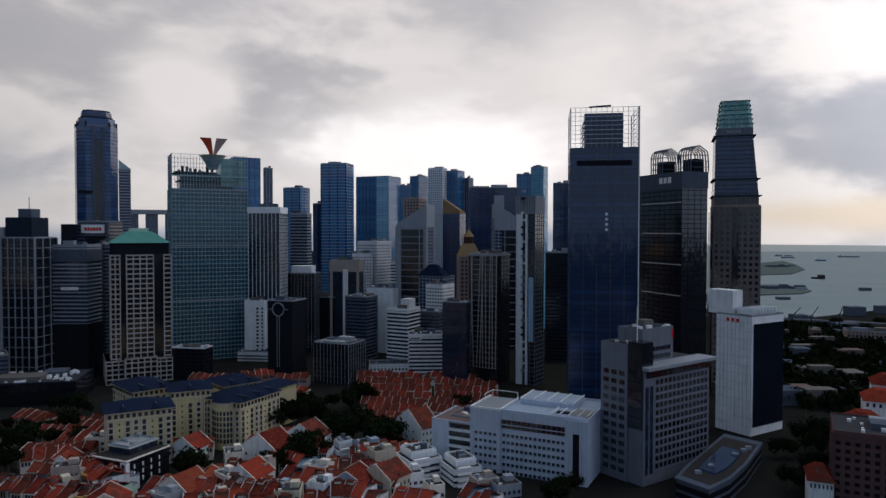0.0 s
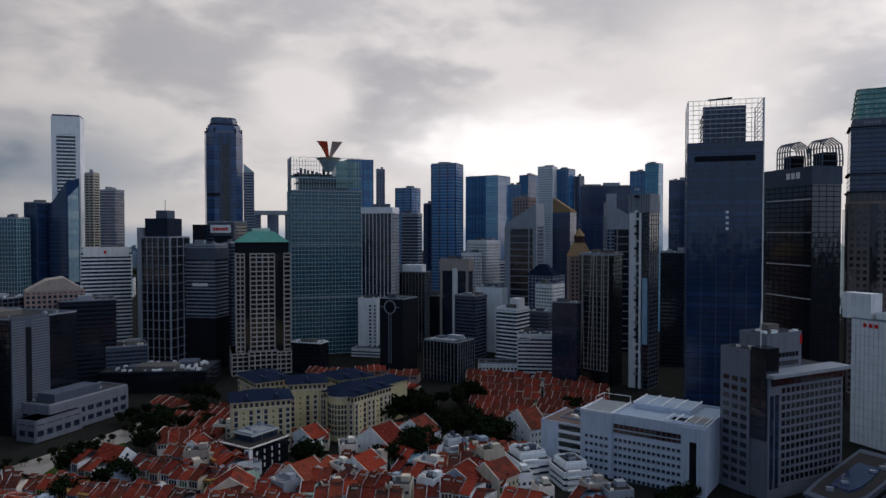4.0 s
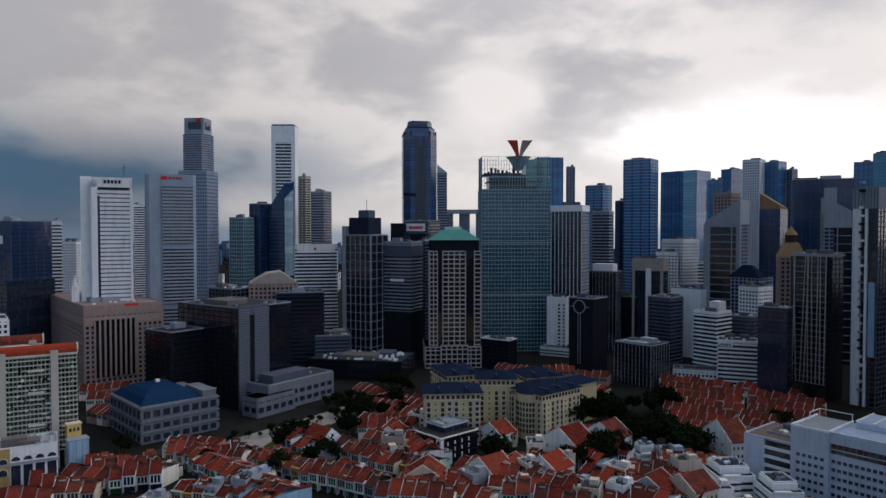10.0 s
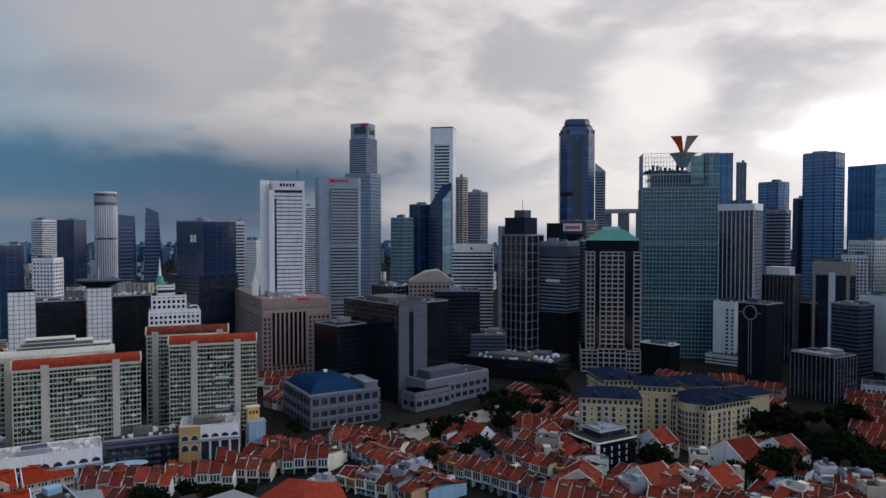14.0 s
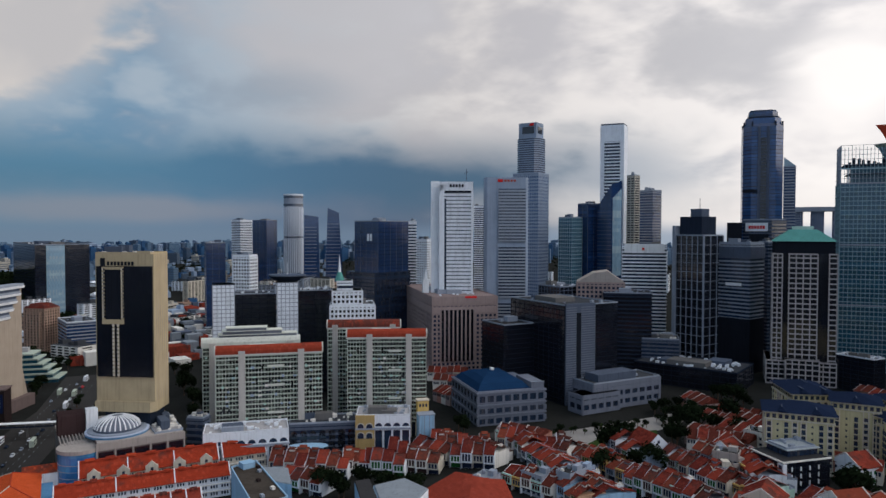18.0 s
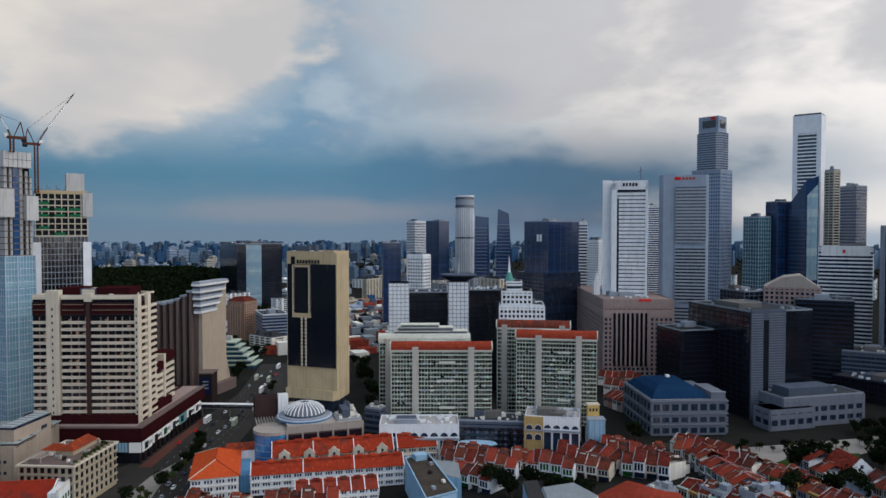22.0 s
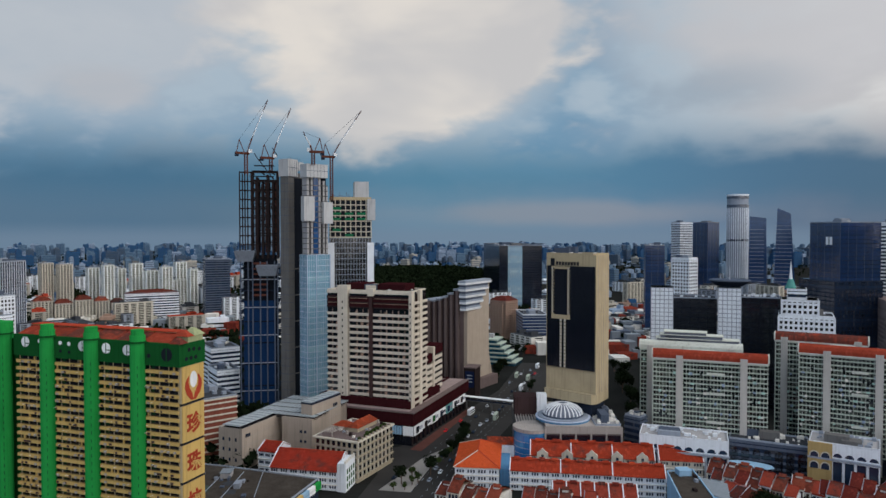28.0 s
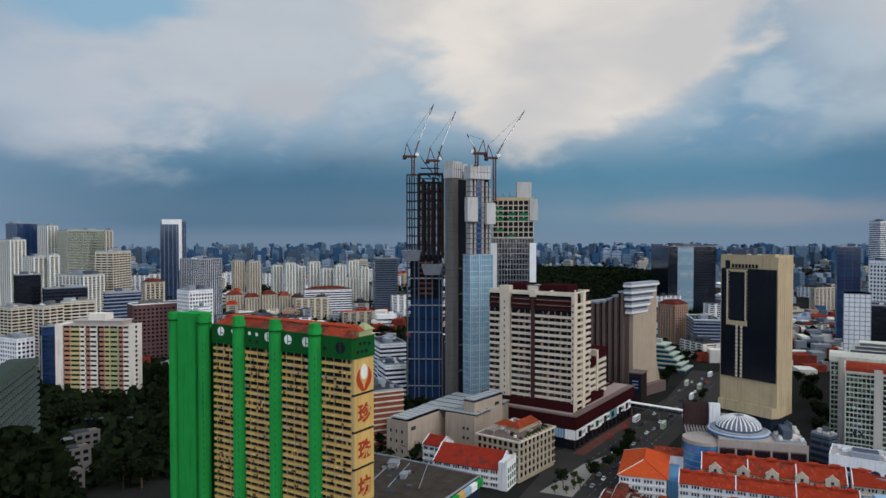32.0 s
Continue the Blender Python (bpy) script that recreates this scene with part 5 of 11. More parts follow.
t = tower("office_tower", "tall white tower with a long dark window slot", -570.7, 772.0, 116.5, 27.6, 31.6, 280.6, "plain_white", roof=False)
w, l, h = 27.6, 31.6, 280.6
slab("window_slot", t, "glass_dark", -0.5, l * 0.16, h * 0.3, 0.5, l * 0.82, h - 22, "tall dark window slot")
for k in range(34):
    z = h - 24 - 4.4 * k
    slab("slot_sill", t, "white", -0.8, l * 0.16, z, 0, l * 0.82, z + 1.6)
slab("top_rail", t, "grey", 1, 1, h, w - 1, l - 1, h + 2)
t = tower("office_tower", "pale beige slab with ribbed side", -547.8, 763.9, 85.6, 9.6, 12.0, 210.9, "band_cream", joined=True)
t = thing("glass_tower", "faceted blue glass tower with a bright folded corner", "building", -522.5, 683.1, 87.4)
w, l, h = 19.8, 22.1, 188.2
vs = [(0, 0, 0), (w, 0, 0), (w, l, 0), (0, l, 0), (0, 0, h + 6), (w, 0, h + 12), (w, l, h - 14), (0, l, h - 20)]
part("shaft", mesh_of("shaft", vs, CUBE, "glass_navy"), t, label="faceted blue glass shaft")
for k in range(36):
    z = 4 + (h - 12) * k / 36
    slab("floor_line", t, "grey", -0.15, -0.15, z * 0.92, w + 0.15, l + 0.15, z * 0.92 + 0.6)
vs = [(w * 0.1, -0.6, h * 0.45), (w * 0.9, -0.6, h * 0.45), (w * 0.9, 0.2, h * 0.45), (w * 0.1, 0.2, h * 0.45), (w * 0.1, -0.6, h - 10), (w * 0.9, -0.6, h + 2), (w * 0.9, 0.2, h + 2), (w * 0.1, 0.2, h - 10)]
part("bright_facet", mesh_of("bright_facet", vs, CUBE, "glass_pale"), t, label="bright folded glass facet")
t = tower("glass_tower", "dark blue stepped glass tower", -550.6, 673.6, 84.3, 20.2, 17.1, 171.8, "curtain_navy")
t = tower("glass_tower", "lower teal stepped glass wing", -558.6, 653.9, 90.5, 18.6, 21.0, 154.8, "grid_teal")
t = tower("office_tower", "pale banded round-cornered tower", -562.8, 826.6, 89.3, 20.1, 24.1, 194.4, "band_blue", joined=True)
t = tower("office_tower", "white office tower with fine horizontal louvres and roof sign", -546.2, 437.8, 51.3, 33.1, 34.0, 185.4, "louvre_white", roof=False)
w, l, h = 33.1, 34.0, 185.4
slab("side_panel", t, "louvre", -9, 8, 0, 0, l, h + 4, "white louvred side panel")
slab("front_frame", t, "white", -0.5, -1, 0, w * 0.14, 0.6, h)
slab("front_frame", t, "white", w * 0.95, -1, 0, w + 0.5, 0.6, h)
slab("dark_slot", t, "glass_dark", w * 0.14, -0.8, 10, w * 0.2, 0.4, h - 14)
slab("top_band", t, "white", -0.5, -1, h - 6, w + 0.5, 2, h + 3)
for i in range(5):
    slab("sign_bar", t, "black", w * (0.3 + i * 0.09), -1.3, h - 2.5, w * (0.36 + i * 0.09), -1.0, h + 0.5)
# black strip added below the top band as its shadow
slab("sign_shadow", t, "black", w * 0.15, -1.2, h - 7.5, w * 0.95, -0.6, h - 6)
beam("mast", t, "grey", (w * 0.82, 12, h), (w * 0.82, 12, h + 17), 0.5)
beam("mast_arm", t, "grey", (w * 0.82 - 2, 12, h + 12), (w * 0.82 + 2, 12, h + 14), 0.5)
t = tower("residential_tower", "slim white tower in the gap", -935.6, 829.0, 48.5, 17.2, 25.0, 182.1, "band_white", joined=True)
t = thing("bank_tower", "tall pale concrete bank tower with three ribbed window panels", "building", -531.8, 485.4, 49.6)
w, l, h = 45.5, 30.0, 194.3
prism("shaft", t, "bank_stone", [(0, 3), (3, 0), (w - 3, 0), (w, 3), (w, l - 3), (w - 3, l), (3, l), (0, l - 3)], 0, h, label="pale concrete shaft")
for z0, z1 in ((h * 0.06, h * 0.33), (h * 0.36, h * 0.63), (h * 0.66, h * 0.94)):
    slab("window_panel", t, "glass_dark", w * 0.32, -1.6, z0, w * 0.93, 0.5, z1)
    n = int((z1 - z0) / 3.2)
    for k in range(n):
        z = z0 + (z1 - z0) * k / n
        slab("panel_rib", t, "pale_grey", w * 0.31, -2.2, z, w * 0.94, -0.4, z + 1.7)
slab("sign_mark", t, "red", w * 0.3, -0.3, h - 5, w * 0.42, 0.1, h - 2, "red sign mark")
for i in range(4):
    slab("sign_bar", t, "red_fascia", w * (0.45 + i * 0.07), -0.3, h - 4.6, w * (0.5 + i * 0.07), 0.1, h - 2.4)
t = tower("office_building", "pale banded office block with round roof emblem", -470.3, 634.8, 36.5, 46.3, 26.0, 122.9, "band_white", rooms=1)
prism("emblem_panel", t, "louvre", [(2, -0.6), (44.3, -0.6), (44.3, 1.5), (2, 1.5)], 114.9, 124.9)
slab("emblem", t, "red", 20.8, -0.9, 117.9, 23.2, -0.6, 120.9)
t = tower("office_building", "dark banded low-rise behind the black block", -424.6, 543.9, 38.0, 45.0, 40.0, 79.2, "band_dark", units=10)
t = tower("office_building", "beige gabled office block with a curved parapet", -450.6, 535.7, 40.1, 45.4, 34.0, 88.7, "grid_stone", roof=False)
vs = [(0, 0, 88.7), (45.4, 0, 88.7), (45.4, 34.0, 88.7), (0, 34.0, 88.7), (15.9, 0, 97.7), (29.5, 0, 99.7), (29.5, 34.0, 99.7), (15.9, 34.0, 97.7)]
part("gable_roof", mesh_of("gable_roof", vs, CUBE, "beige"), t)
t = tower("office_building", "grey stepped low-rise block", -456.7, 517.2, 81.4, 26.0, 32.9, 84.0, "grid_dark", units=9)
# black glass block with a grey ribbed centre
t = thing("office_block", "black glass office block with a grey ribbed front and stone podium", "building", -367.7, 422.4, 79.0)
w, l, h = 55.0, 77.0, 79.7
clad(t, "curtain_black", 0, 0, 0, w, l, h, "l")
slab("grey_front", t, "grey", 0.5, -1.2, 0, w * 0.55, 1, h + 1.5, "grey ribbed front")
for k in range(40):
    slab("front_rib", t, "tile_grey", 0.5, -1.5, 3 + (h - 3) * k / 40, w * 0.2, -1.1, 3.6 + (h - 3) * k / 40)
    slab("front_rib", t, "tile_grey", w * 0.28, -1.5, 3 + (h - 3) * k / 40, w * 0.55, -1.1, 3.6 + (h - 3) * k / 40)
slab("front_slot", t, "black", w * 0.2, -1.6, 6, w * 0.28, -1.0, h - 6)
roof_clutter(t, 0, 0, w, l, h, 77, mat="flat_roof", rooms=2, units=8)
clad(t, "curtain_black", -30, l * 0.55, 0, 0, l, h - 19, "l")
roof_clutter(t, -30, l * 0.55, 0, l, h - 19, 78, mat="dark_roof", rooms=1, units=5)
clad(t, "grid_podium", 8, -26, 0, w + 22, 0, 21, "lr")
clad(t, "grid_podium", -6, -30, 0, 30, -14, 15, "lr")
slab("podium_block", t, "grey", 16, -22, 21, w, -6, 27)
roof_clutter(t, 8, -26, w + 22, 0, 21, 79, rooms=0, units=8)
# stone post office-like block with a slim spire
t = tower("civic_building", "broad pink stone building with dark centre windows and white spire", -519.2, 407.5, 63.9, 63.9, 153.6, 75.4, "grid_stone", rim="pink_stone", units=10)
w, l, h = 63.9, 153.6, 75.4
slab("plain_wall", t, "pink_stone", -0.6, -0.6, h - 15, w + 0.6, l + 0.6, h - 9)
slab("attic", t, "pink_stone", -0.7, -0.7, h - 7, w + 0.7, l + 0.7, h + 0.5, "deep stone cornice")
slab("centre_glass", t, "glass_black", w * 0.12, -0.9, 14, w * 0.64, 0, h - 12, "tall dark window bay")
for i in range(9):
    x = w * (0.12 + 0.52 * i / 8)
    slab("centre_rib", t, "pink_stone", x - 0.8, -1.5, 14, x + 0.8, -0.6, h - 12)
slab("spire_base", t, "louvre", 0, l * 0.3, h, 6, l * 0.3 + 6, h + 14, "white spire base")
prism("spire", t, "louvre", ring(3, l * 0.3 + 3, 2.6, 8), h + 14, h + 24, 0.1)
slab("sign_board", t, "red", w * 0.5, -0.9, h - 1, w * 0.68, -0.6, h + 1)
# low hall with a blue hipped roof
t = thing("exchange_hall", "low grey banded hall under a blue hipped metal roof", "building", -366.4, 328.4, 68.1)
w, l, h, top = 52.7, 58.6, 24.6, 34.0
slab("wall", t, "tile_grey", 0, 0, 0, w, l, h)
for k, (z, d) in enumerate(((1.5, 3.6), (9.0, 3.4), (17.0, 4.4))):
    slab("window_band", t, "glass_dark", 1.5, -0.2, z, w - 1.5, 0.3, z + d)
    slab("window_band", t, "glass_dark", -0.2, 1.5, z, 0.3, l - 1.5, z + d)
    for i in range(9):
        slab("window_pier", t, "tile_grey", w * i / 8 - 0.9, -0.6, z, w * i / 8 + 0.9, 0.2, z + d)
        slab("window_pier", t, "tile_grey", -0.6, l * i / 8 - 0.9, z, 0.2, l * i / 8 + 0.9, z + d)
for z in (6.8, 14.2, h - 1.6):
    slab("ledge", t, "tile_grey", -0.9, -0.9, z, w + 0.9, l + 0.9, z + 1.0)
o = [(1.0, 2.5), (w * 0.80, 2.5), (w * 0.80, l - 2), (1.0, l - 2)]
cx, cy = w * 0.42, l * 0.5
for k, (f0, f1, g0, g1) in enumerate(((1.0, 0.8, 0.0, 0.45), (0.8, 0.55, 0.45, 0.78), (0.55, 0.25, 0.78, 0.95), (0.25, 0.06, 0.95, 1.0))):
    ok = [(cx + (x - cx) * f0, cy + (y - cy) * f0) for x, y in o]
    prism("roof_tier", t, "blue_metal", ok, h + (top - h) * g0, h + (top - h) * g1, f1 / f0, label="blue curved metal roof")
for i in range(11):
    x = 1 + (w * 0.80 - 1) * i / 10
    slab("eaves_gutter", t, "slate_blue", x - 0.2, 1.9, h - 0.4, x + 0.2, 2.6, h + 0.8)
slab("side_block", t, "tile_grey", w * 0.80, 1, h - 0.6, w - 0.6, l * 0.5, h + 4.4)
slab("side_parapet", t, "pale_grey", w * 0.79, 0.6, h + 4.4, w - 0.4, 1.4, h + 5.0)
slab("roof_vent", t, "louvre", cx - 1.2, cy - 1.6, top - 0.5, cx + 1.2, cy + 1.6, top + 1.6)
# long low dark roofed market
t = tower("market_building", "long low dark-clad building with a cluttered flat roof", -300.0, 565.3, 103.0, 53.9, 91.8, 17.7, "curtain_black", rim="dark_grey", rooms=3, units=90)
t = tower("office_building", "small grey stepped block behind the market", -395.3, 565.5, 35.0, 33.8, 30.0, 36.2, "band_grey", units=12)
t = tower("shop_building", "low dark pavilion with a white cluttered roof", -225.2, 652.2, 79.1, 16.1, 33.3, 30.0, "curtain_black", rim="white", units=14)

# ---- riverside and the old quarter, further left ----
t = tower("office_block", "broad dark blue glass office block with a stepped front", -649.3, 432.2, 96.4, 45.5, 42.0, 149.3, "curtain_navy", roof=True)
w, l, h = 45.5, 42.0, 149.3
clad(t, "curtain_dark", -12, -8, 0, w * 0.9, l, h * 0.62, "lr")
for i in range(2):
    slab("sign_bar", t, "louvre", -0.6, l * (0.25 + 0.12 * i), h - 22, -0.2, l * (0.33 + 0.12 * i), h - 14)
t = tower("office_tower", "slim pale tower beside the dark block", -694.7, 506.9, 53.9, 9.8, 30.0, 150.2, "band_white", joined=True)
t = tower("office_building", "white block with dark flank beyond", -870.9, 672.0, 112.3, 21.8, 22.9, 124.2, "grid_white", joined=True)
t = thing("hotel_tower", "tall white cylindrical hotel tower with vertical ribs", "building", -1574.0, 776.7)
w, h = 46.4, 226.4
prism("shaft", t, "pale_grey", ring(0, 20, w / 2, 24), 0, h, label="white cylindrical shaft")
for k in range(30):
    a = 2 * math.pi * k / 30
    slab("rib", t, "white", w / 2 * math.cos(a) - 0.7, 20 + w / 2 * math.sin(a) - 0.7, 0, w / 2 * math.cos(a) + 0.7, 20 + w / 2 * math.sin(a) + 0.7, h - 32)
for z0, z1 in ((h - 10, h - 5), (h - 30, h - 24), (h * 0.52, h * 0.54)):
    prism("dark_band", t, "glass_dark", ring(0, 20, w / 2 + 0.8, 24), z0, z1)
prism("top_ring", t, "white", ring(0, 20, w / 2 + 1, 24), h - 4, h)
t = tower("hotel_tower", "white cylindrical lower hotel tower", -1521.8, 637.7, 112.3, 36.8, 27.3, 160.4, "band_white", joined=True)
t = tower("office_tower", "dark blue twin towers beyond the hotel", -1543.9, 711.5, 115.3, 38.1, 42.3, 161.2, "curtain_navy", joined=True)
t = thing("glass_tower", "dark blue tapering twin tower with sloping crown", "building", -1462.2, 764.4, 62.4)
vs = [(0, 0, 0), (37.9, 0, 0), (37.9, 30.0, 0), (0, 30.0, 0), (2.9, 0, 173), (35.3, 0, 169), (35.3, 30.0, 169), (2.9, 30.0, 173)]
part("shaft", mesh_of("shaft", vs, CUBE, "glass_navy"), t)
tagged(many("floor_line", t, "pale_grey", [(-0.2, -0.4, 8 * k, 31.3, 0.5, 8 * k + 0.8) for k in range(1, 19)]), kind="stuff")
t = thing("glass_tower", "dark blue tapering twin tower with sloping crown", "building", -1438.3, 808.6, 60.7)
vs = [(0, 0, 0), (42.8, 0, 0), (42.8, 30.0, 0), (0, 30.0, 0), (6.6, 0, 190), (32.3, 0, 178), (32.3, 30.0, 178), (6.6, 30.0, 190)]
part("shaft", mesh_of("shaft", vs, CUBE, "glass_navy"), t)
tagged(many("floor_line", t, "pale_grey", [(-0.2, -0.4, 8 * k, 35.3, 0.5, 8 * k + 0.8) for k in range(1, 20)]), kind="stuff")
t = tower("apartment_tower", "white apartment tower with balconies", -734.3, 317.6, 126.6, 17.8, 20.3, 111.0, "grid_white", rim="white")
t = tower("office_tower", "slim white and blue tower with sloping crown", -938.9, 344.3, 74.9, 25.3, 24.0, 121.2, "curtain_navy", joined=True)
# hotel with patterned white towers over dark glass
t = tower("hotel_block", "black glass hotel wing with planted terraces", -555.5, 226.9, 67.8, 33.8, 26.0, 86.2, "curtain_black", rooms=0)
t = tower("hotel_block", "black glass hotel wing behind a white patterned tower", -537.6, 275.4, 62.9, 28.6, 26.0, 87.9, "curtain_black", rooms=0, units=20)
t = tower("hotel_tower", "white patterned hotel tower with hexagon-like tracery", -554.2, 208.2, 69.4, 17.2, 20.0, 95.3, "tracery", roof=False)
t = tower("hotel_tower", "white patterned hotel tower with hexagon-like tracery", -534.2, 255.2, 64.5, 16.9, 20.0, 96.3, "tracery", roof=False)
prism("dish_roof", t, "dark_grey", ring(8.5, 10, 10, 20), 97.3, 101.3, 1.55, label="dark dish-shaped roof")
prism("dish_rim", t, "grey", ring(8.5, 10, 15.8, 20), 101.3, 102.3)
beam("mast", t, "louvre", (8.5, 10, 102.3), (8.5, 10, 112.3), 0.5)
t = tower("hospital_block", "white stepped institutional block with arched windows", -503.6, 287.7, 60.3, 36.8, 30.0, 77.5, "grid_white", rim="white", units=12)
clad(t, "grid_white", 2, 3, 77.5, 26.5, 27.0, 89.5, "lr")
clad(t, "band_white", 6, 6, 89.5, 18.4, 24.0, 97.5, "lr")
prism("small_dome", t, "copper_green", ring(8, 12, 4, 12), 97.5, 104.5, 0.4)
prism("spire", t, "louvre", ring(8, 12, 1.2, 8), 104.5, 118.5, 0.1)
# public housing slabs over a market podium


def housing_slab(label, x, y, rot, w, l, h, shafts, tint):
    """A slab of flats: storey galleries between slim posts, stair shafts, a rounded tiled fascia along the roof."""
    t = thing("apartment_slab", label, "building", x, y, rot, group="housing slabs")
    clad(t, "homes", 0, 0, 10, w, l, h - 5.4, "lr")
    slab("undercroft", t, "dark_grey", 2, 2, 0, w - 2, l - 2, 10)
    for i in range(9):
        slab("undercroft_post", t, "far_homes", w * i / 8 - 0.4, 0.2, 0, w * i / 8 + 0.4, 1.2, 10)
    slab("roof_gutter", t, "far_homes", -0.7, -0.9, h - 5.4, w + 0.7, l + 0.7, h - 4.6)
    o = [(-0.8, h - 4.6), (-0.7, h - 2.4), (0.4, h - 0.6), (2.4, h + 0.4), (5.0, h + 0.4), (5.0, h - 4.6)]
    vs = [(-0.6, a, b) for a, b in o] + [(w + 0.6, a, b) for a, b in o]
    fs = [(0, 1, 2, 3, 4, 5), (11, 10, 9, 8, 7, 6)] + [(k, 6 + k, 6 + (k + 1) % 6, (k + 1) % 6) for k in range(6)]
    part("roof_fascia", mesh_of("roof_fascia", vs, fs, tint), t, label="curved red roof fascia" if tint == "slab_red" else "white roof fascia")
    for x0 in (-1.0, w + 0.2):
        vs = [(x0, a - 0.2, b) for a, b in o] + [(x0 + 0.8, a - 0.2, b + 0.3) for a, b in o]
        part("gable_edge", mesh_of("gable_edge", vs, fs, "far_homes"), t)
    slab("roof", t, "flat_roof", 0, 5, h - 4.6, w, l, h - 4.2)
    slab("tank_house", t, "far_homes", w * 0.3, 6, h - 4.2, w * 0.55, l - 2, h - 0.6)
    for f in shafts:
        slab("stair_shaft", t, "shaft_pale", w * f - 2.0, -1.9, 0, w * f + 2.0, 0.2, h - 2.6, "pale stair shaft")
    for z in (h * 0.36, h * 0.62, h * 0.8):
        slab("balcony_group", t, "far_homes", w * (shafts[0] + 0.24), -1.3, z, w * (shafts[0] + 0.24) + w * 0.16, 0, z + 1.3, "pale solid balcony front")
    # washing and awnings on some of the galleries
    r = random.Random(round(x))
    for tone in ("far_white", "mint", "glass_black", "offwhite"):
        spots = [(r.uniform(1, w - 3), 12.2 + 2.9 * r.randrange(int((h - 22) / 2.9))) for _ in range(26)]
        tagged(many("gallery_clutter", t, tone, [(a, -0.75, b, a + r.uniform(0.8, 2.2), -0.1, b + r.uniform(0.6, 1.6)) for a, b in spots]), kind="stuff")
    return t


M["slab_red"] = tiles("slab_red", (0.26, 0.045, 0.026), (0.36, 0.062, 0.034))
housing_slab("tall cream housing slab with red roof fascia, two stair shafts", -422.6, 160.4, 65.2, 65.1, 16.0, 67.0, (0.24, 0.8), "slab_red")
t = housing_slab("rear white housing slab with stepped roof", -449.7, 162.2, 66.2, 61.5, 14.0, 68.5, (0.1, 0.9), "far_homes")
for a, b, z in ((0.16, 0.98, 2.2), (0.2, 0.82, 4.6), (0.24, 0.66, 6.6)):
    slab("roof_step", t, "tile_grey", 61.5 * a, 3, 64, 61.5 * b, 12, 68.5 + z - 0.8, "grey roof storey")
    slab("step_cornice", t, "far_homes", 61.5 * a - 0.6, 2.4, 68.5 + z - 0.5, 61.5 * b + 0.6, 12.6, 68.5 + z)
housing_slab("tall cream housing slab with red roof, end on", -402.3, 243.0, 54.9, 52.8, 16.0, 72.6, (0.28, 0.78), "slab_red")
housing_slab("rear cream housing slab with red roof fascia", -428.0, 242.7, 56.4, 50.3, 14.0, 76.3, (0.1, 0.9), "slab_red")
# market podium with white arches
t = thing("market_podium", "white market podium with a row of rounded arches", "building", -390.5, 140.4, 66.2, group="arched podiums")
w, l, h = 47.9, 22.0, 23.1
slab("wall", t, "white", 0, 0, 0, w, l, h)
for i in range(8):
    cx, r = w * (i + 0.5) / 8, w / 8 * 0.38
    o = [(cx + r * math.cos(math.pi * j / 10), h - 6.5 + r * math.sin(math.pi * j / 10)) for j in range(11)]
    vs = [(a, -0.15, b) for a, b in o] + [(a, 0.2, b) for a, b in o]
    fs = [tuple(range(11)), tuple(range(21, 10, -1))] + [(j, 11 + j, 12 + j, j + 1) for j in range(10)]
    part("arch", mesh_of("arch", vs, fs, "glass_dark"), t)
    slab("shop_window", t, "glass_dark", cx - r, -0.2, 1, cx + r, 0.2, h - 9)
slab("canopy", t, "pale_grey", -0.5, -1.6, h - 8.2, w + 0.5, 0.1, h - 7.2)
roof_clutter(t, 0, 0, w, l, h, 440, mat="pale_stone", rim="white", rooms=3, units=34)
t = thing("market_podium", "white market podium with a row of rounded arches", "building", -367.1, 227.8, 54.2, group="arched podiums")
w, l, h = 33.6, 22.0, 24.5
slab("wall", t, "white", 0, 0, 0, w, l, h)
for i in range(6):
    cx, r = w * (i + 0.5) / 6, w / 6 * 0.38
    o = [(cx + r * math.cos(math.pi * j / 10), h - 6.5 + r * math.sin(math.pi * j / 10)) for j in range(11)]
    vs = [(a, -0.15, b) for a, b in o] + [(a, 0.2, b) for a, b in o]
    fs = [tuple(range(11)), tuple(range(21, 10, -1))] + [(j, 11 + j, 12 + j, j + 1) for j in range(10)]
    part("arch", mesh_of("arch", vs, fs, "glass_dark"), t)
    slab("shop_window", t, "glass_dark", cx - r, -0.2, 1, cx + r, 0.2, h - 9)
slab("canopy", t, "pale_grey", -0.5, -1.6, h - 8.2, w + 0.5, 0.1, h - 7.2)
roof_clutter(t, 0, 0, w, l, h, 705, mat="pale_stone", rim="white", rooms=3, units=30)
slab("yellow_gate", t, "gate_tan", -0.4, -1.2, 0, w * 0.34, 0, h + 0.6, "yellow gate front with two rows of arches")
for z in (h - 6.4, h - 12.0):
    for cx in (w * 0.085, w * 0.245):
        for rr, y, tone in ((2.5, -1.35, "cream"), (1.9, -1.5, "glass_dark")):
            o = [(cx + rr * math.cos(math.pi * j / 10), z + rr * math.sin(math.pi * j / 10)) for j in range(11)] + [(cx - rr, z - 1.6), (cx + rr, z - 1.6)]
            vs = [(a, y, b) for a, b in o] + [(a, -1.1, b) for a, b in o]
            part("gate_arch", mesh_of("gate_arch", vs, [tuple(range(13)), tuple(range(25, 12, -1))] + [(j, 13 + j, 13 + (j + 1) % 13, (j + 1) % 13) for j in range(13)], tone), t)
t = thing("kiosk_tower", "small yellow stair tower over a pale blue glazed block", "building", -358.2, 270.0, 65.0)
slab("base", t, "light_blue", 0, 0, 0, 10.5, 8, 19.6, "pale blue glazed block")
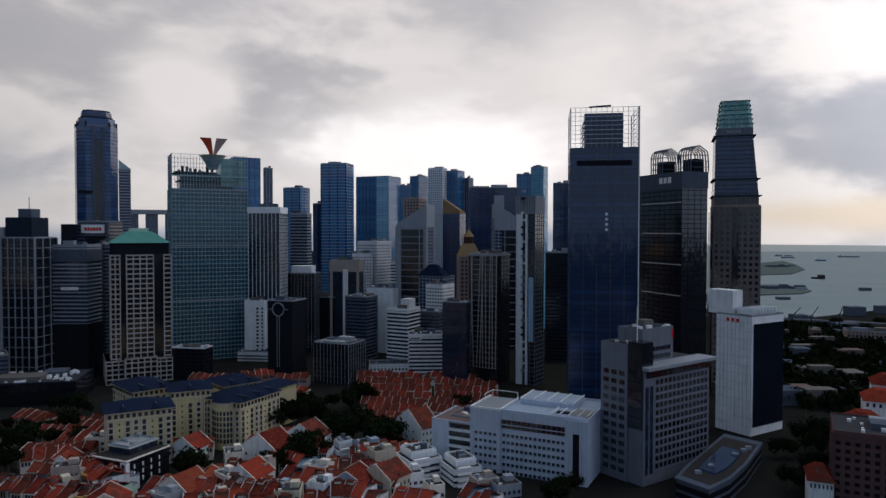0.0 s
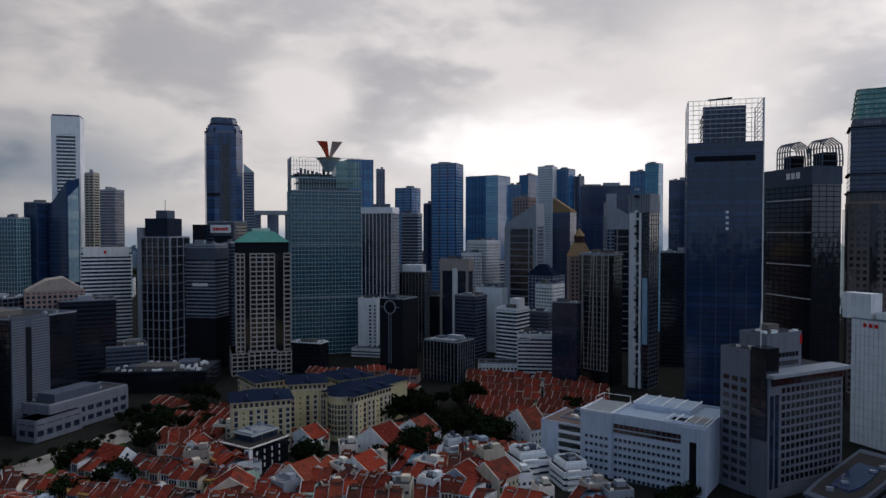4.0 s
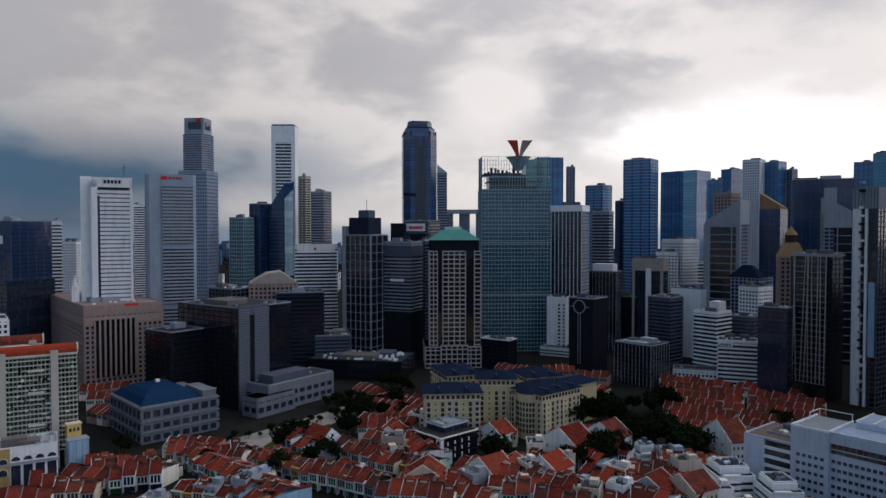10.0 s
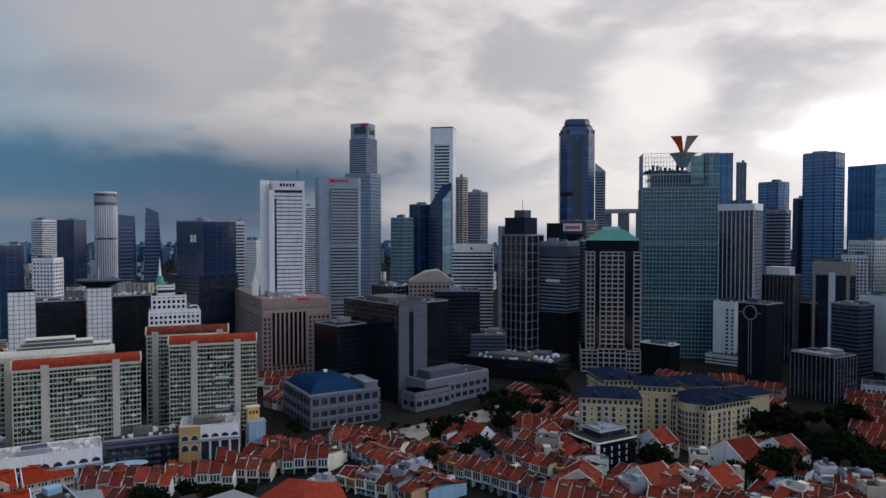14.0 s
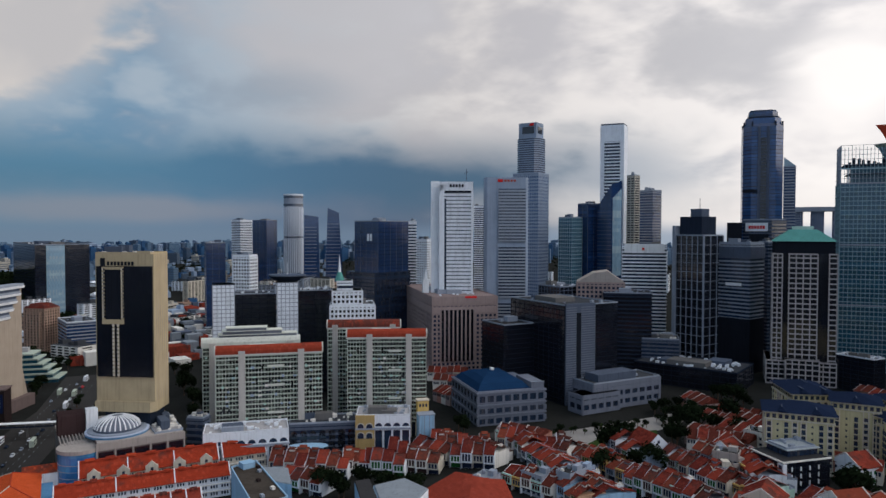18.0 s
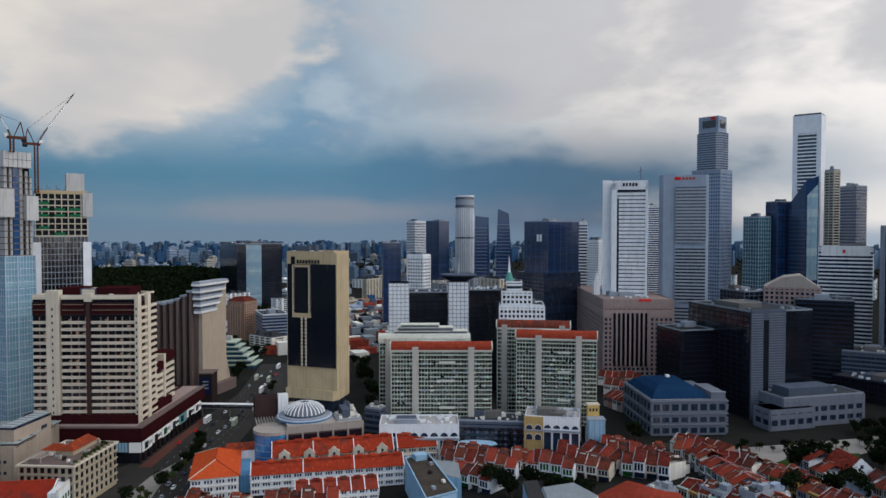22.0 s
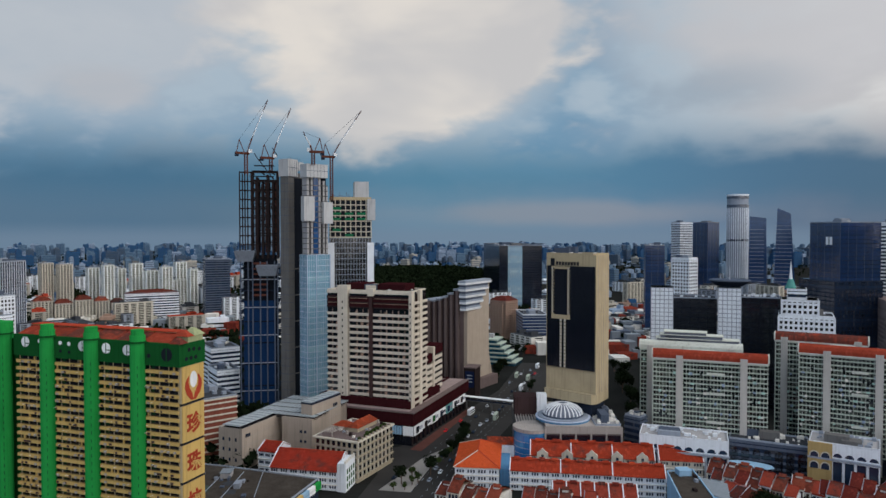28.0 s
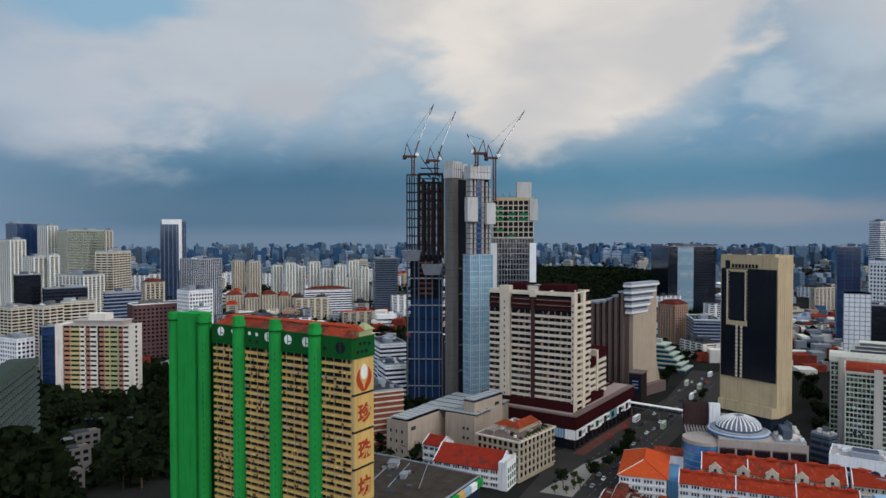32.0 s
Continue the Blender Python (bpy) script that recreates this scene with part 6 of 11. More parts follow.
for i in range(4):
    slab("mullion", t, "pale_grey", 0.2 + 3.3 * i, -0.2, 0, 0.5 + 3.3 * i, 0.1, 19.6)
slab("base_roof", t, "pale_grey", -0.4, -0.4, 19.6, 10.9, 8.4, 20.1)
slab("stair_tower", t, "ochre", 1, 8.6, 0, 8.5, 14, 27.0, "yellow stair tower")
for i in range(3):
    slab("window", t, "glass_dark", 2 + 2.1 * i, 8.45, 23.0, 3.2 + 2.1 * i, 8.7, 25.0)
slab("stair_roof", t, "ivory", 0.6, 8.2, 27.0, 8.9, 14.4, 27.6)
t = tower("podium_building", "low grey link block between the housing slabs", -394.1, 195.6, 59.6, 41.6, 20.0, 18.9, "band_grey", units=22)
for i in range(7):
    cx = 3.0 + 5.9 * i
    o = [(cx + 2.1 * math.cos(math.pi * j / 10), 12.6 + 2.1 * math.sin(math.pi * j / 10)) for j in range(11)] + [(cx - 2.1, 3), (cx + 2.1, 3)]
    vs = [(a, -0.5, b) for a, b in o] + [(a, 0.1, b) for a, b in o]
    part("arch", mesh_of("arch", vs, [tuple(range(13)), tuple(range(25, 12, -1))] + [(j, 13 + j, 13 + (j + 1) % 13, (j + 1) % 13) for j in range(13)], "glass_black"), t)
prism("canopy", t, "light_blue", ring(12, -9, 12.5, 28, 5.5), 7.6, 8.3, 0.94, label="oval pale blue canopy")
for i in range(6):
    a = math.pi * i / 3
    prism("canopy_post", t, "pale_grey", ring(12 + 9 * math.cos(a), -9 + 3.6 * math.sin(a), 0.25, 8), 0, 7.6)
t = tower("podium_building", "low grey service block beside the podium", -414.0, 148.9, 130.2, 8.2, 10.1, 26.5, "band_grey", units=8)
# corner tower with black glass and tan stone
t = thing("office_tower", "tan stone office tower with black glass front, white dot columns", "building", -414.5, 121.6, 135.6)
w, l, h, low, foot = 20.3, 35.3, 126.3, 54.6, 41.0
prism("shaft", t, "tan", [(0, 0), (w, 2), (w, l), (0, l)], foot, h, label="tan stone shaft")
slab("front_glass", t, "glass_black", -0.9, 0.6, low + 0.6, 0.5, l - 1.0, h - 7.0, "black glass front")
for y0, y1 in ((0.500, 0.545), (0.825, 0.870)):
    slab("tan_frame", t, "tan", -1.3, l * y0, 88.5, -0.7, l * y1, h - 8)
    for k in range(14):
        slab("white_dot", t, "black", -1.5, l * (y0 - 0.006), 89.5 + 2.1 * k, -0.8, l * (y0 + 0.018), 90.7 + 2.1 * k)
        slab("white_dot", t, "ivory", -1.6, l * y0 + 0.55, 89.5 + 2.1 * k, -0.8, l * y1 - 0.2, 90.7 + 2.1 * k)
slab("tan_frame", t, "tan", -1.4, l * 0.500, h - 9.0, -0.7, l * 0.870, h - 7.4)
slab("tan_frame", t, "tan", -1.4, l * 0.500, 85.8, -0.7, l * 0.870, 88.5, "tan bracket under the framed slot")
slab("centre_recess", t, "black", -1.1, l * 0.56, 88.5, -0.8, l * 0.81, h - 9)
for y0 in (0.590, 0.672):
    slab("tan_frame", t, "tan", -1.3, l * y0, low, -0.7, l * (y0 + 0.012), 86)
    for k in range(14):
        slab("tan_stud", t, "ivory", -1.5, l * y0 - 0.2, low + 1.2 + 2.2 * k, -0.8, l * (y0 + 0.026), low + 2.5 + 2.2 * k)
for k in range(6):
    slab("stone_joint", t, "beige", w * (0.15 + k * 0.14), -0.1 + 2 * (0.15 + k * 0.14), foot, w * (0.16 + k * 0.14), 0.3 + 2 * (0.15 + k * 0.14), h)
roof_clutter(t, 0, 2, w, l, h, 31, rim="tan", rooms=2, units=5)
prism("foot", t, "tan", [(-2, 2), (2, 0), (w, 2), (w, l), (-2, l)], foot - 6, foot, 1.0)
slab("leg_block", t, "dark_grey", 2, 4, 0, w - 2, l - 4, foot - 5)
slab("sign_mark", t, "black", -0.4, l - 6.0, h - 7, -0.05, l - 3.2, h - 2.4, "black sign initial")
for i in range(8):
    slab("sign_bar", t, "black", -0.4, l - 8.6 - i * 2.1, h - 6.6, -0.05, l - 7.3 - i * 2.1, h - 4.4)
# shopping podium with a glazed dome
t = thing("shopping_podium", "grey shopping podium with blue glass corner and white dome", "building", -402.5, 87.9, 83.7)
w, l, h, cx, cy = 44.7, 60.0, 25.8, 12.6, 18.7
slab("wall", t, "fin_brown", 0, 0, 0, w, l, h)
slab("head_band", t, "beige", -0.5, -0.8, h - 4, w + 0.5, 0.4, h)
for i in range(6):
    slab("front_pier", t, "beige", w * i / 5 - 0.4, -1.0, 0, w * i / 5 + 0.4, 0.2, h)
for i in range(5):
    slab("shop_window", t, "glass_black", w * i / 5 + 0.8, -0.4, 1, w * (i + 1) / 5 - 0.8, 0.2, h - 5)
prism("corner_drum", t, "glass_blue", ring(-7, 9, 11, 24), 0, h - 4, label="round blue glass corner")
prism("drum_rim", t, "beige", ring(-7, 9, 11.6, 24), h - 4, h - 2)
for i in range(5):
    prism("drum_band", t, "pale_grey", ring(-7, 9, 11.2, 24), 3.5 * i + 2, 3.5 * i + 2.3)
slab("side_wing", t, "concrete", -16, 14, 0, 0, l, h - 3)
for i in range(9):
    slab("wing_beam", t, "beige", -16 + 1.7 * i, 13, h - 3, -15.4 + 1.7 * i, l, h - 1.8)
slab("roof", t, "beige", 0.4, 0.4, h, w - 0.4, l - 0.4, h + 0.15)
prism("terrace_deck", t, "yard_blue", ring(cx, cy, 16.5, 32), h, h + 1.6, label="round terrace deck")
prism("terrace_rail", t, "blue_white", ring(cx, cy, 16.8, 32), h + 1.2, h + 1.7)
prism("terrace_floor", t, "pale_grey", ring(cx, cy, 15.4, 32), h + 1.7, h + 2.4)
prism("dome_drum", t, "grey", ring(cx, cy, 12.4, 32), h + 2.4, h + 3.4)
r0, hh, base = 12.0, 6.2, h + 3.4
for k in range(5):
    a, b = k / 5, (k + 1) / 5
    ra, rb = r0 * math.cos(a * math.pi / 2 * 0.85), r0 * math.cos(b * math.pi / 2 * 0.85)
    za, zb = base + hh * math.sin(a * math.pi / 2 * 0.85), base + hh * math.sin(b * math.pi / 2 * 0.85)
    prism("dome_shell", t, "tile_grey", ring(cx, cy, ra, 32), za, zb, rb / ra)
for i in range(28):
    a = 2 * math.pi * i / 28
    pts = [(cx + r0 * 1.01 * math.cos(f) * math.cos(a), cy + r0 * 1.01 * math.cos(f) * math.sin(a), base + 0.1 + hh * 1.02 * math.sin(f)) for f in (0, 0.35, 0.7, 1.05, 1.33)]
    for j, (p, q) in enumerate(zip(pts, pts[1:])):
        beam("dome_rib", t, "louvre", p, q, 0.7 - 0.09 * j)
roof_clutter(t, w * 0.66, 2, w, 44, h + 0.15, 41, mat="pale_stone", rooms=3, units=36)
slab("lift_house", t, "louvre", -2, 30, h, 4, 36, h + 12, "white lift house")
slab("brown_block", t, "brown", -16, 34, h - 3, -2, 48, h + 9)
# brown and cream apartment block on a maroon podium
t = thing("apartment_block", "cream banded apartment block with maroon top storeys and lower wing", "building", -464.3, 10.2, 156.7)
w, l, h, z0 = 27.4, 63.3, 99.8, 24.0
n = 17
step = (h - 4 - z0) / n
for y0, y1, x0 in ((0.0, 0.44, 0), (0.49, 0.725, 0), (0.865, 1.0, 0.5)):
    slab("bay_core", t, "glass_black", x0, l * y0, 14, w, l * y1, h - 1)
    r = random.Random(round(100 * y0))
    posts, fills, rails = [], [], []
    for k in range(n - 2):
        z = z0 + step * k
        slab("balcony_band", t, "ivory", x0 - 0.8, l * y0, z, w * 0.5, l * y1, z + 1.75)
        rails.append((x0 - 0.85, l * y0, z + 0.8, x0 - 0.7, l * y1, z + 0.95))
        for i in range(max(2, round(l * (y1 - y0) / 4.4))):
            y = l * y0 + 4.4 * i
            if y < l * y1 - 0.5:
                posts.append((x0 - 0.4, y, z + 1.75, x0 + 0.1, y + (0.25 if i % 2 else 0.5), z + step))
                if r.random() < 0.32:
                    fills.append((x0 - 0.5, y + 0.3, z + 1.75, x0 - 0.1, y + 1.7, z + r.uniform(2.6, 3.9)))
    tagged(many("window_post", t, "far_peach", posts), kind="stuff")
    tagged(many("drawn_blind", t, "far_peach", fills), kind="stuff")
    tagged(many("band_groove", t, "beige", rails), kind="stuff")
    slab("maroon_top", t, "maroon", x0 - 0.7, l * y0, h - 11.5, w * 0.5, l * y1, h - 3.4, "maroon top storeys")
    for k in range(3):
        slab("top_rail", t, "steel_dark", x0 - 1.0, l * y0, h - 11.4 + 3.4 * k, x0, l * y1, h - 10.5 + 3.4 * k)
    for k in range(2):
        slab("top_line", t, "far_peach", x0 - 1.05, l * y0 + 1, h - 8.3 + 3.4 * k, x0 - 0.6, l * y1 - 1, h - 8.0 + 3.4 * k)
    slab("roof_beam", t, "ivory", x0 - 1.0, l * y0, h - 1.6, x0 + 2, l * y1, h, "cream roof beam")
for f0, f1, z in ((-0.02, 0.015, h + 1), (0.735, 0.855, h + 4)):
    slab("stair_shaft", t, "ivory", -2.2, l * f0, 10, 3, l * f1, z, "cream stair shaft")
    for k in range(n):
        slab("stair_window", t, "black", -2.35, l * (f0 + f1) / 2 - 0.4, z0 + step * k, -2.1, l * (f0 + f1) / 2 + 0.4, z0 + 1.6 + step * k)
slab("recess_shaft", t, "steel_dark", 0.5, l * 0.44, 8, 3, l * 0.49, h - 3, "dark brown recess")
slab("recess_rib", t, "brown", -1.6, l * 0.448, 22, 1, l * 0.482, h - 4)
slab("recess_head", t, "ivory", -1.6, l * 0.43, h - 3, 3, l * 0.50, h + 2)
for k in range(n):
    z = z0 + step * k
    slab("end_balcony", t, "ivory", 2, -1.6, z, w * 0.42, 0.5, z + 1.7)
    slab("end_balcony", t, "ivory", w * 0.58, -1.6, z, w * 0.98, 0.5, z + 1.7)
slab("end_pier", t, "ivory", w * 0.42, -2.0, 10, w * 0.58, 1, h + 1)
slab("end_core", t, "steel_dark", 1, 0, 14, w, 2, h - 1)
roof_clutter(t, 0, 0, w, l, h, 55, rim="ivory", rooms=1, units=14)
slab("roof_house", t, "maroon", w * 0.15, l * 0.1, h, w * 0.8, l * 0.42, h + 5.0, "maroon roof house")
slab("roof_house", t, "ivory", w * 0.15, l * 0.44, h, w * 0.7, l * 0.56, h + 4.0)
slab("roof_house", t, "maroon", w * 0.15, l * 0.58, h, w * 0.8, l * 0.79, h + 5.0)
for x0, x1, f in ((w, w + 17, 51.0), (w + 17, w + 38, 55.4)):
    slab("wing_core", t, "glass_black", x0, 2, 12, x1, 21, f)
    m = round((f - z0) / step)
    for k in range(m):
        z = z0 + (f - z0) * k / m
        slab("wing_band", t, "ivory", x0 + 0.4, 1.0, z, x1, 21, z + 2.2)
    slab("wing_pier", t, "ivory", x0 - 0.3, 0.2, 10, x0 + 2.4, 21, f + 1, "cream wing pier")
    slab("wing_top", t, "maroon", x0 + 2.4, 0.8, f - 5, x1, 21, f + 1, "maroon wing top")
t = thing("shopping_podium", "long maroon shopping podium with white shopfront band", "building", -451.8, 11.3, 155.1)
w, l, h = 111.5, 78.0, 22.0
slab("shop_floor", t, "glass_black", 0.8, 1.6, 0, w - 1, l, 13.2, "dark arcade of shopfronts")
for i in range(16):
    slab("arcade_post", t, "steel_dark", w * i / 15 - 0.4, 0.2, 0, w * i / 15 + 0.4, 1.2, 6.6)
slab("maroon_fascia", t, "maroon", 0, 0, 13.2, w, l, h - 0.6, "maroon fascia")
slab("fascia_edge", t, "fin_brown", -0.4, -0.4, h - 0.6, w + 0.3, l, h)
slab("roof", t, "fin_brown", 0.3, 0.3, h, w - 0.3, l - 0.3, h + 0.12)
slab("roof_strip", t, "pink_stone", 30, 4, h + 0.12, w - 3, 15, h + 0.3, "pale worn roof deck")
slab("roof_strip", t, "pink_stone", 2, 4, h + 0.12, 6.5, l - 4, h + 0.3)
slab("upper_deck", t, "maroon", 7, 5.5, h, 62, l - 3, h + 5.4, "maroon upper podium")
for i in range(7):
    x0, x1 = 1 + i * 14.6, 14.2 + i * 14.6
    slab("shop_band", t, "louvre" if i != 4 else "glass_mint", x0, -0.6, 6.8 + (0.9 if i % 2 else 0), x1, 0.2, 12.8, "white shopfront panel")
    slab("shop_sign", t, ("black", "steel_dark", "dark_green", "dark_grey", "navy_sign", "black", "steel_dark")[i], x0 + 2.2, -0.85, 7.9, x0 + 6.6, -0.5, 12.0)
    for k in range(3):
        slab("sign_bar", t, ("pale_grey", "dark_grey")[i % 2], x0 + 7.4 + 1.9 * k, -0.8, 9.2, x0 + 8.5 + 1.9 * k, -0.5, 11.2)
slab("corner_screen", t, "light_blue", -0.7, 8, 7.2, 0.2, 17, 12.6, "pale blue shop screen")
slab("corner_band", t, "louvre", -0.5, 0.2, 6.8, 0.2, 7.4, 12.8)
slab("corner_band", t, "pale_grey", -0.5, 17.6, 7.0, 0.2, 30, 12.4)
for i in range(6):
    slab("band_frame", t, "dark_grey", -0.9, 8 + 1.8 * i, 7.0, -0.6, 8.2 + 1.8 * i, 12.8)
roof_clutter(t, 66, 16, w - 3, l - 6, h + 0.12, 56, mat="fin_brown", rim="maroon", rooms=2, units=16)
t = thing("sign_block", "dark block with a tall sign at the end of the podium", "building", -575.0, 66.0, 155.1)
slab("wall", t, "steel_dark", 0, 0, 0, 14, 10, 26.0)
slab("sign_board", t, "navy_sign", -0.5, 1.0, 10, 0.1, 8.6, 23.5, "dark blue sign board")
for k in range(3):
    slab("sign_bar", t, "pale_grey", -0.7, 2.4, 19.6 - 2.6 * k, -0.4, 7.0, 20.6 - 2.6 * k)
slab("parapet", t, "fin_brown", -0.6, -0.6, 26, 14.6, 10.6, 27)
# fin-walled hotel with stepped tan end
t = thing("hotel_building", "tan hotel with dark saw-tooth fins and stepped end wall", "building", -605.2, 62.0, 142.2)
w, l, h, top, low = 38.6, 43.6, 72.6, 95.4, 77.8
vs = [(1.0, 0, 0), (w, 0, 0), (w, 3.5, 0), (1.0, 3.5, 0), (1.0, 0, h), (w, 0, top + 2), (w, 3.5, top + 2), (1.0, 3.5, h)]
part("end_wall", mesh_of("end_wall", vs, CUBE, "tan_stone"), t, label="tan end wall with raking head")
slab("end_return", t, "fin_brown", 0.2, 3.5, 0, w, 7, h - 2)
for k in range(5):
    f = k / 4
    z = h + (top - h) * f
    x0, x1, out = -2.6 - 3.4 * f, w * (0.57 + 0.42 * f), -0.8 - 1.6 * f
    vs = [(x0, out, z - 1.3), (x1, out, z - 1.3), (x1, 5.5, z - 1.3), (x0, 5.5, z - 1.3), (x0, out - 0.5, z + 0.5), (x1 + 0.6, out - 0.5, z + 0.5), (x1 + 0.6, 5.5, z + 0.5), (x0, 5.5, z + 0.5)]
    part("end_step", mesh_of("end_step", vs, CUBE, "louvre"), t, label="white stepped cornice")
    slab("step_slope", t, "pale_grey", x0 + 0.4, out + 0.3, z + 0.5, x1 + 0.4, 5.4, z + 2.3)
    if k < 4:
        slab("step_body", t, "grey", x0 + 1.0, out + 0.6, z + 2.3, x1, 5.2, z + (top - h) / 4 - 1.3)
n = 6
for i in range(n):
    y0, y1 = 7 + (l - 7) * i / n, 7 + (l - 7) * (i + 1) / n
    z = low + (top - low) * (0.62, 0.40, 0.22, 0.08, 0.0, 0.03)[i]
    slab("fin_bay", t, "steel_dark", 1.5, y0, 0, w, y1, z - 1.5)
    slab("fin_wall", t, "fin_brown", -3.4, y0 + 0.2, 0, 2, y0 + (y1 - y0) * 0.42, z, "grey-brown fin")
    slab("fin_face", t, "black", -1.4, y0 + (y1 - y0) * 0.42, 0, 2, y0 + (y1 - y0) * 0.72, z - 0.4)
    slab("fin_rib", t, "brown", -0.6, y0 + (y1 - y0) * 0.72, 0, 2, y1, z - 0.8)
    slab("fin_cap", t, "pale_grey", -3.7, y0, z, w * 0.8, y0 + (y1 - y0) * 0.8, z + 1.6)
prism("flared_foot", t, "tan_stone", [(w - 2, 0), (w + 9, 0), (w + 9, 2.5), (w - 2, 2.5)], 0, 34, 0.2, (w - 2, 1.2), "flared tan foot of the end wall")
slab("foot_block", t, "fin_brown", -6, -5, 0, w + 8, l, 9)
t = tower("office_block", "dark glass office block with a pale central face", -1201.5, 180.2, 89.5, 75.2, 233.8, 115.9, "office_black", joined=True)
for i in range(6):
    slab("pale_face", t, "glass_pale", 15 + 4.2 * i, -1.0 - 0.9 * math.sin(math.pi * (i + 0.5) / 6), 4, 19.2 + 4.2 * i, 1, 115.0, "pale reflective glass face")
t = tower("apartment_block", "peach apartment block with a red tiled roof", -888.7, 141.9, 130.9, 23.1, 26.1, 50.7, "peach_flats", roof=False)
clad(t, "peach_flats", -3, 4, 0, 8, 20, 47, "lr")
prism("hipped_roof", t, "terracotta", [(-1, -1), (24.1, -1), (24.1, 27.1), (-1, 27.1)], 50.7, 55.7, 0.5)
t = tower("shopping_centre", "white low building with a blue glass front", -845.7, 156.2, 89.5, 30.8, 51.0, 37.7, "band_blue", rim="white")
t = thing("terraced_mall", "pale green stepped mall terraces beside the hotel", "building", -733.8, 98.0, 65.0)
for k in range(6):
    x1, z = 9 + 4.4 * k, 26 - 4.4 * k
    slab("terrace", t, "glass_teal", -6, 1.4 - 1.2 * k, z - 4.4, x1, 24, z - 1.5, "dark glazed terrace front")
    slab("terrace_edge", t, "pale_mint", -6.4, 0.4 - 1.2 * k, z - 1.5, x1 + 0.6, 24.4, z - 0.2, "pale green terrace edge")
slab("lift_tower", t, "pale_stone", -4, 12, 0, 2, 18, 30)
# tower block under construction
t = thing("construction_tower", "unfinished court tower, bare steel frame over blue-netted floors", "building", -532.6, -89.3, -174.5)
w, l, h, deck = 30.0, 27.8, 186.0, 124.4
COLS = (0.0, 0.12, 0.26, 0.40, 0.54, 0.68, 0.86, 1.0)
for i, f in enumerate(COLS):
    for j in ((0, 1) if i < 6 else (0, 2)):
        slab("column", t, "steel_dark", 3 + j * 9, l * f - (0.8 if i < 6 else 0.4), deck - 4, 4.4 + j * 9, l * f + (0.8 if i < 6 else 0.4), h - (0, 6, 2, 9, 4, 0, 0, 0)[i])
for k in range(9):
    z = deck + 6 + (h - deck - 7) * k / 8
    slab("steel_beam", t, "steel_dark", 3, 0, z, 4, l, z + 1.0)
    slab("steel_beam", t, "steel_dark", 12, 0, z + 1.6, 13, l * 0.7, z + 2.6)
    for f in COLS[1:6:2]:
        slab("cross_beam", t, "steel_dark", 3, l * f - 0.4, z, 24, l * f + 0.4, z + 0.8)
for i in range(7):
    slab("inner_post", t, ("rust", "steel_dark", "steel_dark")[i % 3], 16, l * (0.04 + 0.09 * i), deck, 17, l * (0.04 + 0.09 * i) + 1.6, h - 5 - i % 3)
for k in range(16):
    beam("brace", t, "steel_dark", (5, l * (0.12 * (k % 5)), deck + 8 + 4.4 * k), (5, l * (0.12 * (k % 5) + 0.13), deck + 14 + 4.4 * k), 0.6)
    slab("inner_floor", t, "steel_dark", 6, l * 0.1, deck + 5 + 4.1 * k, 12, l * (0.45 + 0.06 * (k * 5 % 6)), deck + 5.4 + 4.1 * k)
for k in range(14):
    z = 4 + (deck - 8) * k / 14
    slab("floor_slab", t, "dark_grey", 3, -1, z, 30, l + 1, z + 0.7)
# black box stands for the shade deep inside the netted floors
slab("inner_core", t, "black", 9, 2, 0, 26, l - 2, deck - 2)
for k in range(5):
    z = 8 + (deck * 0.72 - 8) * k / 5
    for a, b in ((0.06, 0.26), (0.30, 0.64), (0.68, 0.90)):
        slab("safety_net", t, "safety_blue", 1.6, l * a, z, 1.9, l * b, z + deck * 0.72 / 5 - 2.6, "blue safety netting")
for k in range(7):
    slab("rust_floor", t, "rust", 1.4, l * 0.26, deck * 0.74 + k * 4.0, 3, l * 0.66, deck * 0.74 + k * 4.0 + 1.4)
for f in (0.0, 0.08, 0.28, 0.46, 0.66, 0.78, 0.98):
    slab("hoist_rail", t, "grey", 0.6, l * f - 0.45, 0, 1.2, l * f + 0.45, deck - 6, "pale hoist rail")
for k in range(5):
    slab("tie_rail", t, "pale_grey", 0.8, 0, 20 + (deck - 40) * k / 4, 1.1, l, 20.6 + (deck - 40) * k / 4)
for f0, f1, z in ((0.58, 1.12, deck - 2), (-0.02, 0.56, deck - 13)):
    vs = [(-2, l * f0 + 2, z - 4), (28, l * f0 + 2, z - 4), (28, l * f1 - 2, z - 4), (-2, l * f1 - 2, z - 4), (-7, l * f0, z + 4), (28, l * f0, z + 4), (28, l * f1, z + 4), (-7, l * f1, z + 4)]
    part("catch_deck", mesh_of("catch_deck", vs, CUBE, "pale_grey"), t, label="grey catch platform")
t = thing("construction_core", "tall raw concrete lift core with white formwork head", "building", -528.9, -80.4, 148.6)
w, l, h = 16.5, 7.7, 195.4
slab("core_wall", t, "concrete", 0, 0, 0, w, l, h - 10, "raw concrete core")
slab("formwork", t, "form_white", -0.8, -0.8, h - 13, w * 0.62, l + 0.8, h, "white formwork screen")
slab("formwork", t, "form_white", w * 0.62, -0.8, h - 8, w + 0.8, l + 0.8, h - 1.5, "white formwork wing")
for i in range(5):
    slab("panel_joint", t, "grey", w * 0.15 * i + 1, -0.95, h - 13 if i < 4 else h - 8, w * 0.15 * i + 1.2, -0.75, h - 1.5)
slab("panel_joint", t, "grey", -0.8, -0.95, h - 6.4, w * 0.62, -0.75, h - 6.1)
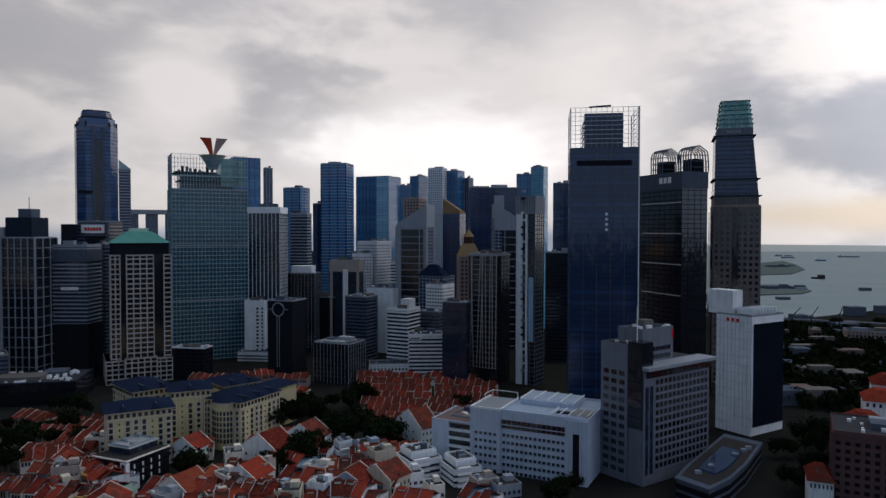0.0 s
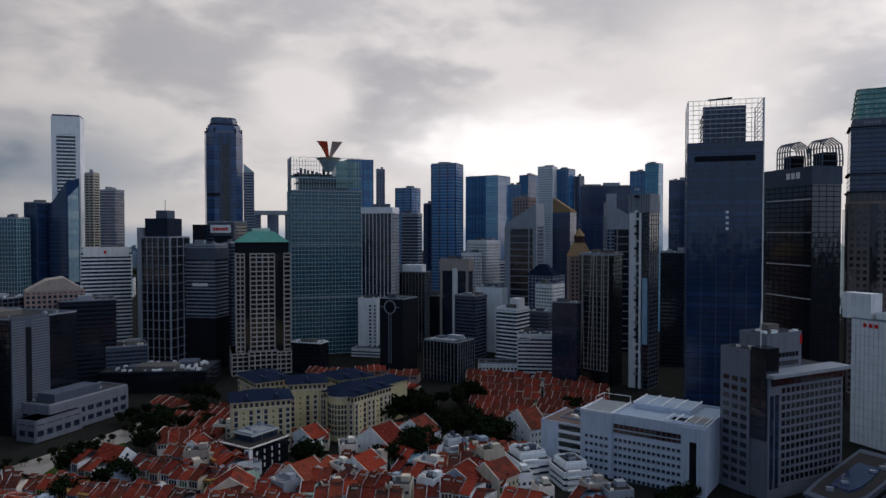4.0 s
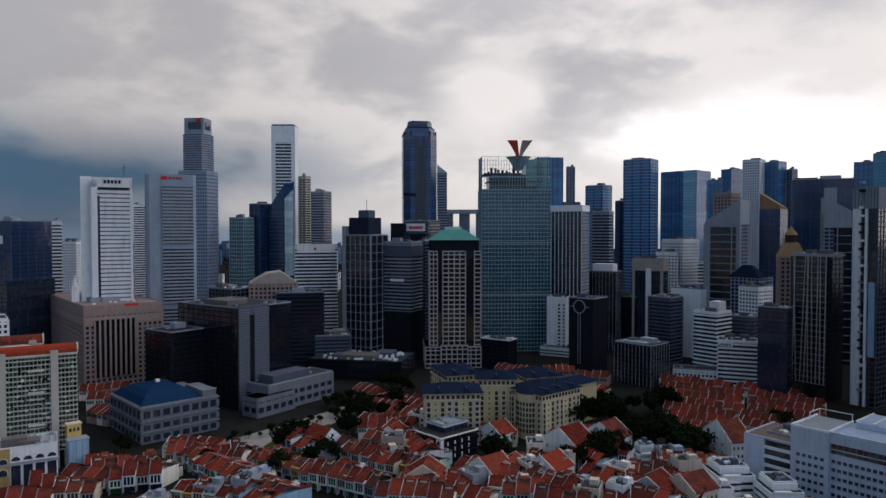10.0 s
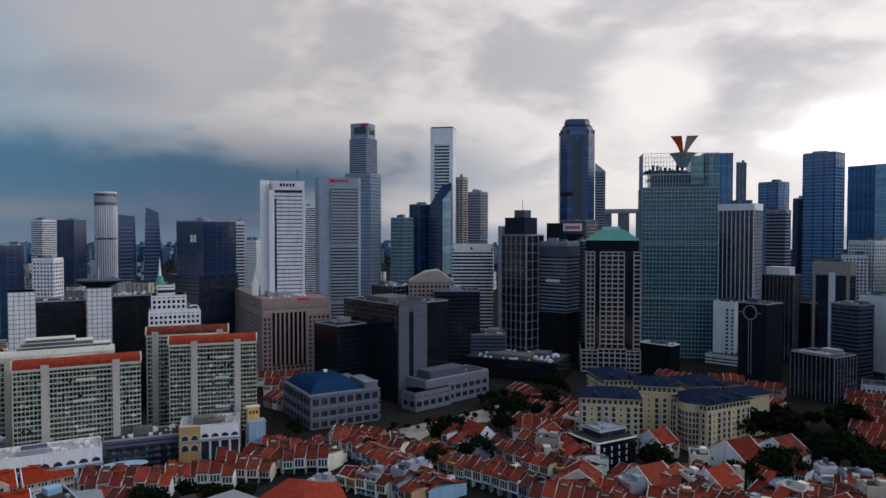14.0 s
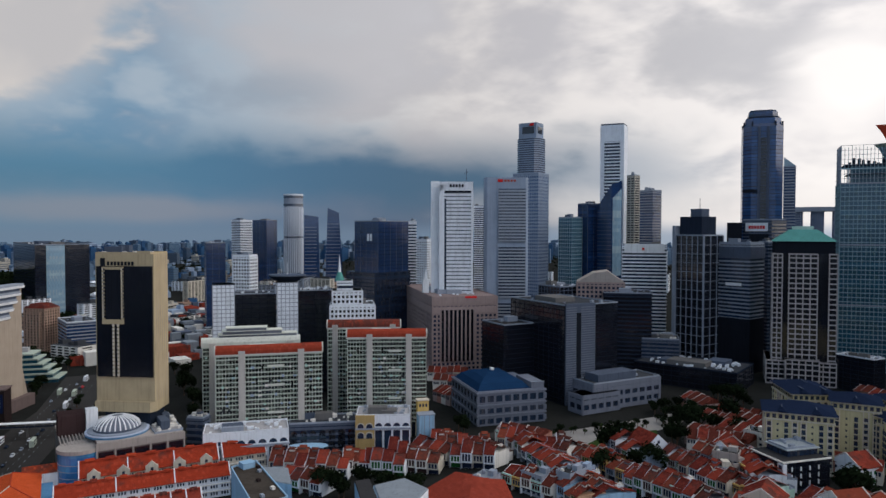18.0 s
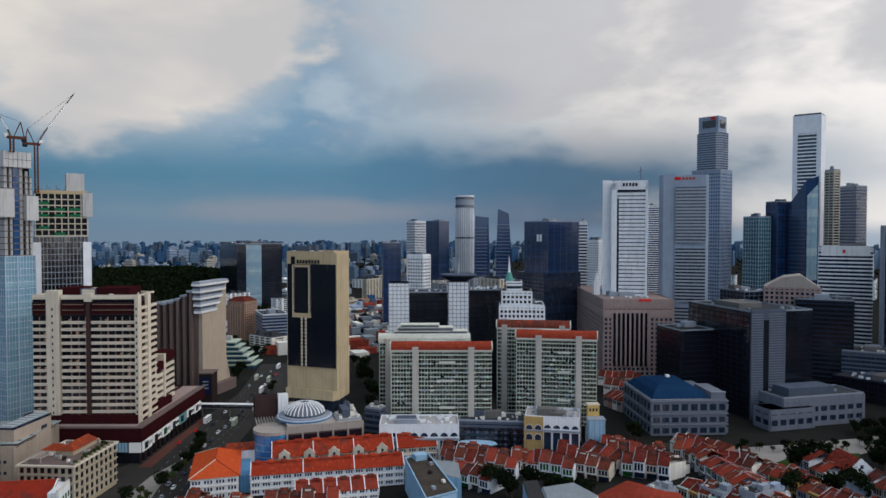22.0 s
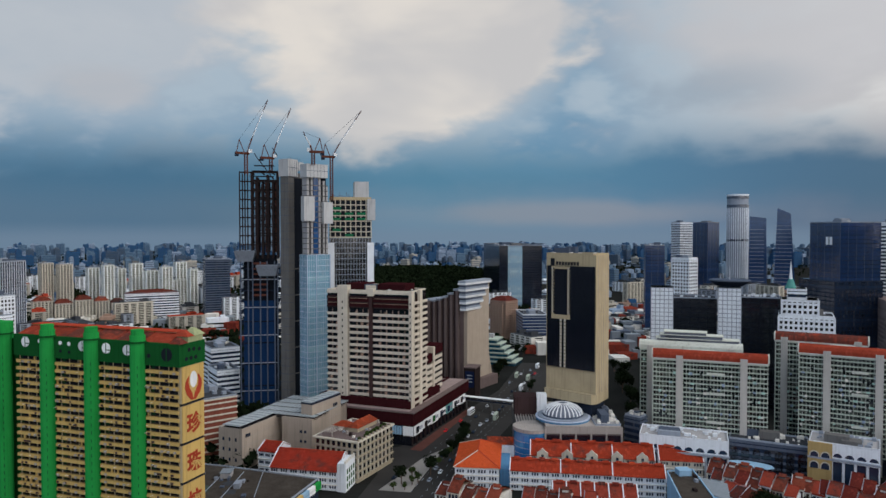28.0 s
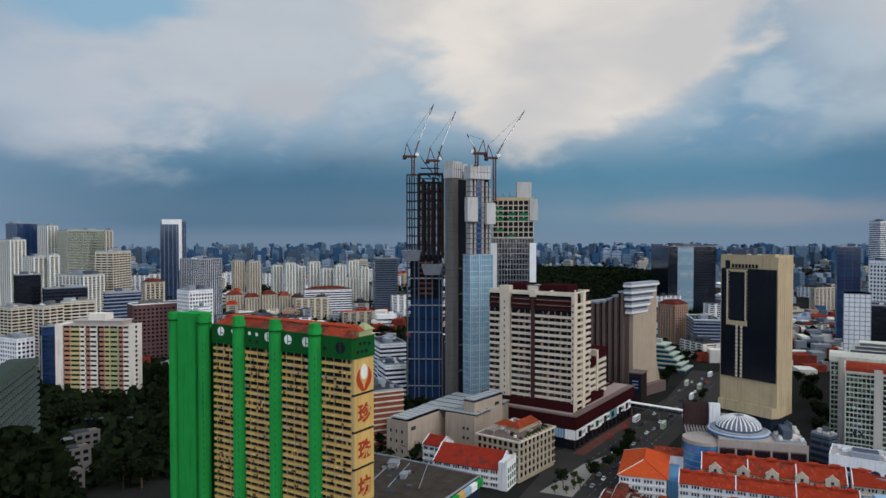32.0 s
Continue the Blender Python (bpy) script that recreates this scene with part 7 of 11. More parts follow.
for i in range(6):
    slab("edge_post", t, "grey", w * i / 6, 0, h, w * i / 6 + 0.15, 0.15, h + 1.6)
for k in range(30):
    slab("lift_joint", t, "grey", -0.15, -0.15, 6 * k + 3, w + 0.15, l + 0.15, 6 * k + 3.25)
# black slab on the core, put there as the shade of an open shaft
slab("dark_slot", t, "black", w * 0.42, -0.3, 0, w * 0.98, 1, h - 14, "black slab for the shade in the open shaft")
for k in range(6):
    slab("shaft_floor", t, "concrete", w * 0.42, -0.5, 12 + 20 * k, w * 0.98, 0.8, 13 + 20 * k)
t = thing("construction_tower", "blue-glazed unfinished tower with a concrete hoist column above", "building", -515.9, -65.2, 127.2)
w, l, h, top = 19.6, 10.4, 123.8, 190.7
clad(t, "site_glass", 0, 0, 0, w, l, h, "lr")
for i in (0, 2, 5):
    slab("glass_rib", t, "blue_white", w * i / 5 - 0.25, -0.7, 0, w * i / 5 + 0.25, 0, h)
for x0, x1, z1 in ((0.06, 0.16, top - 6), (0.24, 0.32, top - 6), (0.56, 0.66, top - 6), (0.76, 0.84, top - 12), (0.90, 0.97, top - 16)):
    slab("mast_column", t, "pale_stone", w * x0, 1.6, h, w * x1, l * 0.8, z1, "pale concrete column")
# black box between the columns stands for shade in the hoist bay
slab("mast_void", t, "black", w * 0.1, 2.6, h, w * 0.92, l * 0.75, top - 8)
slab("hoist_glass", t, "glass_deep", w * 0.34, 1.3, h, w * 0.54, l * 0.6, top - 8)
slab("formwork", t, "form_white", 0, -0.5, top - 10, w * 0.9, l * 0.9, top, "white formwork head")
for i in range(1, 6):
    slab("panel_joint", t, "grey", w * 0.15 * i - 0.1, -0.6, top - 10, w * 0.15 * i + 0.1, -0.45, top)
slab("panel_joint", t, "grey", 0, -0.6, top - 5.2, w * 0.9, -0.45, top - 4.9)
slab("formwork", t, "form_white", -3, -1.5, top - 42, w * 0.3, 3, top - 24, "white screen")
slab("formwork", t, "form_white", w * 0.7, -1.5, top - 44, w * 1.1, 3, top - 28, "white screen")
for k in range(14):
    slab("floor_slab", t, "concrete", 1, 1, h + (top - 12 - h) * k / 14, w - 1, l - 1, h + (top - 12 - h) * k / 14 + 0.6)
t = thing("construction_tower", "unfinished white-gridded tower with green safety netting at the top", "building", -557.6, -52.0, 97.3)
w, l, h = 32.6, 30.0, 165.9
clad(t, "grid_site", 0, 0, 0, w, l, h - 30, "lr")
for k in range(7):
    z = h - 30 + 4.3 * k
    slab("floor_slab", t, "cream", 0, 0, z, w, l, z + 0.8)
    # black filling of each open storey, in place of its shade
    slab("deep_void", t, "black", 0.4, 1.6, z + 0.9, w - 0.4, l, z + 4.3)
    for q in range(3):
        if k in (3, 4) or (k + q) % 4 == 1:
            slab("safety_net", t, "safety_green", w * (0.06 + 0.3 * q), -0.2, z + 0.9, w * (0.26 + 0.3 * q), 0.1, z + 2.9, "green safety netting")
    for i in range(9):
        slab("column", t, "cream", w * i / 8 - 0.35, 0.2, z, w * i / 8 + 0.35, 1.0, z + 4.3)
slab("scaffold", t, "tan", 0, 1, h, w, l, h + 2.5, "yellow formwork deck")
slab("formwork", t, "form_white", w * 0.6, 2, h + 2, w * 0.95, l * 0.6, h + 15, "white formwork head")
slab("formwork", t, "form_white", w * 0.9, -1.5, h - 16, w * 1.1, 4, h + 1, "white screen")
for k in range(2):
    slab("white_strip", t, "white", (-2, w * 0.9)[k], -1.2, 0, (w * 0.1, w + 2)[k], 2, h - 34, "white clad strip")
for i in range(22):
    slab("rebar", t, "rust", w * i / 22, 2 + (i % 4) * 4, h + 2.4, w * i / 22 + 0.25, 2.3 + (i % 4) * 4, h + 2.4 + 1 + (i * 7 % 4))


def luffing_crane(x, y, z, turn, mast, jib, rise):
    """A luffing tower crane on the building's top, its jib raised."""
    t = thing("tower_crane", "red lattice luffing crane with raised pale jib", "crane", x, y, turn, z, group="tower cranes")
    for sx in (-1, 1):
        for sy in (-1, 1):
            beam("mast_leg", t, "rust", (sx, sy, 0), (sx, sy, mast), 0.5)
    for k in range(int(mast / 2)):
        beam("mast_brace", t, "rust", (-1, -1, 2 * k), (1, -1, 2 * k + 2), 0.4)
        beam("mast_brace", t, "rust", (-1, 1, 2 * k + 2), (-1, -1, 2 * k), 0.4)
    slab("machine_deck", t, "rust", -8, -1.6, mast, 2.5, 1.6, mast + 1.6, "red machine deck")
    slab("cab", t, "louvre", 1.5, -2.8, mast + 1.2, 4, -1.2, mast + 3.6)
    slab("ballast", t, "dark_grey", -8, -1.5, mast - 1.5, -5.5, 1.5, mast + 1.5)
    a = radians(rise)
    tip = (jib * math.cos(a), 0, mast + 1.6 + jib * math.sin(a))
    for sy in (-0.8, 0.8):
        beam("jib_chord", t, "rust", (1, sy, mast + 1.6), (tip[0] * 0.3, sy, mast + 1.6 + (tip[2] - mast - 1.6) * 0.3), 0.45)
        beam("jib_chord", t, "louvre", (tip[0] * 0.3, sy, mast + 1.6 + (tip[2] - mast - 1.6) * 0.3), (tip[0] * 0.8, sy * 0.7, mast + 1.6 + (tip[2] - mast - 1.6) * 0.8), 0.45)
        beam("jib_chord", t, "rust", (tip[0] * 0.8, sy * 0.7, mast + 1.6 + (tip[2] - mast - 1.6) * 0.8), tip, 0.45)
    n = int(jib / 3)
    for k in range(n):
        f, g = k / n, (k + 1) / n
        beam("jib_lacing", t, "pale_grey", (tip[0] * f, -0.8 + 1.6 * (k % 2), mast + 2.2 + (tip[2] - mast - 1.6) * f), (tip[0] * g, 0.8 - 1.6 * (k % 2), mast + 2.2 + (tip[2] - mast - 1.6) * g), 0.28)
    beam("a_frame", t, "rust", (-1, 0, mast + 1), (-5, 0, mast + 11), 0.5)
    beam("a_frame", t, "rust", (-7, 0, mast + 1), (-5, 0, mast + 11), 0.5)
    beam("stay_cable", t, "dark_grey", (-5, 0, mast + 11), tip, 0.16)
    return t


luffing_crane(-533.3, -112.3, 183.9, 113.9, 15.0, 43.7, 67.7)
luffing_crane(-541.7, -95.4, 185.0, 112.0, 11.3, 41.3, 67.7)
luffing_crane(-516.5, -60.3, 189.9, 288.7, 8.6, 15.1, 61.0)
luffing_crane(-557.7, -50.8, 166.0, 107.2, 33.2, 44.3, 56.5)

# ---- mall, corner buildings and the green and yellow slab ----
t = thing("shopping_mall", "beige blank-walled shopping mall with glazed grey roofs", "building", -412.0, -90.2, 154.1)
w, l, h = 39.5, 17.0, 24.0
slab("wall", t, "mall_stone", 0, 0, 0, w, l, h, "beige blank wall")
for k in range(4):
    slab("wall_joint", t, "beige", 0.2, -0.12, 4 + 5 * k, w, 0.1, 4.2 + 5 * k)
for i in range(3):
    for k in range(3):
        slab("window", t, "glass_dark", -0.15, 4 + 4.5 * i, 5 + 6 * k, 0.1, 5.2 + 4.5 * i, 7 + 6 * k)
slab("roof_canopy", t, "glass_black", 0.6, 2.2, h, w + 1, l - 4, h + 2.2, "dark clerestory")
slab("terrace_floor", t, "flat_roof", 0.4, 0.4, h, w, l - 0.4, h + 0.1)
many("parapet", t, "mall_stone", [(0, 0, h, w, 0.4, h + 0.9), (0, 0.4, h, 0.4, l, h + 0.9)])
slab("roof", t, "sheet_pale", -0.4, 1.5, h + 2.2, w + 1, l - 3, h + 2.6, "pale sheet roof")
for i in range(8):
    slab("roof_seam", t, "pale_roof", w * i / 8, 1.5, h + 2.6, w * i / 8 + 0.3, l - 3, h + 2.85)
for i in range(3):
    slab("sign_bar", t, "dark_grey", 3 + 1.6 * i, -0.3, h - 5, 4.1 + 1.6 * i, 0, h - 3)
t = thing("shopping_mall", "recessed beige mall wing with a broad pale sheet roof", "building", -438.5, -71.5, 66.6)
w, l, h = 21.6, 46.0, 25.0
slab("wall", t, "mall_stone", 0, 0, 0, w, l, h)
for i in range(2):
    for k in range(3):
        slab("window", t, "glass_dark", w * 0.6 + 3 * i, -0.15, 4 + 6 * k, w * 0.6 + 1.6 + 3 * i, 0.1, 5.6 + 6 * k)
slab("roof", t, "sheet_pale", -20, 1.0, h + 1, w * 1.05, l, h + 1.5, "pale sheet roof")
slab("clerestory", t, "glass_black", -18, 1.6, h - 1.2, w, l - 1, h + 1)
for i in range(15):
    slab("roof_seam", t, "pale_roof", -20 + (w + 20) * i / 15, 1.0, h + 1.5, -19.7 + (w + 20) * i / 15, l, h + 1.75)
for i in range(4):
    slab("roof_seam", t, "flat_roof", -20, 10 * i + 6, h + 1.5, w * 1.05, 10 * i + 6.4, h + 1.8)
t = thing("shopping_mall", "tall blank beige mall wall with a pale glazed roof", "building", -433.9, -52.0, 150.4)
w, l, h = 31.1, 8.5, 33.0
slab("wall", t, "mall_stone", 0, 0, 0, w, l, h, "tall beige wall")
slab("roof", t, "sheet_pale", -0.6, 1.2, h + 1.2, w + 0.5, l + 0.5, h + 1.6, "pale glazed roof")
for i in range(7):
    slab("roof_seam", t, "pale_roof", w * i / 7, 1.2, h + 1.6, w * i / 7 + 0.3, l + 0.5, h + 1.9)
slab("clerestory", t, "glass_dark", -0.2, -0.2, h, w, l, h + 1.2)
for i in range(3):
    slab("sign_bar", t, "dark_grey", w * 0.72 + 1.7 * i, -0.3, h - 6, w * 0.72 + 1.1 + 1.7 * i, 0, h - 4)
for k in range(5):
    slab("wall_joint", t, "beige", 0.2, -0.12, 4 + 5.5 * k, w, 0.1, 4.2 + 5.5 * k)
t = thing("corner_building", "cream corner building with arched bays and orange tiled roof", "building", -387.4, -21.5, 151.2)
w, l, h = 39.8, 28.5, 23.1
slab("wall", t, "corner_cream", 0, 0, 0, w, l, h, "cream rendered wall")
for k in range(5):
    z = h - 4.2 * (k + 1)
    if z < 0:
        break
    for i in range(9):
        x = w * (i + 0.22) / 9
        slab("window", t, "glass_black", x, -0.15, z + 0.7, x + w * 0.068, 0.1, z + 3.3)
        slab("balcony", t, "corner_cream", x - 0.4, -1.0, z, x + w * 0.068 + 0.4, 0, z + 0.7)
        slab("pilaster", t, "cream", x - 0.9, -0.7, z + 0.7, x - 0.5, 0, z + 3.9)
    for i in range(8):
        y = l * (i + 0.22) / 8
        slab("window", t, "glass_black", -0.15, y, z + 0.6, 0.1, y + l * 0.066, z + 3.2)
    slab("ledge", t, "beige", -0.5, -0.5, z - 0.3, w + 0.5, l + 0.5, z)
slab("cornice", t, "cream", -1, -1, h - 0.4, w + 1, l + 1, h + 0.5)
for i in range(10):
    slab("parapet_post", t, "corner_cream", w * i / 10, -0.9, h, w * i / 10 + 0.7, -0.2, h + 1.8)
for x0, y0, x1, y1, z, rise in ((w * 0.34, l * 0.28, w * 0.92, l * 0.56, h + 3.2, 3.6), (w * 0.40, l * 0.5, w * 0.62, l * 0.98, h + 2.4, 2.6)):
    slab("roof_storey", t, "corner_cream", x0 + 0.8, y0 + 0.8, h, x1 - 0.8, y1 - 0.8, z)
    a, b = (x1 - x0) / 2, (y1 - y0) / 2
    c = min(a, b)
    q = [(x0, y0, z), (x1, y0, z), (x1, y1, z), (x0, y1, z), (x0 + c, y0 + c, z + rise), (x1 - c, y1 - c, z + rise)]
    fs = [(0, 1, 5, 4), (1, 2, 5), (2, 3, 4, 5), (3, 0, 4), (3, 2, 1, 0)] if a > b else [(0, 1, 4), (1, 2, 5, 4), (2, 3, 5), (3, 0, 4, 5), (3, 2, 1, 0)]
    part("tiled_roof", mesh_of("tiled_roof", q, fs, "burnt_tiles"), t, label="orange tiled hipped roof")
slab("terrace_floor", t, "fin_brown", 0.4, 0.4, h + 0.5, w - 0.4, l - 0.4, h + 0.62)
for k in range(16):
    x, y = (1.2 + 2.3 * k) % (w - 4) + 1, (3.7 * k) % (l - 4) + 1.5
    slab("roof_unit", t, ("pale_grey", "offwhite", "steel_dark", "beige")[k % 4], x, y, h + 0.6, x + 1.2 + 0.3 * (k % 3), y + 1.2, h + 1.5 + 0.35 * (k % 4))
for i in range(6):
    slab("pergola_beam", t, "beige", 1.0, l * 0.62 + 1.5 * i, h + 3.0, w * 0.34, l * 0.62 + 0.3 + 1.5 * i, h + 3.3)
for x, y in ((1.2, l * 0.62), (w * 0.33, l * 0.62), (1.2, l * 0.62 + 7.6), (w * 0.33, l * 0.62 + 7.6)):
    slab("pergola_post", t, "beige", x, y, h + 0.6, x + 0.3, y + 0.3, h + 3.0)
r = random.Random(2)
tagged(many("planting", t, "leaf_pale", [(x, y, h + 0.5, x + 1.5, y + 1.2, h + 1.9) for x, y in ((r.uniform(1, w * 0.9), r.uniform(0.5, l * 0.1)) for _ in range(18))]), kind="stuff")
t = thing("shop_building", "white corner shop building under a broad red tiled roof", "building", -387.9, -70.0, 73.4)
terrace_range(t, 40.0, 23.0, 10.5, "white", "deep_red", 1, 0, 0.3)
slab("end_block", t, "white", 40.0, -1, 0, 45.0, 17.0, 15.5, "white stepped end block")
for k in range(3):
    for i in range(5):
        slab("window", t, "dark_green", 44.9, 0.6 + i * 3.2, 1.5 + 4 * k, 45.2, 2.0 + i * 3.2, 4.2 + 4 * k)
for i in range(6):
    slab("merlon", t, "offwhite", 44.0, -1 + i * 2.8, 15.5, 45.0, 0.4 + i * 2.8, 17.0)
t = thing("shop_building", "small white house with a red tiled roof beside the mall", "building", -409.8, -80.5, 67.3)
terrace_range(t, 12.4, 14.0, 13.0, "white", "deep_red", 1, 0)
# green and yellow housing slab with round stair columns
t = thing("apartment_slab", "yellow housing slab with green columns and painted end signs", "building", -252.2, -76.9, 156.8)
w, l, top, h = 12.6, 78.3, 100.9, 92.6
storey = 2.85
slab("core", t, "glass_black", 0.8, 0, 0, w, l, h)
n = int(h / storey)
r = random.Random(4)
units, posts = [], []
for k in range(n):
    z = h - storey * (k + 1)
    slab("balcony_band", t, "ochre", -0.4, 0.5, z, 1.0, l, z + 1.12)
    if k < 18:
        for i in range(26):
            y = 1.5 + (l - 3) * i / 26
            if r.random() < 0.3:
                units.append((-0.85, y, z + 0.1, -0.35, y + 1.0, z + 0.85))
            if r.random() < 0.14:
                posts.append((0.3, y + 1.2, z + 1.15, 0.9, y + 1.7, z + storey))
tagged(many("cooling_units", t, "beige", units), kind="stuff")
sashes = [(0.55, 1 + (l - 2) * i / 18, h - storey * (k + 1) + 1.15, 0.9, 1.2 + (l - 2) * i / 18, h - storey * k) for k in range(n) for i in range(19)]
tagged(many("window_sash", t, "tan", sashes), kind="stuff")
drying = [(-1.5, y, h - storey * (k + 1) + 0.9, -0.45, y + 0.12, h - storey * (k + 1) + 1.0) for k in range(n) for y in [r.uniform(2, l - 2) for _ in range(7)]]
tagged(many("drying_pole", t, "louvre", drying), kind="stuff")
darks = [(-0.46, y, h - storey * (k + 1) + 0.15, -0.38, y + r.uniform(0.5, 1.6), h - storey * (k + 1) + 1.0) for k in range(n) for y in [r.uniform(2, l - 3) for _ in range(9)]]
tagged(many("grille", t, "brown", darks), kind="stuff")
tagged(many("window_post", t, "ochre", posts), kind="stuff")
slab("crown_wall", t, "dark_green", -0.8, -0.6, h, w + 0.5, l + 0.6, top, "green crown wall")
for f, z, rr, tone in ((0.928, 0.66, 2.0, "louvre"), (0.56, 0.64, 2.0, "louvre"), (0.415, 0.62, 2.0, "louvre"), (0.29, 0.6, 2.0, "louvre"), (0.833, 0.74, 0.8, "louvre"), (0.70, 0.72, 0.75, "louvre"), (0.645, 0.70, 0.75, "louvre"),
                       (0.70, 0.34, 0.6, "black"), (0.645, 0.32, 0.6, "black"), (0.833, 0.36, 0.6, "black"), (0.165, 0.42, 0.8, "black"), (0.0635, 0.52, 2.4, "black")):
    o = [(l * f + rr * math.cos(2 * math.pi * j / 16), h + (top - h) * z + rr * math.sin(2 * math.pi * j / 16)) for j in range(16)]
    part("crown_disc", mesh_of("crown_disc", [(-1.0, a, b) for a, b in o] + [(-0.75, a, b) for a, b in o], [tuple(range(16)), tuple(range(31, 15, -1))] + [(j, (j + 1) % 16, 16 + (j + 1) % 16, 16 + j) for j in range(16)], tone), t, label="white round opening" if tone == "louvre" else "black round opening")
    if rr > 1.5:
        slab("disc_bar", t, "dark_green", -1.1, l * f - 0.15, h + (top - h) * z - rr, -0.98, l * f + 0.15, h + (top - h) * z + rr)
        if tone == "louvre":
            slab("disc_bar", t, "dark_green", -1.12, l * f - rr, h + (top - h) * z - 0.75, -0.99, l * f + 0.1, h + (top - h) * z - 0.45)
for i in range(6):
    y0, y1 = 5 + (l - 5) * i / 6, 5 + (l - 5) * (i + 1) / 6 - 0.5
    vs = [(0.3, y0, top - 0.2), (w * 0.55, y0, top + 2.2), (w * 0.55, y1, top + 2.2), (0.3, y1, top - 0.2), (0.3, y0, top + 0.1), (w * 0.55, y0, top + 2.6), (w * 0.55, y1, top + 2.6), (0.3, y1, top + 0.1)]
    part("roof_run", mesh_of("roof_run", vs, CUBE, "slab_red"), t, label="red tiled roof run")
    slab("roof_room", t, "ochre" if i % 2 else "tan", w * 0.55, y0 + 0.6, top - 0.4, w * 0.92, y1, top + 2.9)
    slab("roof_coping", t, "red_fascia", w * 0.5, y0, top + 2.9, w * 0.95, y1 + 0.3, top + 3.2)
slab("end_gable", t, "bay_green", 3.5, -0.8, top, w - 1, 4, top + 2.2, "pale green end gable")
hip = [(2.6, -1.4), (w * 0.5, -1.4), (w * 0.5, 5), (2.6, 5)]
prism("gable_roof", t, "slab_red", hip, top + 2.2, top + 4.2, 0.3, label="small red hipped roof")
prism("gable_roof", t, "bay_green", [(w * 0.52, -1.2), (w, -1.2), (w, 5), (w * 0.52, 5)], top + 2.2, top + 4.6, 0.2)
prism("gable_roof", t, "slab_red", [(-1, -1.4), (3.0, -1.4), (3.0, 4), (-1, 4)], top, top + 2.0, 0.3)
for x, z in ((0.22, 0.3), (0.42, 0.3), (0.62, 0.3), (0.34, 0.68), (0.54, 0.68), (0.78, 0.62)):
    o = [(w * x + 0.75 * math.cos(j * 0.524), h + (top - h) * z + 0.75 * math.sin(j * 0.524)) for j in range(12)]
    part("crown_hole", mesh_of("crown_hole", [(a, -0.75, b) for a, b in o] + [(a, -0.5, b) for a, b in o], [tuple(range(12)), tuple(range(23, 11, -1))] + [(j, (j + 1) % 12, 12 + (j + 1) % 12, 12 + j) for j in range(12)], "black"), t)
for f in (0.222, 0.498, 0.7755, 1.063):
    prism("stair_column", t, "green", ring(-1.4, l * f, 2.7, 18), 0, top + 2.5, label="bright green round column")
    prism("column_cap", t, "green", ring(-1.4, l * f, 2.3, 18), top + 2.5, top + 4.6)
    prism("column_collar", t, "dark_green", ring(-1.4, l * f, 3.2, 18), top - 0.2, top + 0.4)
    tagged(many("slot_line", t, "black", [(-3.55, l * f - 1.75, 3 + storey * k, -3.2, l * f - 1.35, 4.3 + storey * k) for k in range(n)]), kind="stuff")
slab("end_column", t, "green", -3.2, l * 1.115, 0, 6, l * 1.265, top + 4, "broad green end column")
prism("stair_column", t, "green", ring(-0.6, l * 1.335, 2.7, 18), 0, top + 3.6)
prism("column_collar", t, "dark_green", ring(-0.6, l * 1.335, 3.3, 18), top - 0.2, top + 0.4)
slab("rear_core", t, "dark_green", 3, l, 0, w, l * 1.32, top - 3)
for k in range(7):
    z = h - 14.2 * (k + 1)
    slab("sign_panel", t, "ochre", 0.6, -0.7, max(z, -4) + 0.9, w - 0.4, 0.4, z + 14.0, "yellow painted end panel")
    # black strip stands for the shade in the gap below each panel
    slab("panel_shadow_gap", t, "black", 0.2, -0.5, max(z, 0), w - 0.2, 0.4, max(z, 0) + 0.9)
slab("end_wall", t, "tan", 0.3, -0.3, 0, w, 0.5, h)
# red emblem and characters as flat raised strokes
z = h - 13.4
for s in (-1, 1):
    pts = [(0.0, 0.6), (2.2, 3.0), (3.4, 5.4), (3.5, 7.4), (2.6, 9.4)]
    wide = (2.4, 2.9, 2.3, 1.4, 0.4)
    vs = []
    for (a, b), q in zip(pts, wide):
        vs += [(w * 0.5 + s * max(a - q * 0.5, 0), -0.9, b + z), (w * 0.5 + s * (a + q * 0.5), -0.9, b + z), (w * 0.5 + s * (a + q * 0.5), -0.6, b + z), (w * 0.5 + s * max(a - q * 0.5, 0), -0.6, b + z)]
    fs = [(4 * j + a, 4 * j + (a + 1) % 4, 4 * j + 4 + (a + 1) % 4, 4 * j + 4 + a) for j in range(4) for a in range(4)] + [(3, 2, 1, 0), (16, 17, 18, 19)]
    part("emblem_leaf", mesh_of("emblem_leaf", vs, fs, "red_fascia"), t, label="red painted emblem leaf")
o = [(w * 0.5 + 1.9 * math.cos(j * 0.4488), z + 8.0 + 3.0 * math.sin(j * 0.4488)) for j in range(14)]
part("emblem_pearl", mesh_of("emblem_pearl", [(a, -0.85, b) for a, b in o] + [(a, -0.6, b) for a, b in o], [tuple(range(14)), tuple(range(27, 13, -1))] + [(j, (j + 1) % 14, 14 + (j + 1) % 14, 14 + j) for j in range(14)], "louvre"), t, label="white painted oval")
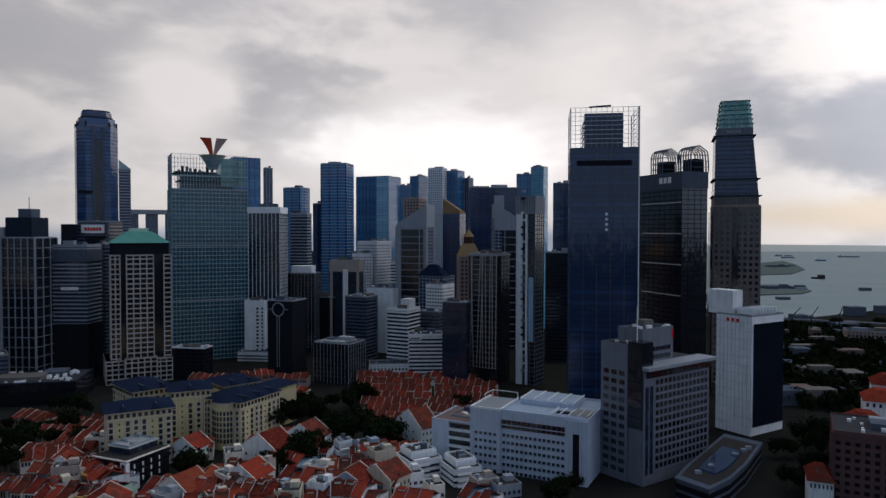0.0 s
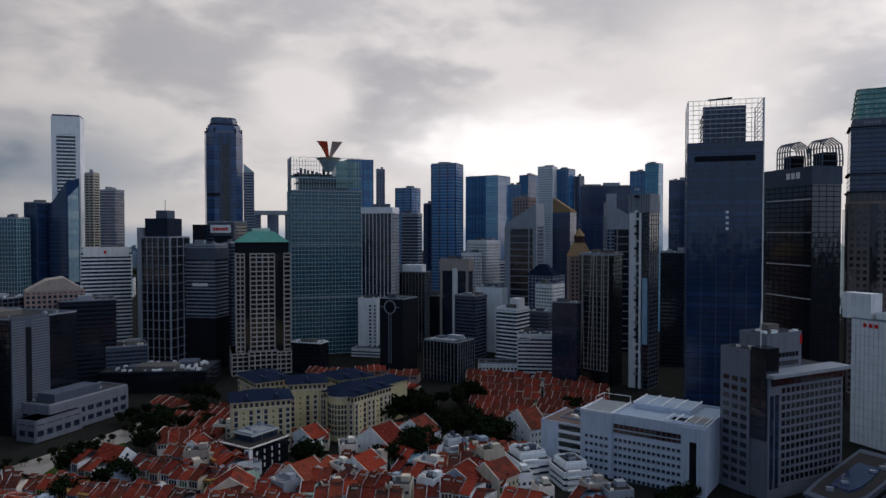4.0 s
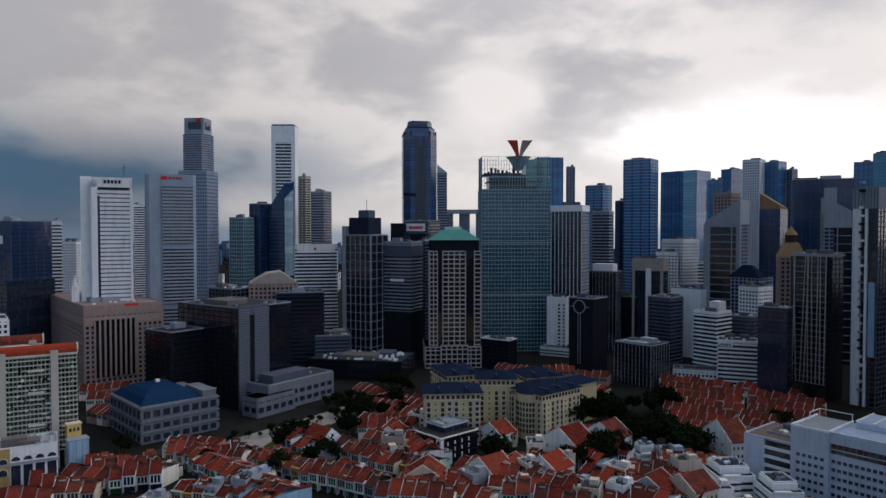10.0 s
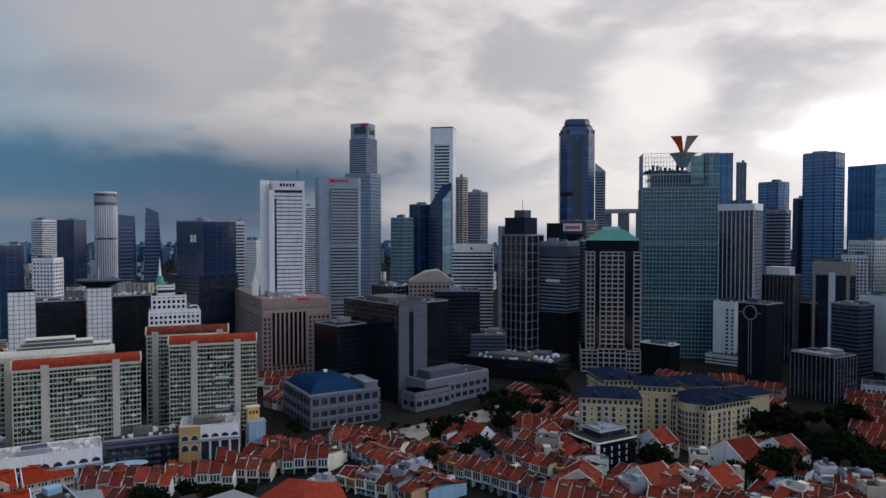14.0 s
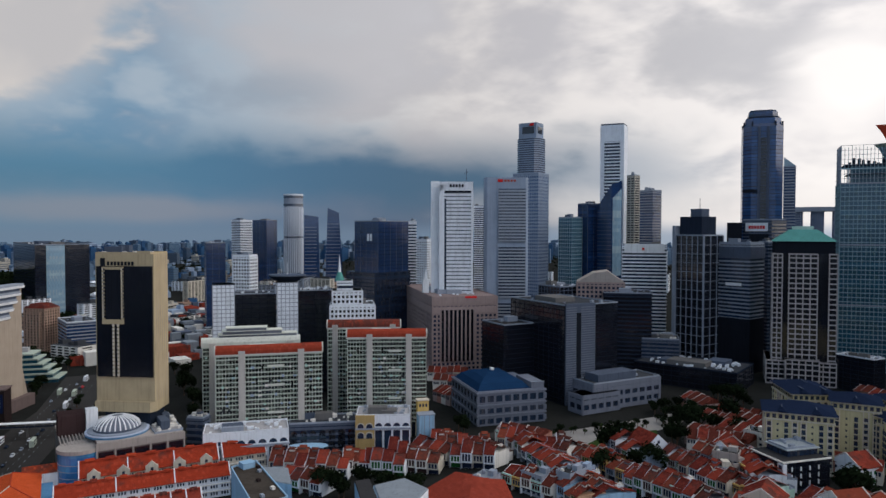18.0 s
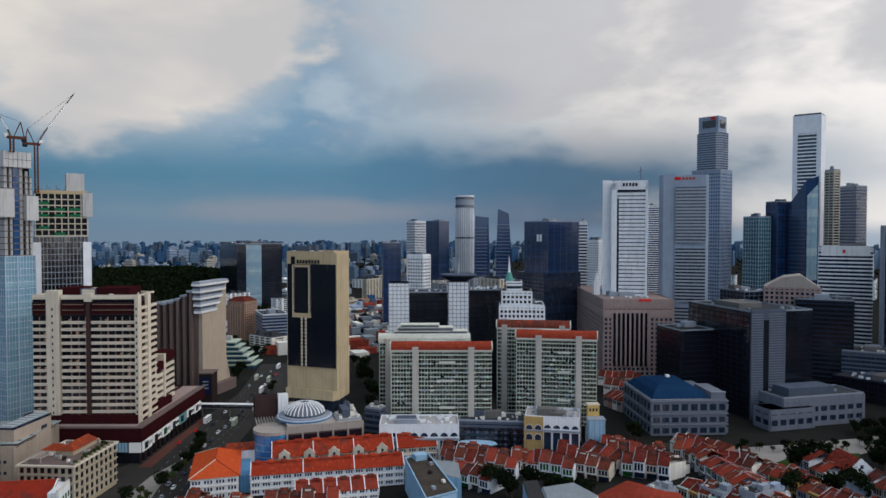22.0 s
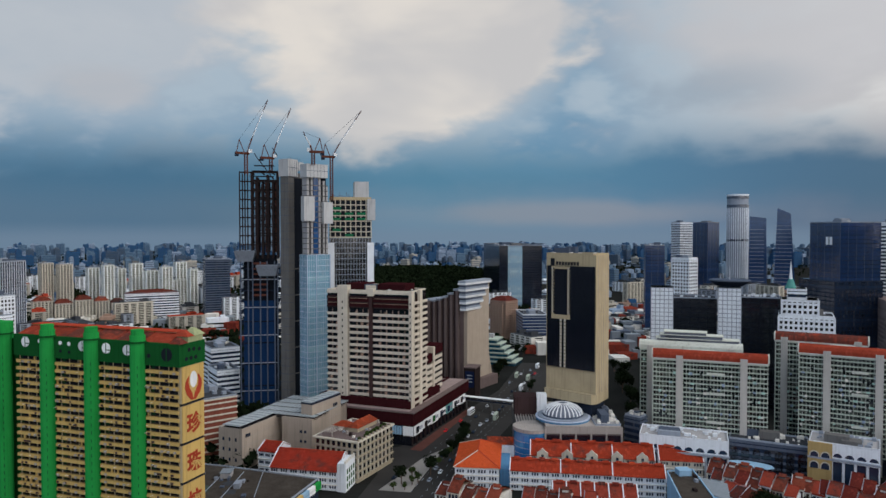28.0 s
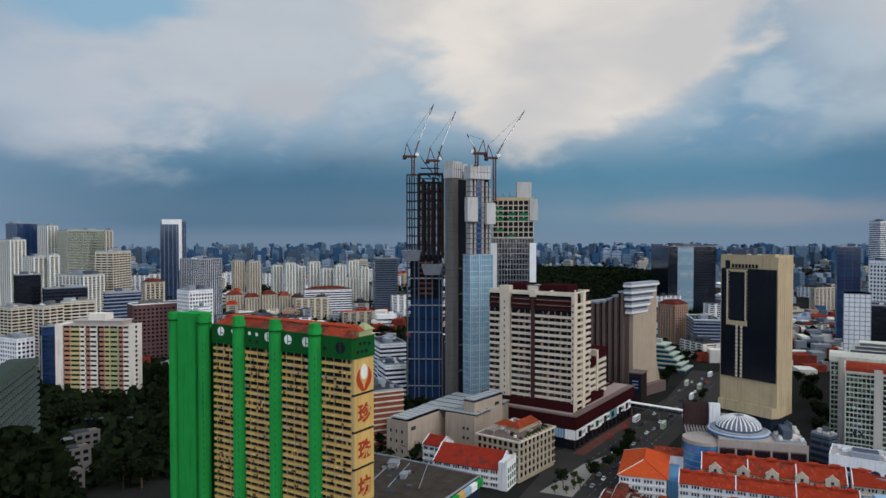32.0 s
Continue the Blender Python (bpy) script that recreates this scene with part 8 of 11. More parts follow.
for k, ch in enumerate(("\u73cd", "\u73e0", "\u574a")):
    cu = bpy.data.curves.new("sign_character", "FONT")
    cu.body, cu.size, cu.extrude, cu.align_x, cu.offset = ch, 7.6, 0.1, "CENTER", 0.2
    cu.materials.append(M["red_fascia"])
    ob = part("sign_character", cu, t, (w * 0.5, -0.85, h - 14.2 * (k + 2) + 4.4), label="red painted character")
    ob.rotation_euler = (radians(90), 0, 0)
# low roofs at the slab's foot
t = thing("podium_building", "low stained flat-roofed podium with a colourful billboard", "building", 0, 0)
o = [(-392.1, -132.2), (-378.8, -92.8), (-356.0, -39.9), (-313.4, -55.5), (-293.3, -99.2)]
prism("wall", t, "dark_grey", o, 0, 14)
prism("roof", t, "stained_roof", o, 14, 14.3, 0.985, label="dark stained flat roof")
for i in range(5):
    beam("parapet", t, "pale_grey", (*o[i], 14.5), (*o[(i + 1) % 5], 14.5), 0.7)
cx, cy = sum(p[0] for p in o) / 5, sum(p[1] for p in o) / 5
r = random.Random(9)
for i in range(12):
    x, y = cx + r.uniform(-14, 14), cy + r.uniform(-12, 12)
    slab("roof_unit", t, r.choice(("grey", "stained_roof", "pale_grey")), x, y, 14.3, x + r.uniform(1, 3.5), y + r.uniform(1, 2.5), 14.3 + r.uniform(0.6, 1.6))
for i in range(9):
    x, y = cx + r.uniform(-26, 18), cy + r.uniform(-22, 22)
    part("roof_patch", mesh_of("roof_patch", [(x + r.uniform(2, 5) * math.cos(j * 0.7854), y + r.uniform(1.5, 4) * math.sin(j * 0.7854), 14.33 + 0.01 * i) for j in range(8)], [tuple(range(8))], r.choice(("dark_roof", "flat_roof", "paving", "roof_moss"))), t)
for k in range(4):
    y = cy - 16 + 10 * k
    beam("roof_pipe", t, "pale_grey", (cx - 22, y, 14.6), (cx + 14, y + r.uniform(-4, 4), 14.6), 0.3)
slab("roof_shed", t, "pale_stone", cx - 20, cy - 6, 14.3, cx - 13, cy - 1, 17.0, "pale roof shed")
slab("shed_roof", t, "pale_roof", cx - 20.4, cy - 6.4, 17.0, cx - 12.6, cy - 0.6, 17.25)
slab("roof_box", t, "pale_grey", cx - 4, cy + 4, 14.3, cx + 2, cy + 7, 16.8, "pale roof plant box")
a, b = Vector((*o[2], 11.5)), Vector((*o[3], 11.5))
for i, c in enumerate(("green", "louvre", "light_blue", "ochre", "green", "light_blue", "louvre")):
    beam("billboard", t, c, a + (b - a) * (i / 7), a + (b - a) * ((i + 0.96) / 7), 3.6)
t = tower("school_building", "low brick-red school block with cream bands", -424.4, -116.1, 125.3, 21.3, 37.6, 39.2, "band_brick")
t = tower("institution_block", "white curved-front institutional block", -600.0, -156.4, 119.6, 23.4, 39.5, 41.0, "band_white")
t = tower("institution_block", "lower white terraced institutional block", -543.0, -137.1, 119.2, 16.6, 26.5, 33.4, "band_white")

# ---- yellow mansion blocks under blue hipped roofs ----


def hip_roof(t, x0, y0, x1, y1, z, rise, mat="slate_blue", label=""):
    """A hipped roof with a ridge along its longer side."""
    a, b = x1 - x0, y1 - y0
    q = min(a, b) * 0.5
    p0, p1 = ((x0 + q, (y0 + y1) / 2), (x1 - q, (y0 + y1) / 2)) if a >= b else (((x0 + x1) / 2, y0 + q), ((x0 + x1) / 2, y1 - q))
    vs = [(x0, y0, z), (x1, y0, z), (x1, y1, z), (x0, y1, z), (*p0, z + rise), (*p1, z + rise)]
    fs = [(3, 2, 1, 0)] + ([(0, 1, 5, 4), (1, 2, 5), (2, 3, 4, 5), (3, 0, 4)] if a >= b else [(0, 1, 4), (1, 2, 5, 4), (2, 3, 5), (3, 0, 4, 5)])
    part("hipped_roof", mesh_of("hipped_roof", vs, fs, mat), t, label=label)
    beam("ridge_cap", t, "grey", (*p0, z + rise), (*p1, z + rise), 0.45)


def mansion(label, x, y, rot, w, l, h, rise, bow=False):
    """A yellow mansion block: bays of tall framed windows and small balconies, an attic row under deep eaves, hipped roof with dormers."""
    t = thing("mansion_block", label, "building", x, y, rot, group="mansion blocks")
    slab("wall", t, "yellow_wall", 0, 0, 0, w, l, h, "yellow rendered wall")
    slab("plinth", t, "cream", -0.3, -0.3, 0, w + 0.3, l + 0.3, 3.2)
    for side in (0, 1):
        run = l if side else w
        n = max(3, round(run / 4.6))
        for i in range(n):
            c = run * (i + 0.5) / n
            kind = (i * 3 + side) % 4
            glass, frame_, rail = [], [], []
            for k in range(int((h - 8) / 3.6)):
                z = 4.4 + 3.6 * k
                if kind == 3:
                    glass.append((c - 0.5, -0.15, z + 0.7, c + 0.5, 0.1, z + 1.9))
                else:
                    glass.append((c - 1.05, -0.15, z, c + 1.05, 0.1, z + 2.7))
                    rail.append((c - 1.3, -0.8 if kind == 1 else -0.35, z - 0.35, c + 1.3, 0.05, z + (0.6 if kind == 1 else -0.1)))
            if kind in (0, 1):
                frame_ += [(c - 1.6, -0.5, 3.2, c - 1.1, 0.05, h - 4), (c + 1.1, -0.5, 3.2, c + 1.6, 0.05, h - 4)]
            for name, mat, boxes in (("window_column", "glass_dark", glass), ("balcony_column", "cream", rail), ("bay_frame", "ivory", frame_)):
                if boxes:
                    tagged(many(name, t, mat, [(b[1], b[0], b[2], b[4], b[3], b[5]) for b in boxes] if side else boxes), kind="stuff")
    slab("string_course", t, "cream", -0.6, -0.6, h - 4.2, w + 0.4, l + 0.4, h - 3.6)
    for side in (0, 1):
        run = l if side else w
        n = max(4, round(run / 3.2))
        boxes = [(run * (i + 0.2) / n, -0.18, h - 3.2, run * (i + 0.8) / n, 0.1, h - 0.8) for i in range(n)]
        tagged(many("attic_glazing", t, "glass_dark", [(b[1], b[0], b[2], b[4], b[3], b[5]) for b in boxes] if side else boxes), kind="stuff")
    slab("eave_board", t, "cream", -1.4, -1.4, h, w + 1.4, l + 1.4, h + 0.6)
    hip_roof(t, -1.9, -1.9, w + 1.9, l + 1.9, h + 0.6, rise, label="navy tiled hipped roof")
    for i in range(max(1, int(w / 13))):
        c = w * (i + 0.5) / max(1, int(w / 13))
        hip_roof(t, c - 2.6, -2.2, c + 2.6, l * 0.34, h + 1.3, 2.2)
        slab("dormer_wall", t, "yellow_wall", c - 2.0, -0.4, h + 0.6, c + 2.0, l * 0.3, h + 1.4)
    if bow:
        prism("bow_wall", t, "yellow_wall", ring(1.5, l * 0.42, 6.5, 24, 8.0), 0, h)
        for j in range(9):
            a = math.pi * (0.62 + 0.095 * j)
            x0, y0 = 1.5 + 6.5 * math.cos(a), l * 0.42 + 8.0 * math.sin(a)
            tagged(many("bow_window", t, "glass_dark", [(x0 - 0.55, y0 - 0.55, 3.6 * k + 4.4, x0 + 0.45, y0 + 0.45, 3.6 * k + 6.9) for k in range(int((h - 6) / 3.6))]), kind="stuff")
        for k in range(int((h - 6) / 3.6)):
            prism("bow_sill", t, "cream", ring(1.5, l * 0.42, 6.8, 24, 8.3), 3.6 * k + 3.9, 3.6 * k + 4.2)
        prism("bow_cornice", t, "cream", ring(1.5, l * 0.42, 7.0, 20, 8.5), h - 1.6, h)
        prism("bow_roof", t, "slate_blue", ring(1.5, l * 0.42, 7.6, 20, 9.0), h, h + 3.4, 0.2)
    return t


mansion("cream-yellow mansion block with bay windows and blue hipped roof", -196.2, 402.7, 28.0, 36.1, 26.0, 34.0, 4.6)
mansion("yellow mansion wing set back, with blue hipped roof", -176.5, 446.4, 23.6, 25.2, 26.0, 36.6, 4.2)
mansion("yellow corner mansion block with a bowed front, blue hipped roof", -130.0, 443.3, 64.3, 39.1, 34.0, 30.6, 5.0, True)
mansion("rear yellow mansion wing with blue roof", -206.3, 461.0, 44.1, 26.9, 38.7, 33.4, 4.6)
mansion("rear yellow mansion corner with blue roof", -153.8, 486.2, 42.6, 28.0, 31.1, 31.6, 4.6)
t = thing("mansion_block", "rear yellow mansion link under a long blue roof", "building", -128.0, 480.0, 62.0, group="mansion blocks")
slab("wall", t, "yellow_wall", 0, 0, 0, 40, 18, 28.5)
hip_roof(t, -1.8, -1.8, 41.8, 19.8, 28.5, 4.4, label="navy tiled hipped roof")
# black and white boutique block with glazed roof
t = thing("boutique_block", "black boutique building with pale glazed roof terrace and white stair panel", "building", -172.0, 374.4, 66.7)
w, l, h = 30.5, 25.2, 15.9
clad(t, "curtain_black", 0, 0, 0, w, l, h, "lr")
slab("stair_panel", t, "white", -0.8, -0.8, 0, 1.6, 3.5, h - 1, "white stair panel")
for k in range(4):
    slab("stair_window", t, "glass_dark", -1.0, 0.4, 2 + 3.4 * k, -0.7, 2.4, 4 + 3.4 * k)
many("cornice", t, "offwhite", [(-0.6, -0.6, h - 0.5, w + 0.6, 0.1, h + 0.3), (-0.6, 0.1, h - 0.5, 0.1, l, h + 0.3)])
slab("roof_house", t, "glass_dark", 9, 7, h, w - 1.5, l - 2, h + 3.5)
slab("roof_canopy", t, "sheet_pale", 8, 6, h + 3.5, w - 0.5, l - 1, h + 3.9, "pale glazed canopy")
roof_clutter(t, 9, 8, w - 2, l - 3, h + 3.9, 71, mat="sheet_pale", rim="pale_grey", rooms=0, units=6)
slab("terrace_floor", t, "dark_roof", 0.6, 0.6, h, w - 0.6, l - 0.6, h + 0.1)
for k in range(3):
    for i in range(4):
        slab("window", t, "louvre", 5 + i * (w - 7) / 4, -0.4, 2.5 + 4 * k, 5.8 + i * (w - 7) / 4, -0.2, 4.8 + 4 * k)
# modern white terraced flats
t = thing("terraced_flats", "modern white flats with stepped terraces and dark windows", "building", -18.6, 391.6, 27.7, group="terraced flats")
clad(t, "band_white", 0, 0, 0, 19.8, 18.6, 10.4, "lr")
clad(t, "band_white", 2.5, 3, 10.4, 17.8, 17.6, 13.8, "lr")
roof_clutter(t, 2.5, 3, 17.8, 17.6, 13.8, 1174, rim="white", rooms=1, units=5)
for k in range(4):
    slab("balcony", t, "louvre", 2.0, -1.8, 10.4 - 3.4 * k - 0.2, 11.9, 0, 10.4 - 3.4 * k + 0.8)
t = thing("terraced_flats", "modern white flats with stepped terraces and dark windows", "building", 6.5, 379.9, 24.0, group="terraced flats")
clad(t, "band_white", 0, 0, 0, 16.2, 18.6, 9.8, "lr")
clad(t, "band_white", 2.5, 3, 9.8, 14.2, 17.6, 13.2, "lr")
roof_clutter(t, 2.5, 3, 14.2, 17.6, 13.2, 1262, rim="white", rooms=1, units=5)
for k in range(4):
    slab("balcony", t, "louvre", 1.6, -1.8, 9.8 - 3.4 * k - 0.2, 9.7, 0, 9.8 - 3.4 * k + 0.8)
t = thing("terraced_flats", "modern white flats with stepped terraces and dark windows", "building", -64.6, 425.1, 33.6, group="terraced flats")
clad(t, "band_white", 0, 0, 0, 13.4, 11.4, 5.9, "lr")
clad(t, "band_white", 2.5, 3, 5.9, 11.4, 10.4, 9.3, "lr")
roof_clutter(t, 2.5, 3, 11.4, 10.4, 9.3, 1050, rim="white", rooms=1, units=5)
for k in range(4):
    slab("balcony", t, "louvre", 1.3, -1.8, 5.9 - 3.4 * k - 0.2, 8.0, 0, 5.9 - 3.4 * k + 0.8)

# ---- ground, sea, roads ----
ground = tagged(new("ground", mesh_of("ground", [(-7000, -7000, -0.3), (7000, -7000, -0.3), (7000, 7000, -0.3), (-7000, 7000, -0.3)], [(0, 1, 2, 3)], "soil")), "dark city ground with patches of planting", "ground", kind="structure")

sea = tagged(new("water", mesh_of("water", [(429, 1437, -0.05), (520, 1137, -0.05), (613, 1147, -0.05), (807, 1264, -0.05), (1889, 1638, -0.05), (5213, 4520, -0.05), (3714, 5815, -0.05), (1972, 6612, -0.05), (649, 6869, -0.05), (235, 2489, -0.05)], [tuple(range(10))], "sea")), "calm grey-blue sea with anchored ships", "sea", kind="structure")

# boulevard between the podiums
tagged(new("road", mesh_of("road", [(-365.5, -20.5, 0.00), (-353.5, 26.7, 0.00), (-400.4, 41.3, 0.00), (-479.2, 74.7, 0.00), (-599.5, 127.4, 0.00), (-723.8, 178.7, 0.00), (-735.0, 134.4, 0.00), (-608.7, 91.0, 0.00), (-516.9, 43.5, 0.00), (-452.6, 2.4, 0.00), (-404.1, -10.4, 0.00)], [tuple(range(11))], "road")), "wide dark asphalt boulevard with lane marks", "road", kind="structure")
tagged(new("road", mesh_of("road", [(-429.7, -55.5, 0.03), (-452.5, 2.4, 0.03), (-413.5, 28.1, 0.03), (-404.0, -10.4, 0.03)], [tuple(range(4))], "road")), "side street crossing by the corner building", "road", kind="structure")
tagged(new("road", mesh_of("road", [(-349.9, 321.6, 0.02), (-349.3, 331.6, 0.02), (-229.6, 287.7, 0.02), (-237.2, 277.1, 0.02)], [tuple(range(4))], "road")), "narrow street between the shophouse terraces", "road", kind="structure")
tagged(new("road", mesh_of("road", [(-267.8, 426.4, 0.02), (-266.7, 434.6, 0.02), (-224.0, 383.0, 0.02), (-225.2, 373.2, 0.02)], [tuple(range(4))], "road")), "narrow lane behind the white terraces", "road", kind="structure")
tagged(new("pavement", mesh_of("pavement", [(-376.4, -9.7, 0.06), (-426.9, 15.5, 0.06), (-445.4, 30.3, 0.06), (-415.1, 21.6, 0.06), (-372.0, 7.6, 0.06)], [tuple(range(5))], "paving")), "pale verge along the boulevard", "pavement", kind="structure")
tagged(new("pavement", mesh_of("pavement", [(-446.0, 9.0, 0.09), (-551.0, 59.0, 0.09), (-549.0, 64.0, 0.09), (-442.0, 16.0, 0.09)], [tuple(range(4))], "brick_path")), "reddish brick path along the shopping podium", "pavement", kind="structure")


def lane_mark(x0, y0, x1, y1, n):
    """Dashes of white paint along a lane."""
    t = thing("lane_marking", "dashed white lane marking on the boulevard", "marking", 0, 0, group="lane markings", kind="structure")
    d = Vector((x1 - x0, y1 - y0, 0))
    a = math.degrees(math.atan2(d.y, d.x))
    for i in range(n):
        p = Vector((x0, y0, 0.04)) + d * (i / n)
        part("dash", box_mesh(3.0, 0.22, 0.02, "pale_grey"), t, p, a)


def car(label, paint_name, bus=False):
    """A parked or standing vehicle: body, cabin, glass, four wheels."""
    t = thing("bus" if bus else "car", label, "vehicle", 0, 0, group="vehicles on the boulevard")
    n, w, h = (11.0, 2.5, 4.0) if bus else (4.4, 1.8, 0.8)
    prism("body", t, paint_name, [(0, 0), (n, 0), (n, w), (0, w)], 0.35, 0.35 + h, 0.97)
    if bus:
        for k in (1.2, 3.0):
            slab("window_band", t, "glass_dark", 0.15, -0.02, k, n - 0.3, w + 0.02, k + 0.9)
    else:
        prism("cabin", t, "glass_dark", [(0.9, 0.1), (3.7, 0.1), (3.7, w - 0.1), (0.9, w - 0.1)], 1.1, 1.75, 0.78)
        prism("cabin_roof", t, paint_name, [(1.3, 0.25), (3.3, 0.25), (3.3, w - 0.25), (1.3, w - 0.25)], 1.72, 1.8)
    for x in (n * 0.2, n * 0.8):
        for y in (0.0, w - 0.25):
            o = [(x + 0.36 * math.cos(j * 0.785), 0.36 + 0.36 * math.sin(j * 0.785)) for j in range(8)]
            part("wheel", mesh_of("wheel", [(a, y, b) for a, b in o] + [(a, y + 0.25, b) for a, b in o], [tuple(range(8)), tuple(range(15, 7, -1))] + [(j, (j + 1) % 8, 8 + (j + 1) % 8, 8 + j) for j in range(8)], "black"), t)
    return t


CARS = [car("white saloon car on the boulevard", "white"), car("dark grey car on the boulevard", "dark_grey"), car("red car on the boulevard", "red"), car("silver car on the boulevard", "pale_grey"),
        car("pale green double-deck bus", "pale_mint", True), car("white coach on the boulevard", "white", True)]
OUT = set()


def drive(k, x, y, turn):
    m = pose(x, y, 0.02, 0, 0, turn)
    if k in OUT:
        copy_thing(CARS[k], m)
    else:
        OUT.add(k)
        CARS[k].matrix_basis = m


lane_mark(-372.2, 7.6, -444.2, 35.5, 8)
lane_mark(-444.2, 35.5, -510.7, 67.9, 8)
lane_mark(-510.7, 67.9, -687.0, 138.4, 21)
lane_mark(-369.3, 19.1, -431.1, 42.4, 7)
lane_mark(-431.1, 42.4, -498.7, 72.4, 8)
lane_mark(-498.7, 72.4, -684.7, 147.3, 22)
lane_mark(-384.2, -1.1, -446.9, 25.1, 7)
lane_mark(-446.9, 25.1, -528.1, 63.7, 9)
lane_mark(-528.1, 63.7, -703.2, 133.4, 20)
lane_mark(-364.5, 13.1, -439.7, 39.8, 8)
lane_mark(-439.7, 39.8, -505.4, 70.5, 8)
lane_mark(-505.4, 70.5, -685.8, 142.9, 21)
drive(0, -449.0, 35.2, 159)
drive(1, -447.1, 38.3, 160)
drive(0, -468.0, 49.2, 160)
drive(1, -435.6, 46.8, 161)
drive(3, -506.2, 67.3, 160)
drive(4, -509.2, 74.0, 161)
drive(1, -545.4, 85.1, 155)
drive(0, -584.2, 101.9, 158)
drive(5, -603.8, 110.4, 161)
drive(4, -643.7, 124.2, 159)
drive(1, -668.2, 133.5, 161)
drive(1, -429.0, 29.1, 156)
drive(3, -404.9, 23.6, 158)
drive(0, -670.9, 122.7, 157)
drive(2, -482.3, 34.8, 158)
drive(2, -506.8, 47.6, 159)
drive(5, -524.4, 56.4, 155)
drive(1, -517.4, 60.3, 157)
drive(3, -633.4, 105.2, 157)
drive(4, -656.4, 115.6, 161)
drive(1, -492.7, 49.4, 160)
drive(0, -548.4, 72.9, 156)
drive(3, -687.8, 135.1, 160)
drive(5, -700.4, 144.7, 156)
drive(1, -391.0, -1.1, 159)
drive(3, -400.7, 3.2, 156)
drive(0, -525.4, 74.2, 155)
drive(1, -535.7, 80.9, 160)
drive(3, -570.1, 92.8, 156)
drive(1, -597.2, 101.2, 157)
drive(0, -630.1, 118.4, 161)
drive(2, -673.0, 136.7, 160)
drive(0, -495.6, 61.0, 157)
drive(1, -477.5, 54.0, 161)
drive(3, -454.1, 44.0, 158)
drive(0, -429.8, 38.8, 159)
drive(1, -418.5, 33.1, 156)
drive(0, -398.7, 25.8, 161)
drive(3, -386.0, 18.8, 159)
t = thing("footbridge", "covered white footbridge across the boulevard", "bridge", -547.4, 54.1, 61.5)
w = 44.0
slab("deck", t, "concrete", 0, 0, 6.4, w, 3.6, 7.0)
slab("parapet", t, "dark_grey", 0, -0.2, 7.0, w, 0, 8.0)
slab("roof", t, "louvre", -0.5, -0.4, 9.4, w + 0.5, 4.0, 9.9, "white roof")
for i in range(9):
    slab("post", t, "pale_grey", w * i / 8 - 0.15, 0, 7.0, w * i / 8 + 0.15, 0.3, 9.4)
for f in (0.02, 0.5, 0.95):
    slab("pier", t, "concrete", w * f, 1.2, 0, w * f + 1, 2.4, 6.4)
tagged(new("pavement", mesh_of("pavement", [(-323.5, 351.3, 0.05), (-303.6, 445.8, 0.05), (-296.7, 494.3, 0.05), (-280.9, 451.1, 0.05), (-280.0, 397.0, 0.05), (-294.4, 341.1, 0.05)], [tuple(range(6))], "paving")), "pale paved plaza with hedges in front of the hall", "pavement", kind="structure")
tagged(new("lawn", mesh_of("lawn", [(-286.8, 332.2, 0.08), (-295.5, 378.1, 0.08), (-282.1, 421.6, 0.08), (-245.7, 373.9, 0.08), (-259.1, 331.5, 0.08)], [tuple(range(5))], "grass")), "small lawn beside the old gabled house", "lawn", kind="structure")

# ---- shophouses ----


def hull(boxes):
    """Corners and faces of many boxes."""
    vs, fs = [], []
    for b in boxes:
        k = len(vs)
        vs += b if isinstance(b, list) else box_verts(*b)
        fs += [tuple(i + k for i in f) for f in CUBE]
    return vs, fs


def slope(x0, x1, y0, z0, y1, z1, thick=0.22):
    """The eight corners of a tiled slope from one edge up to the other."""
    q = [(x0, y0, z0), (x1, y0, z0), (x1, y1, z1), (x0, y1, z1)]
    return q + [(x, y, z + thick) for x, y, z in q]


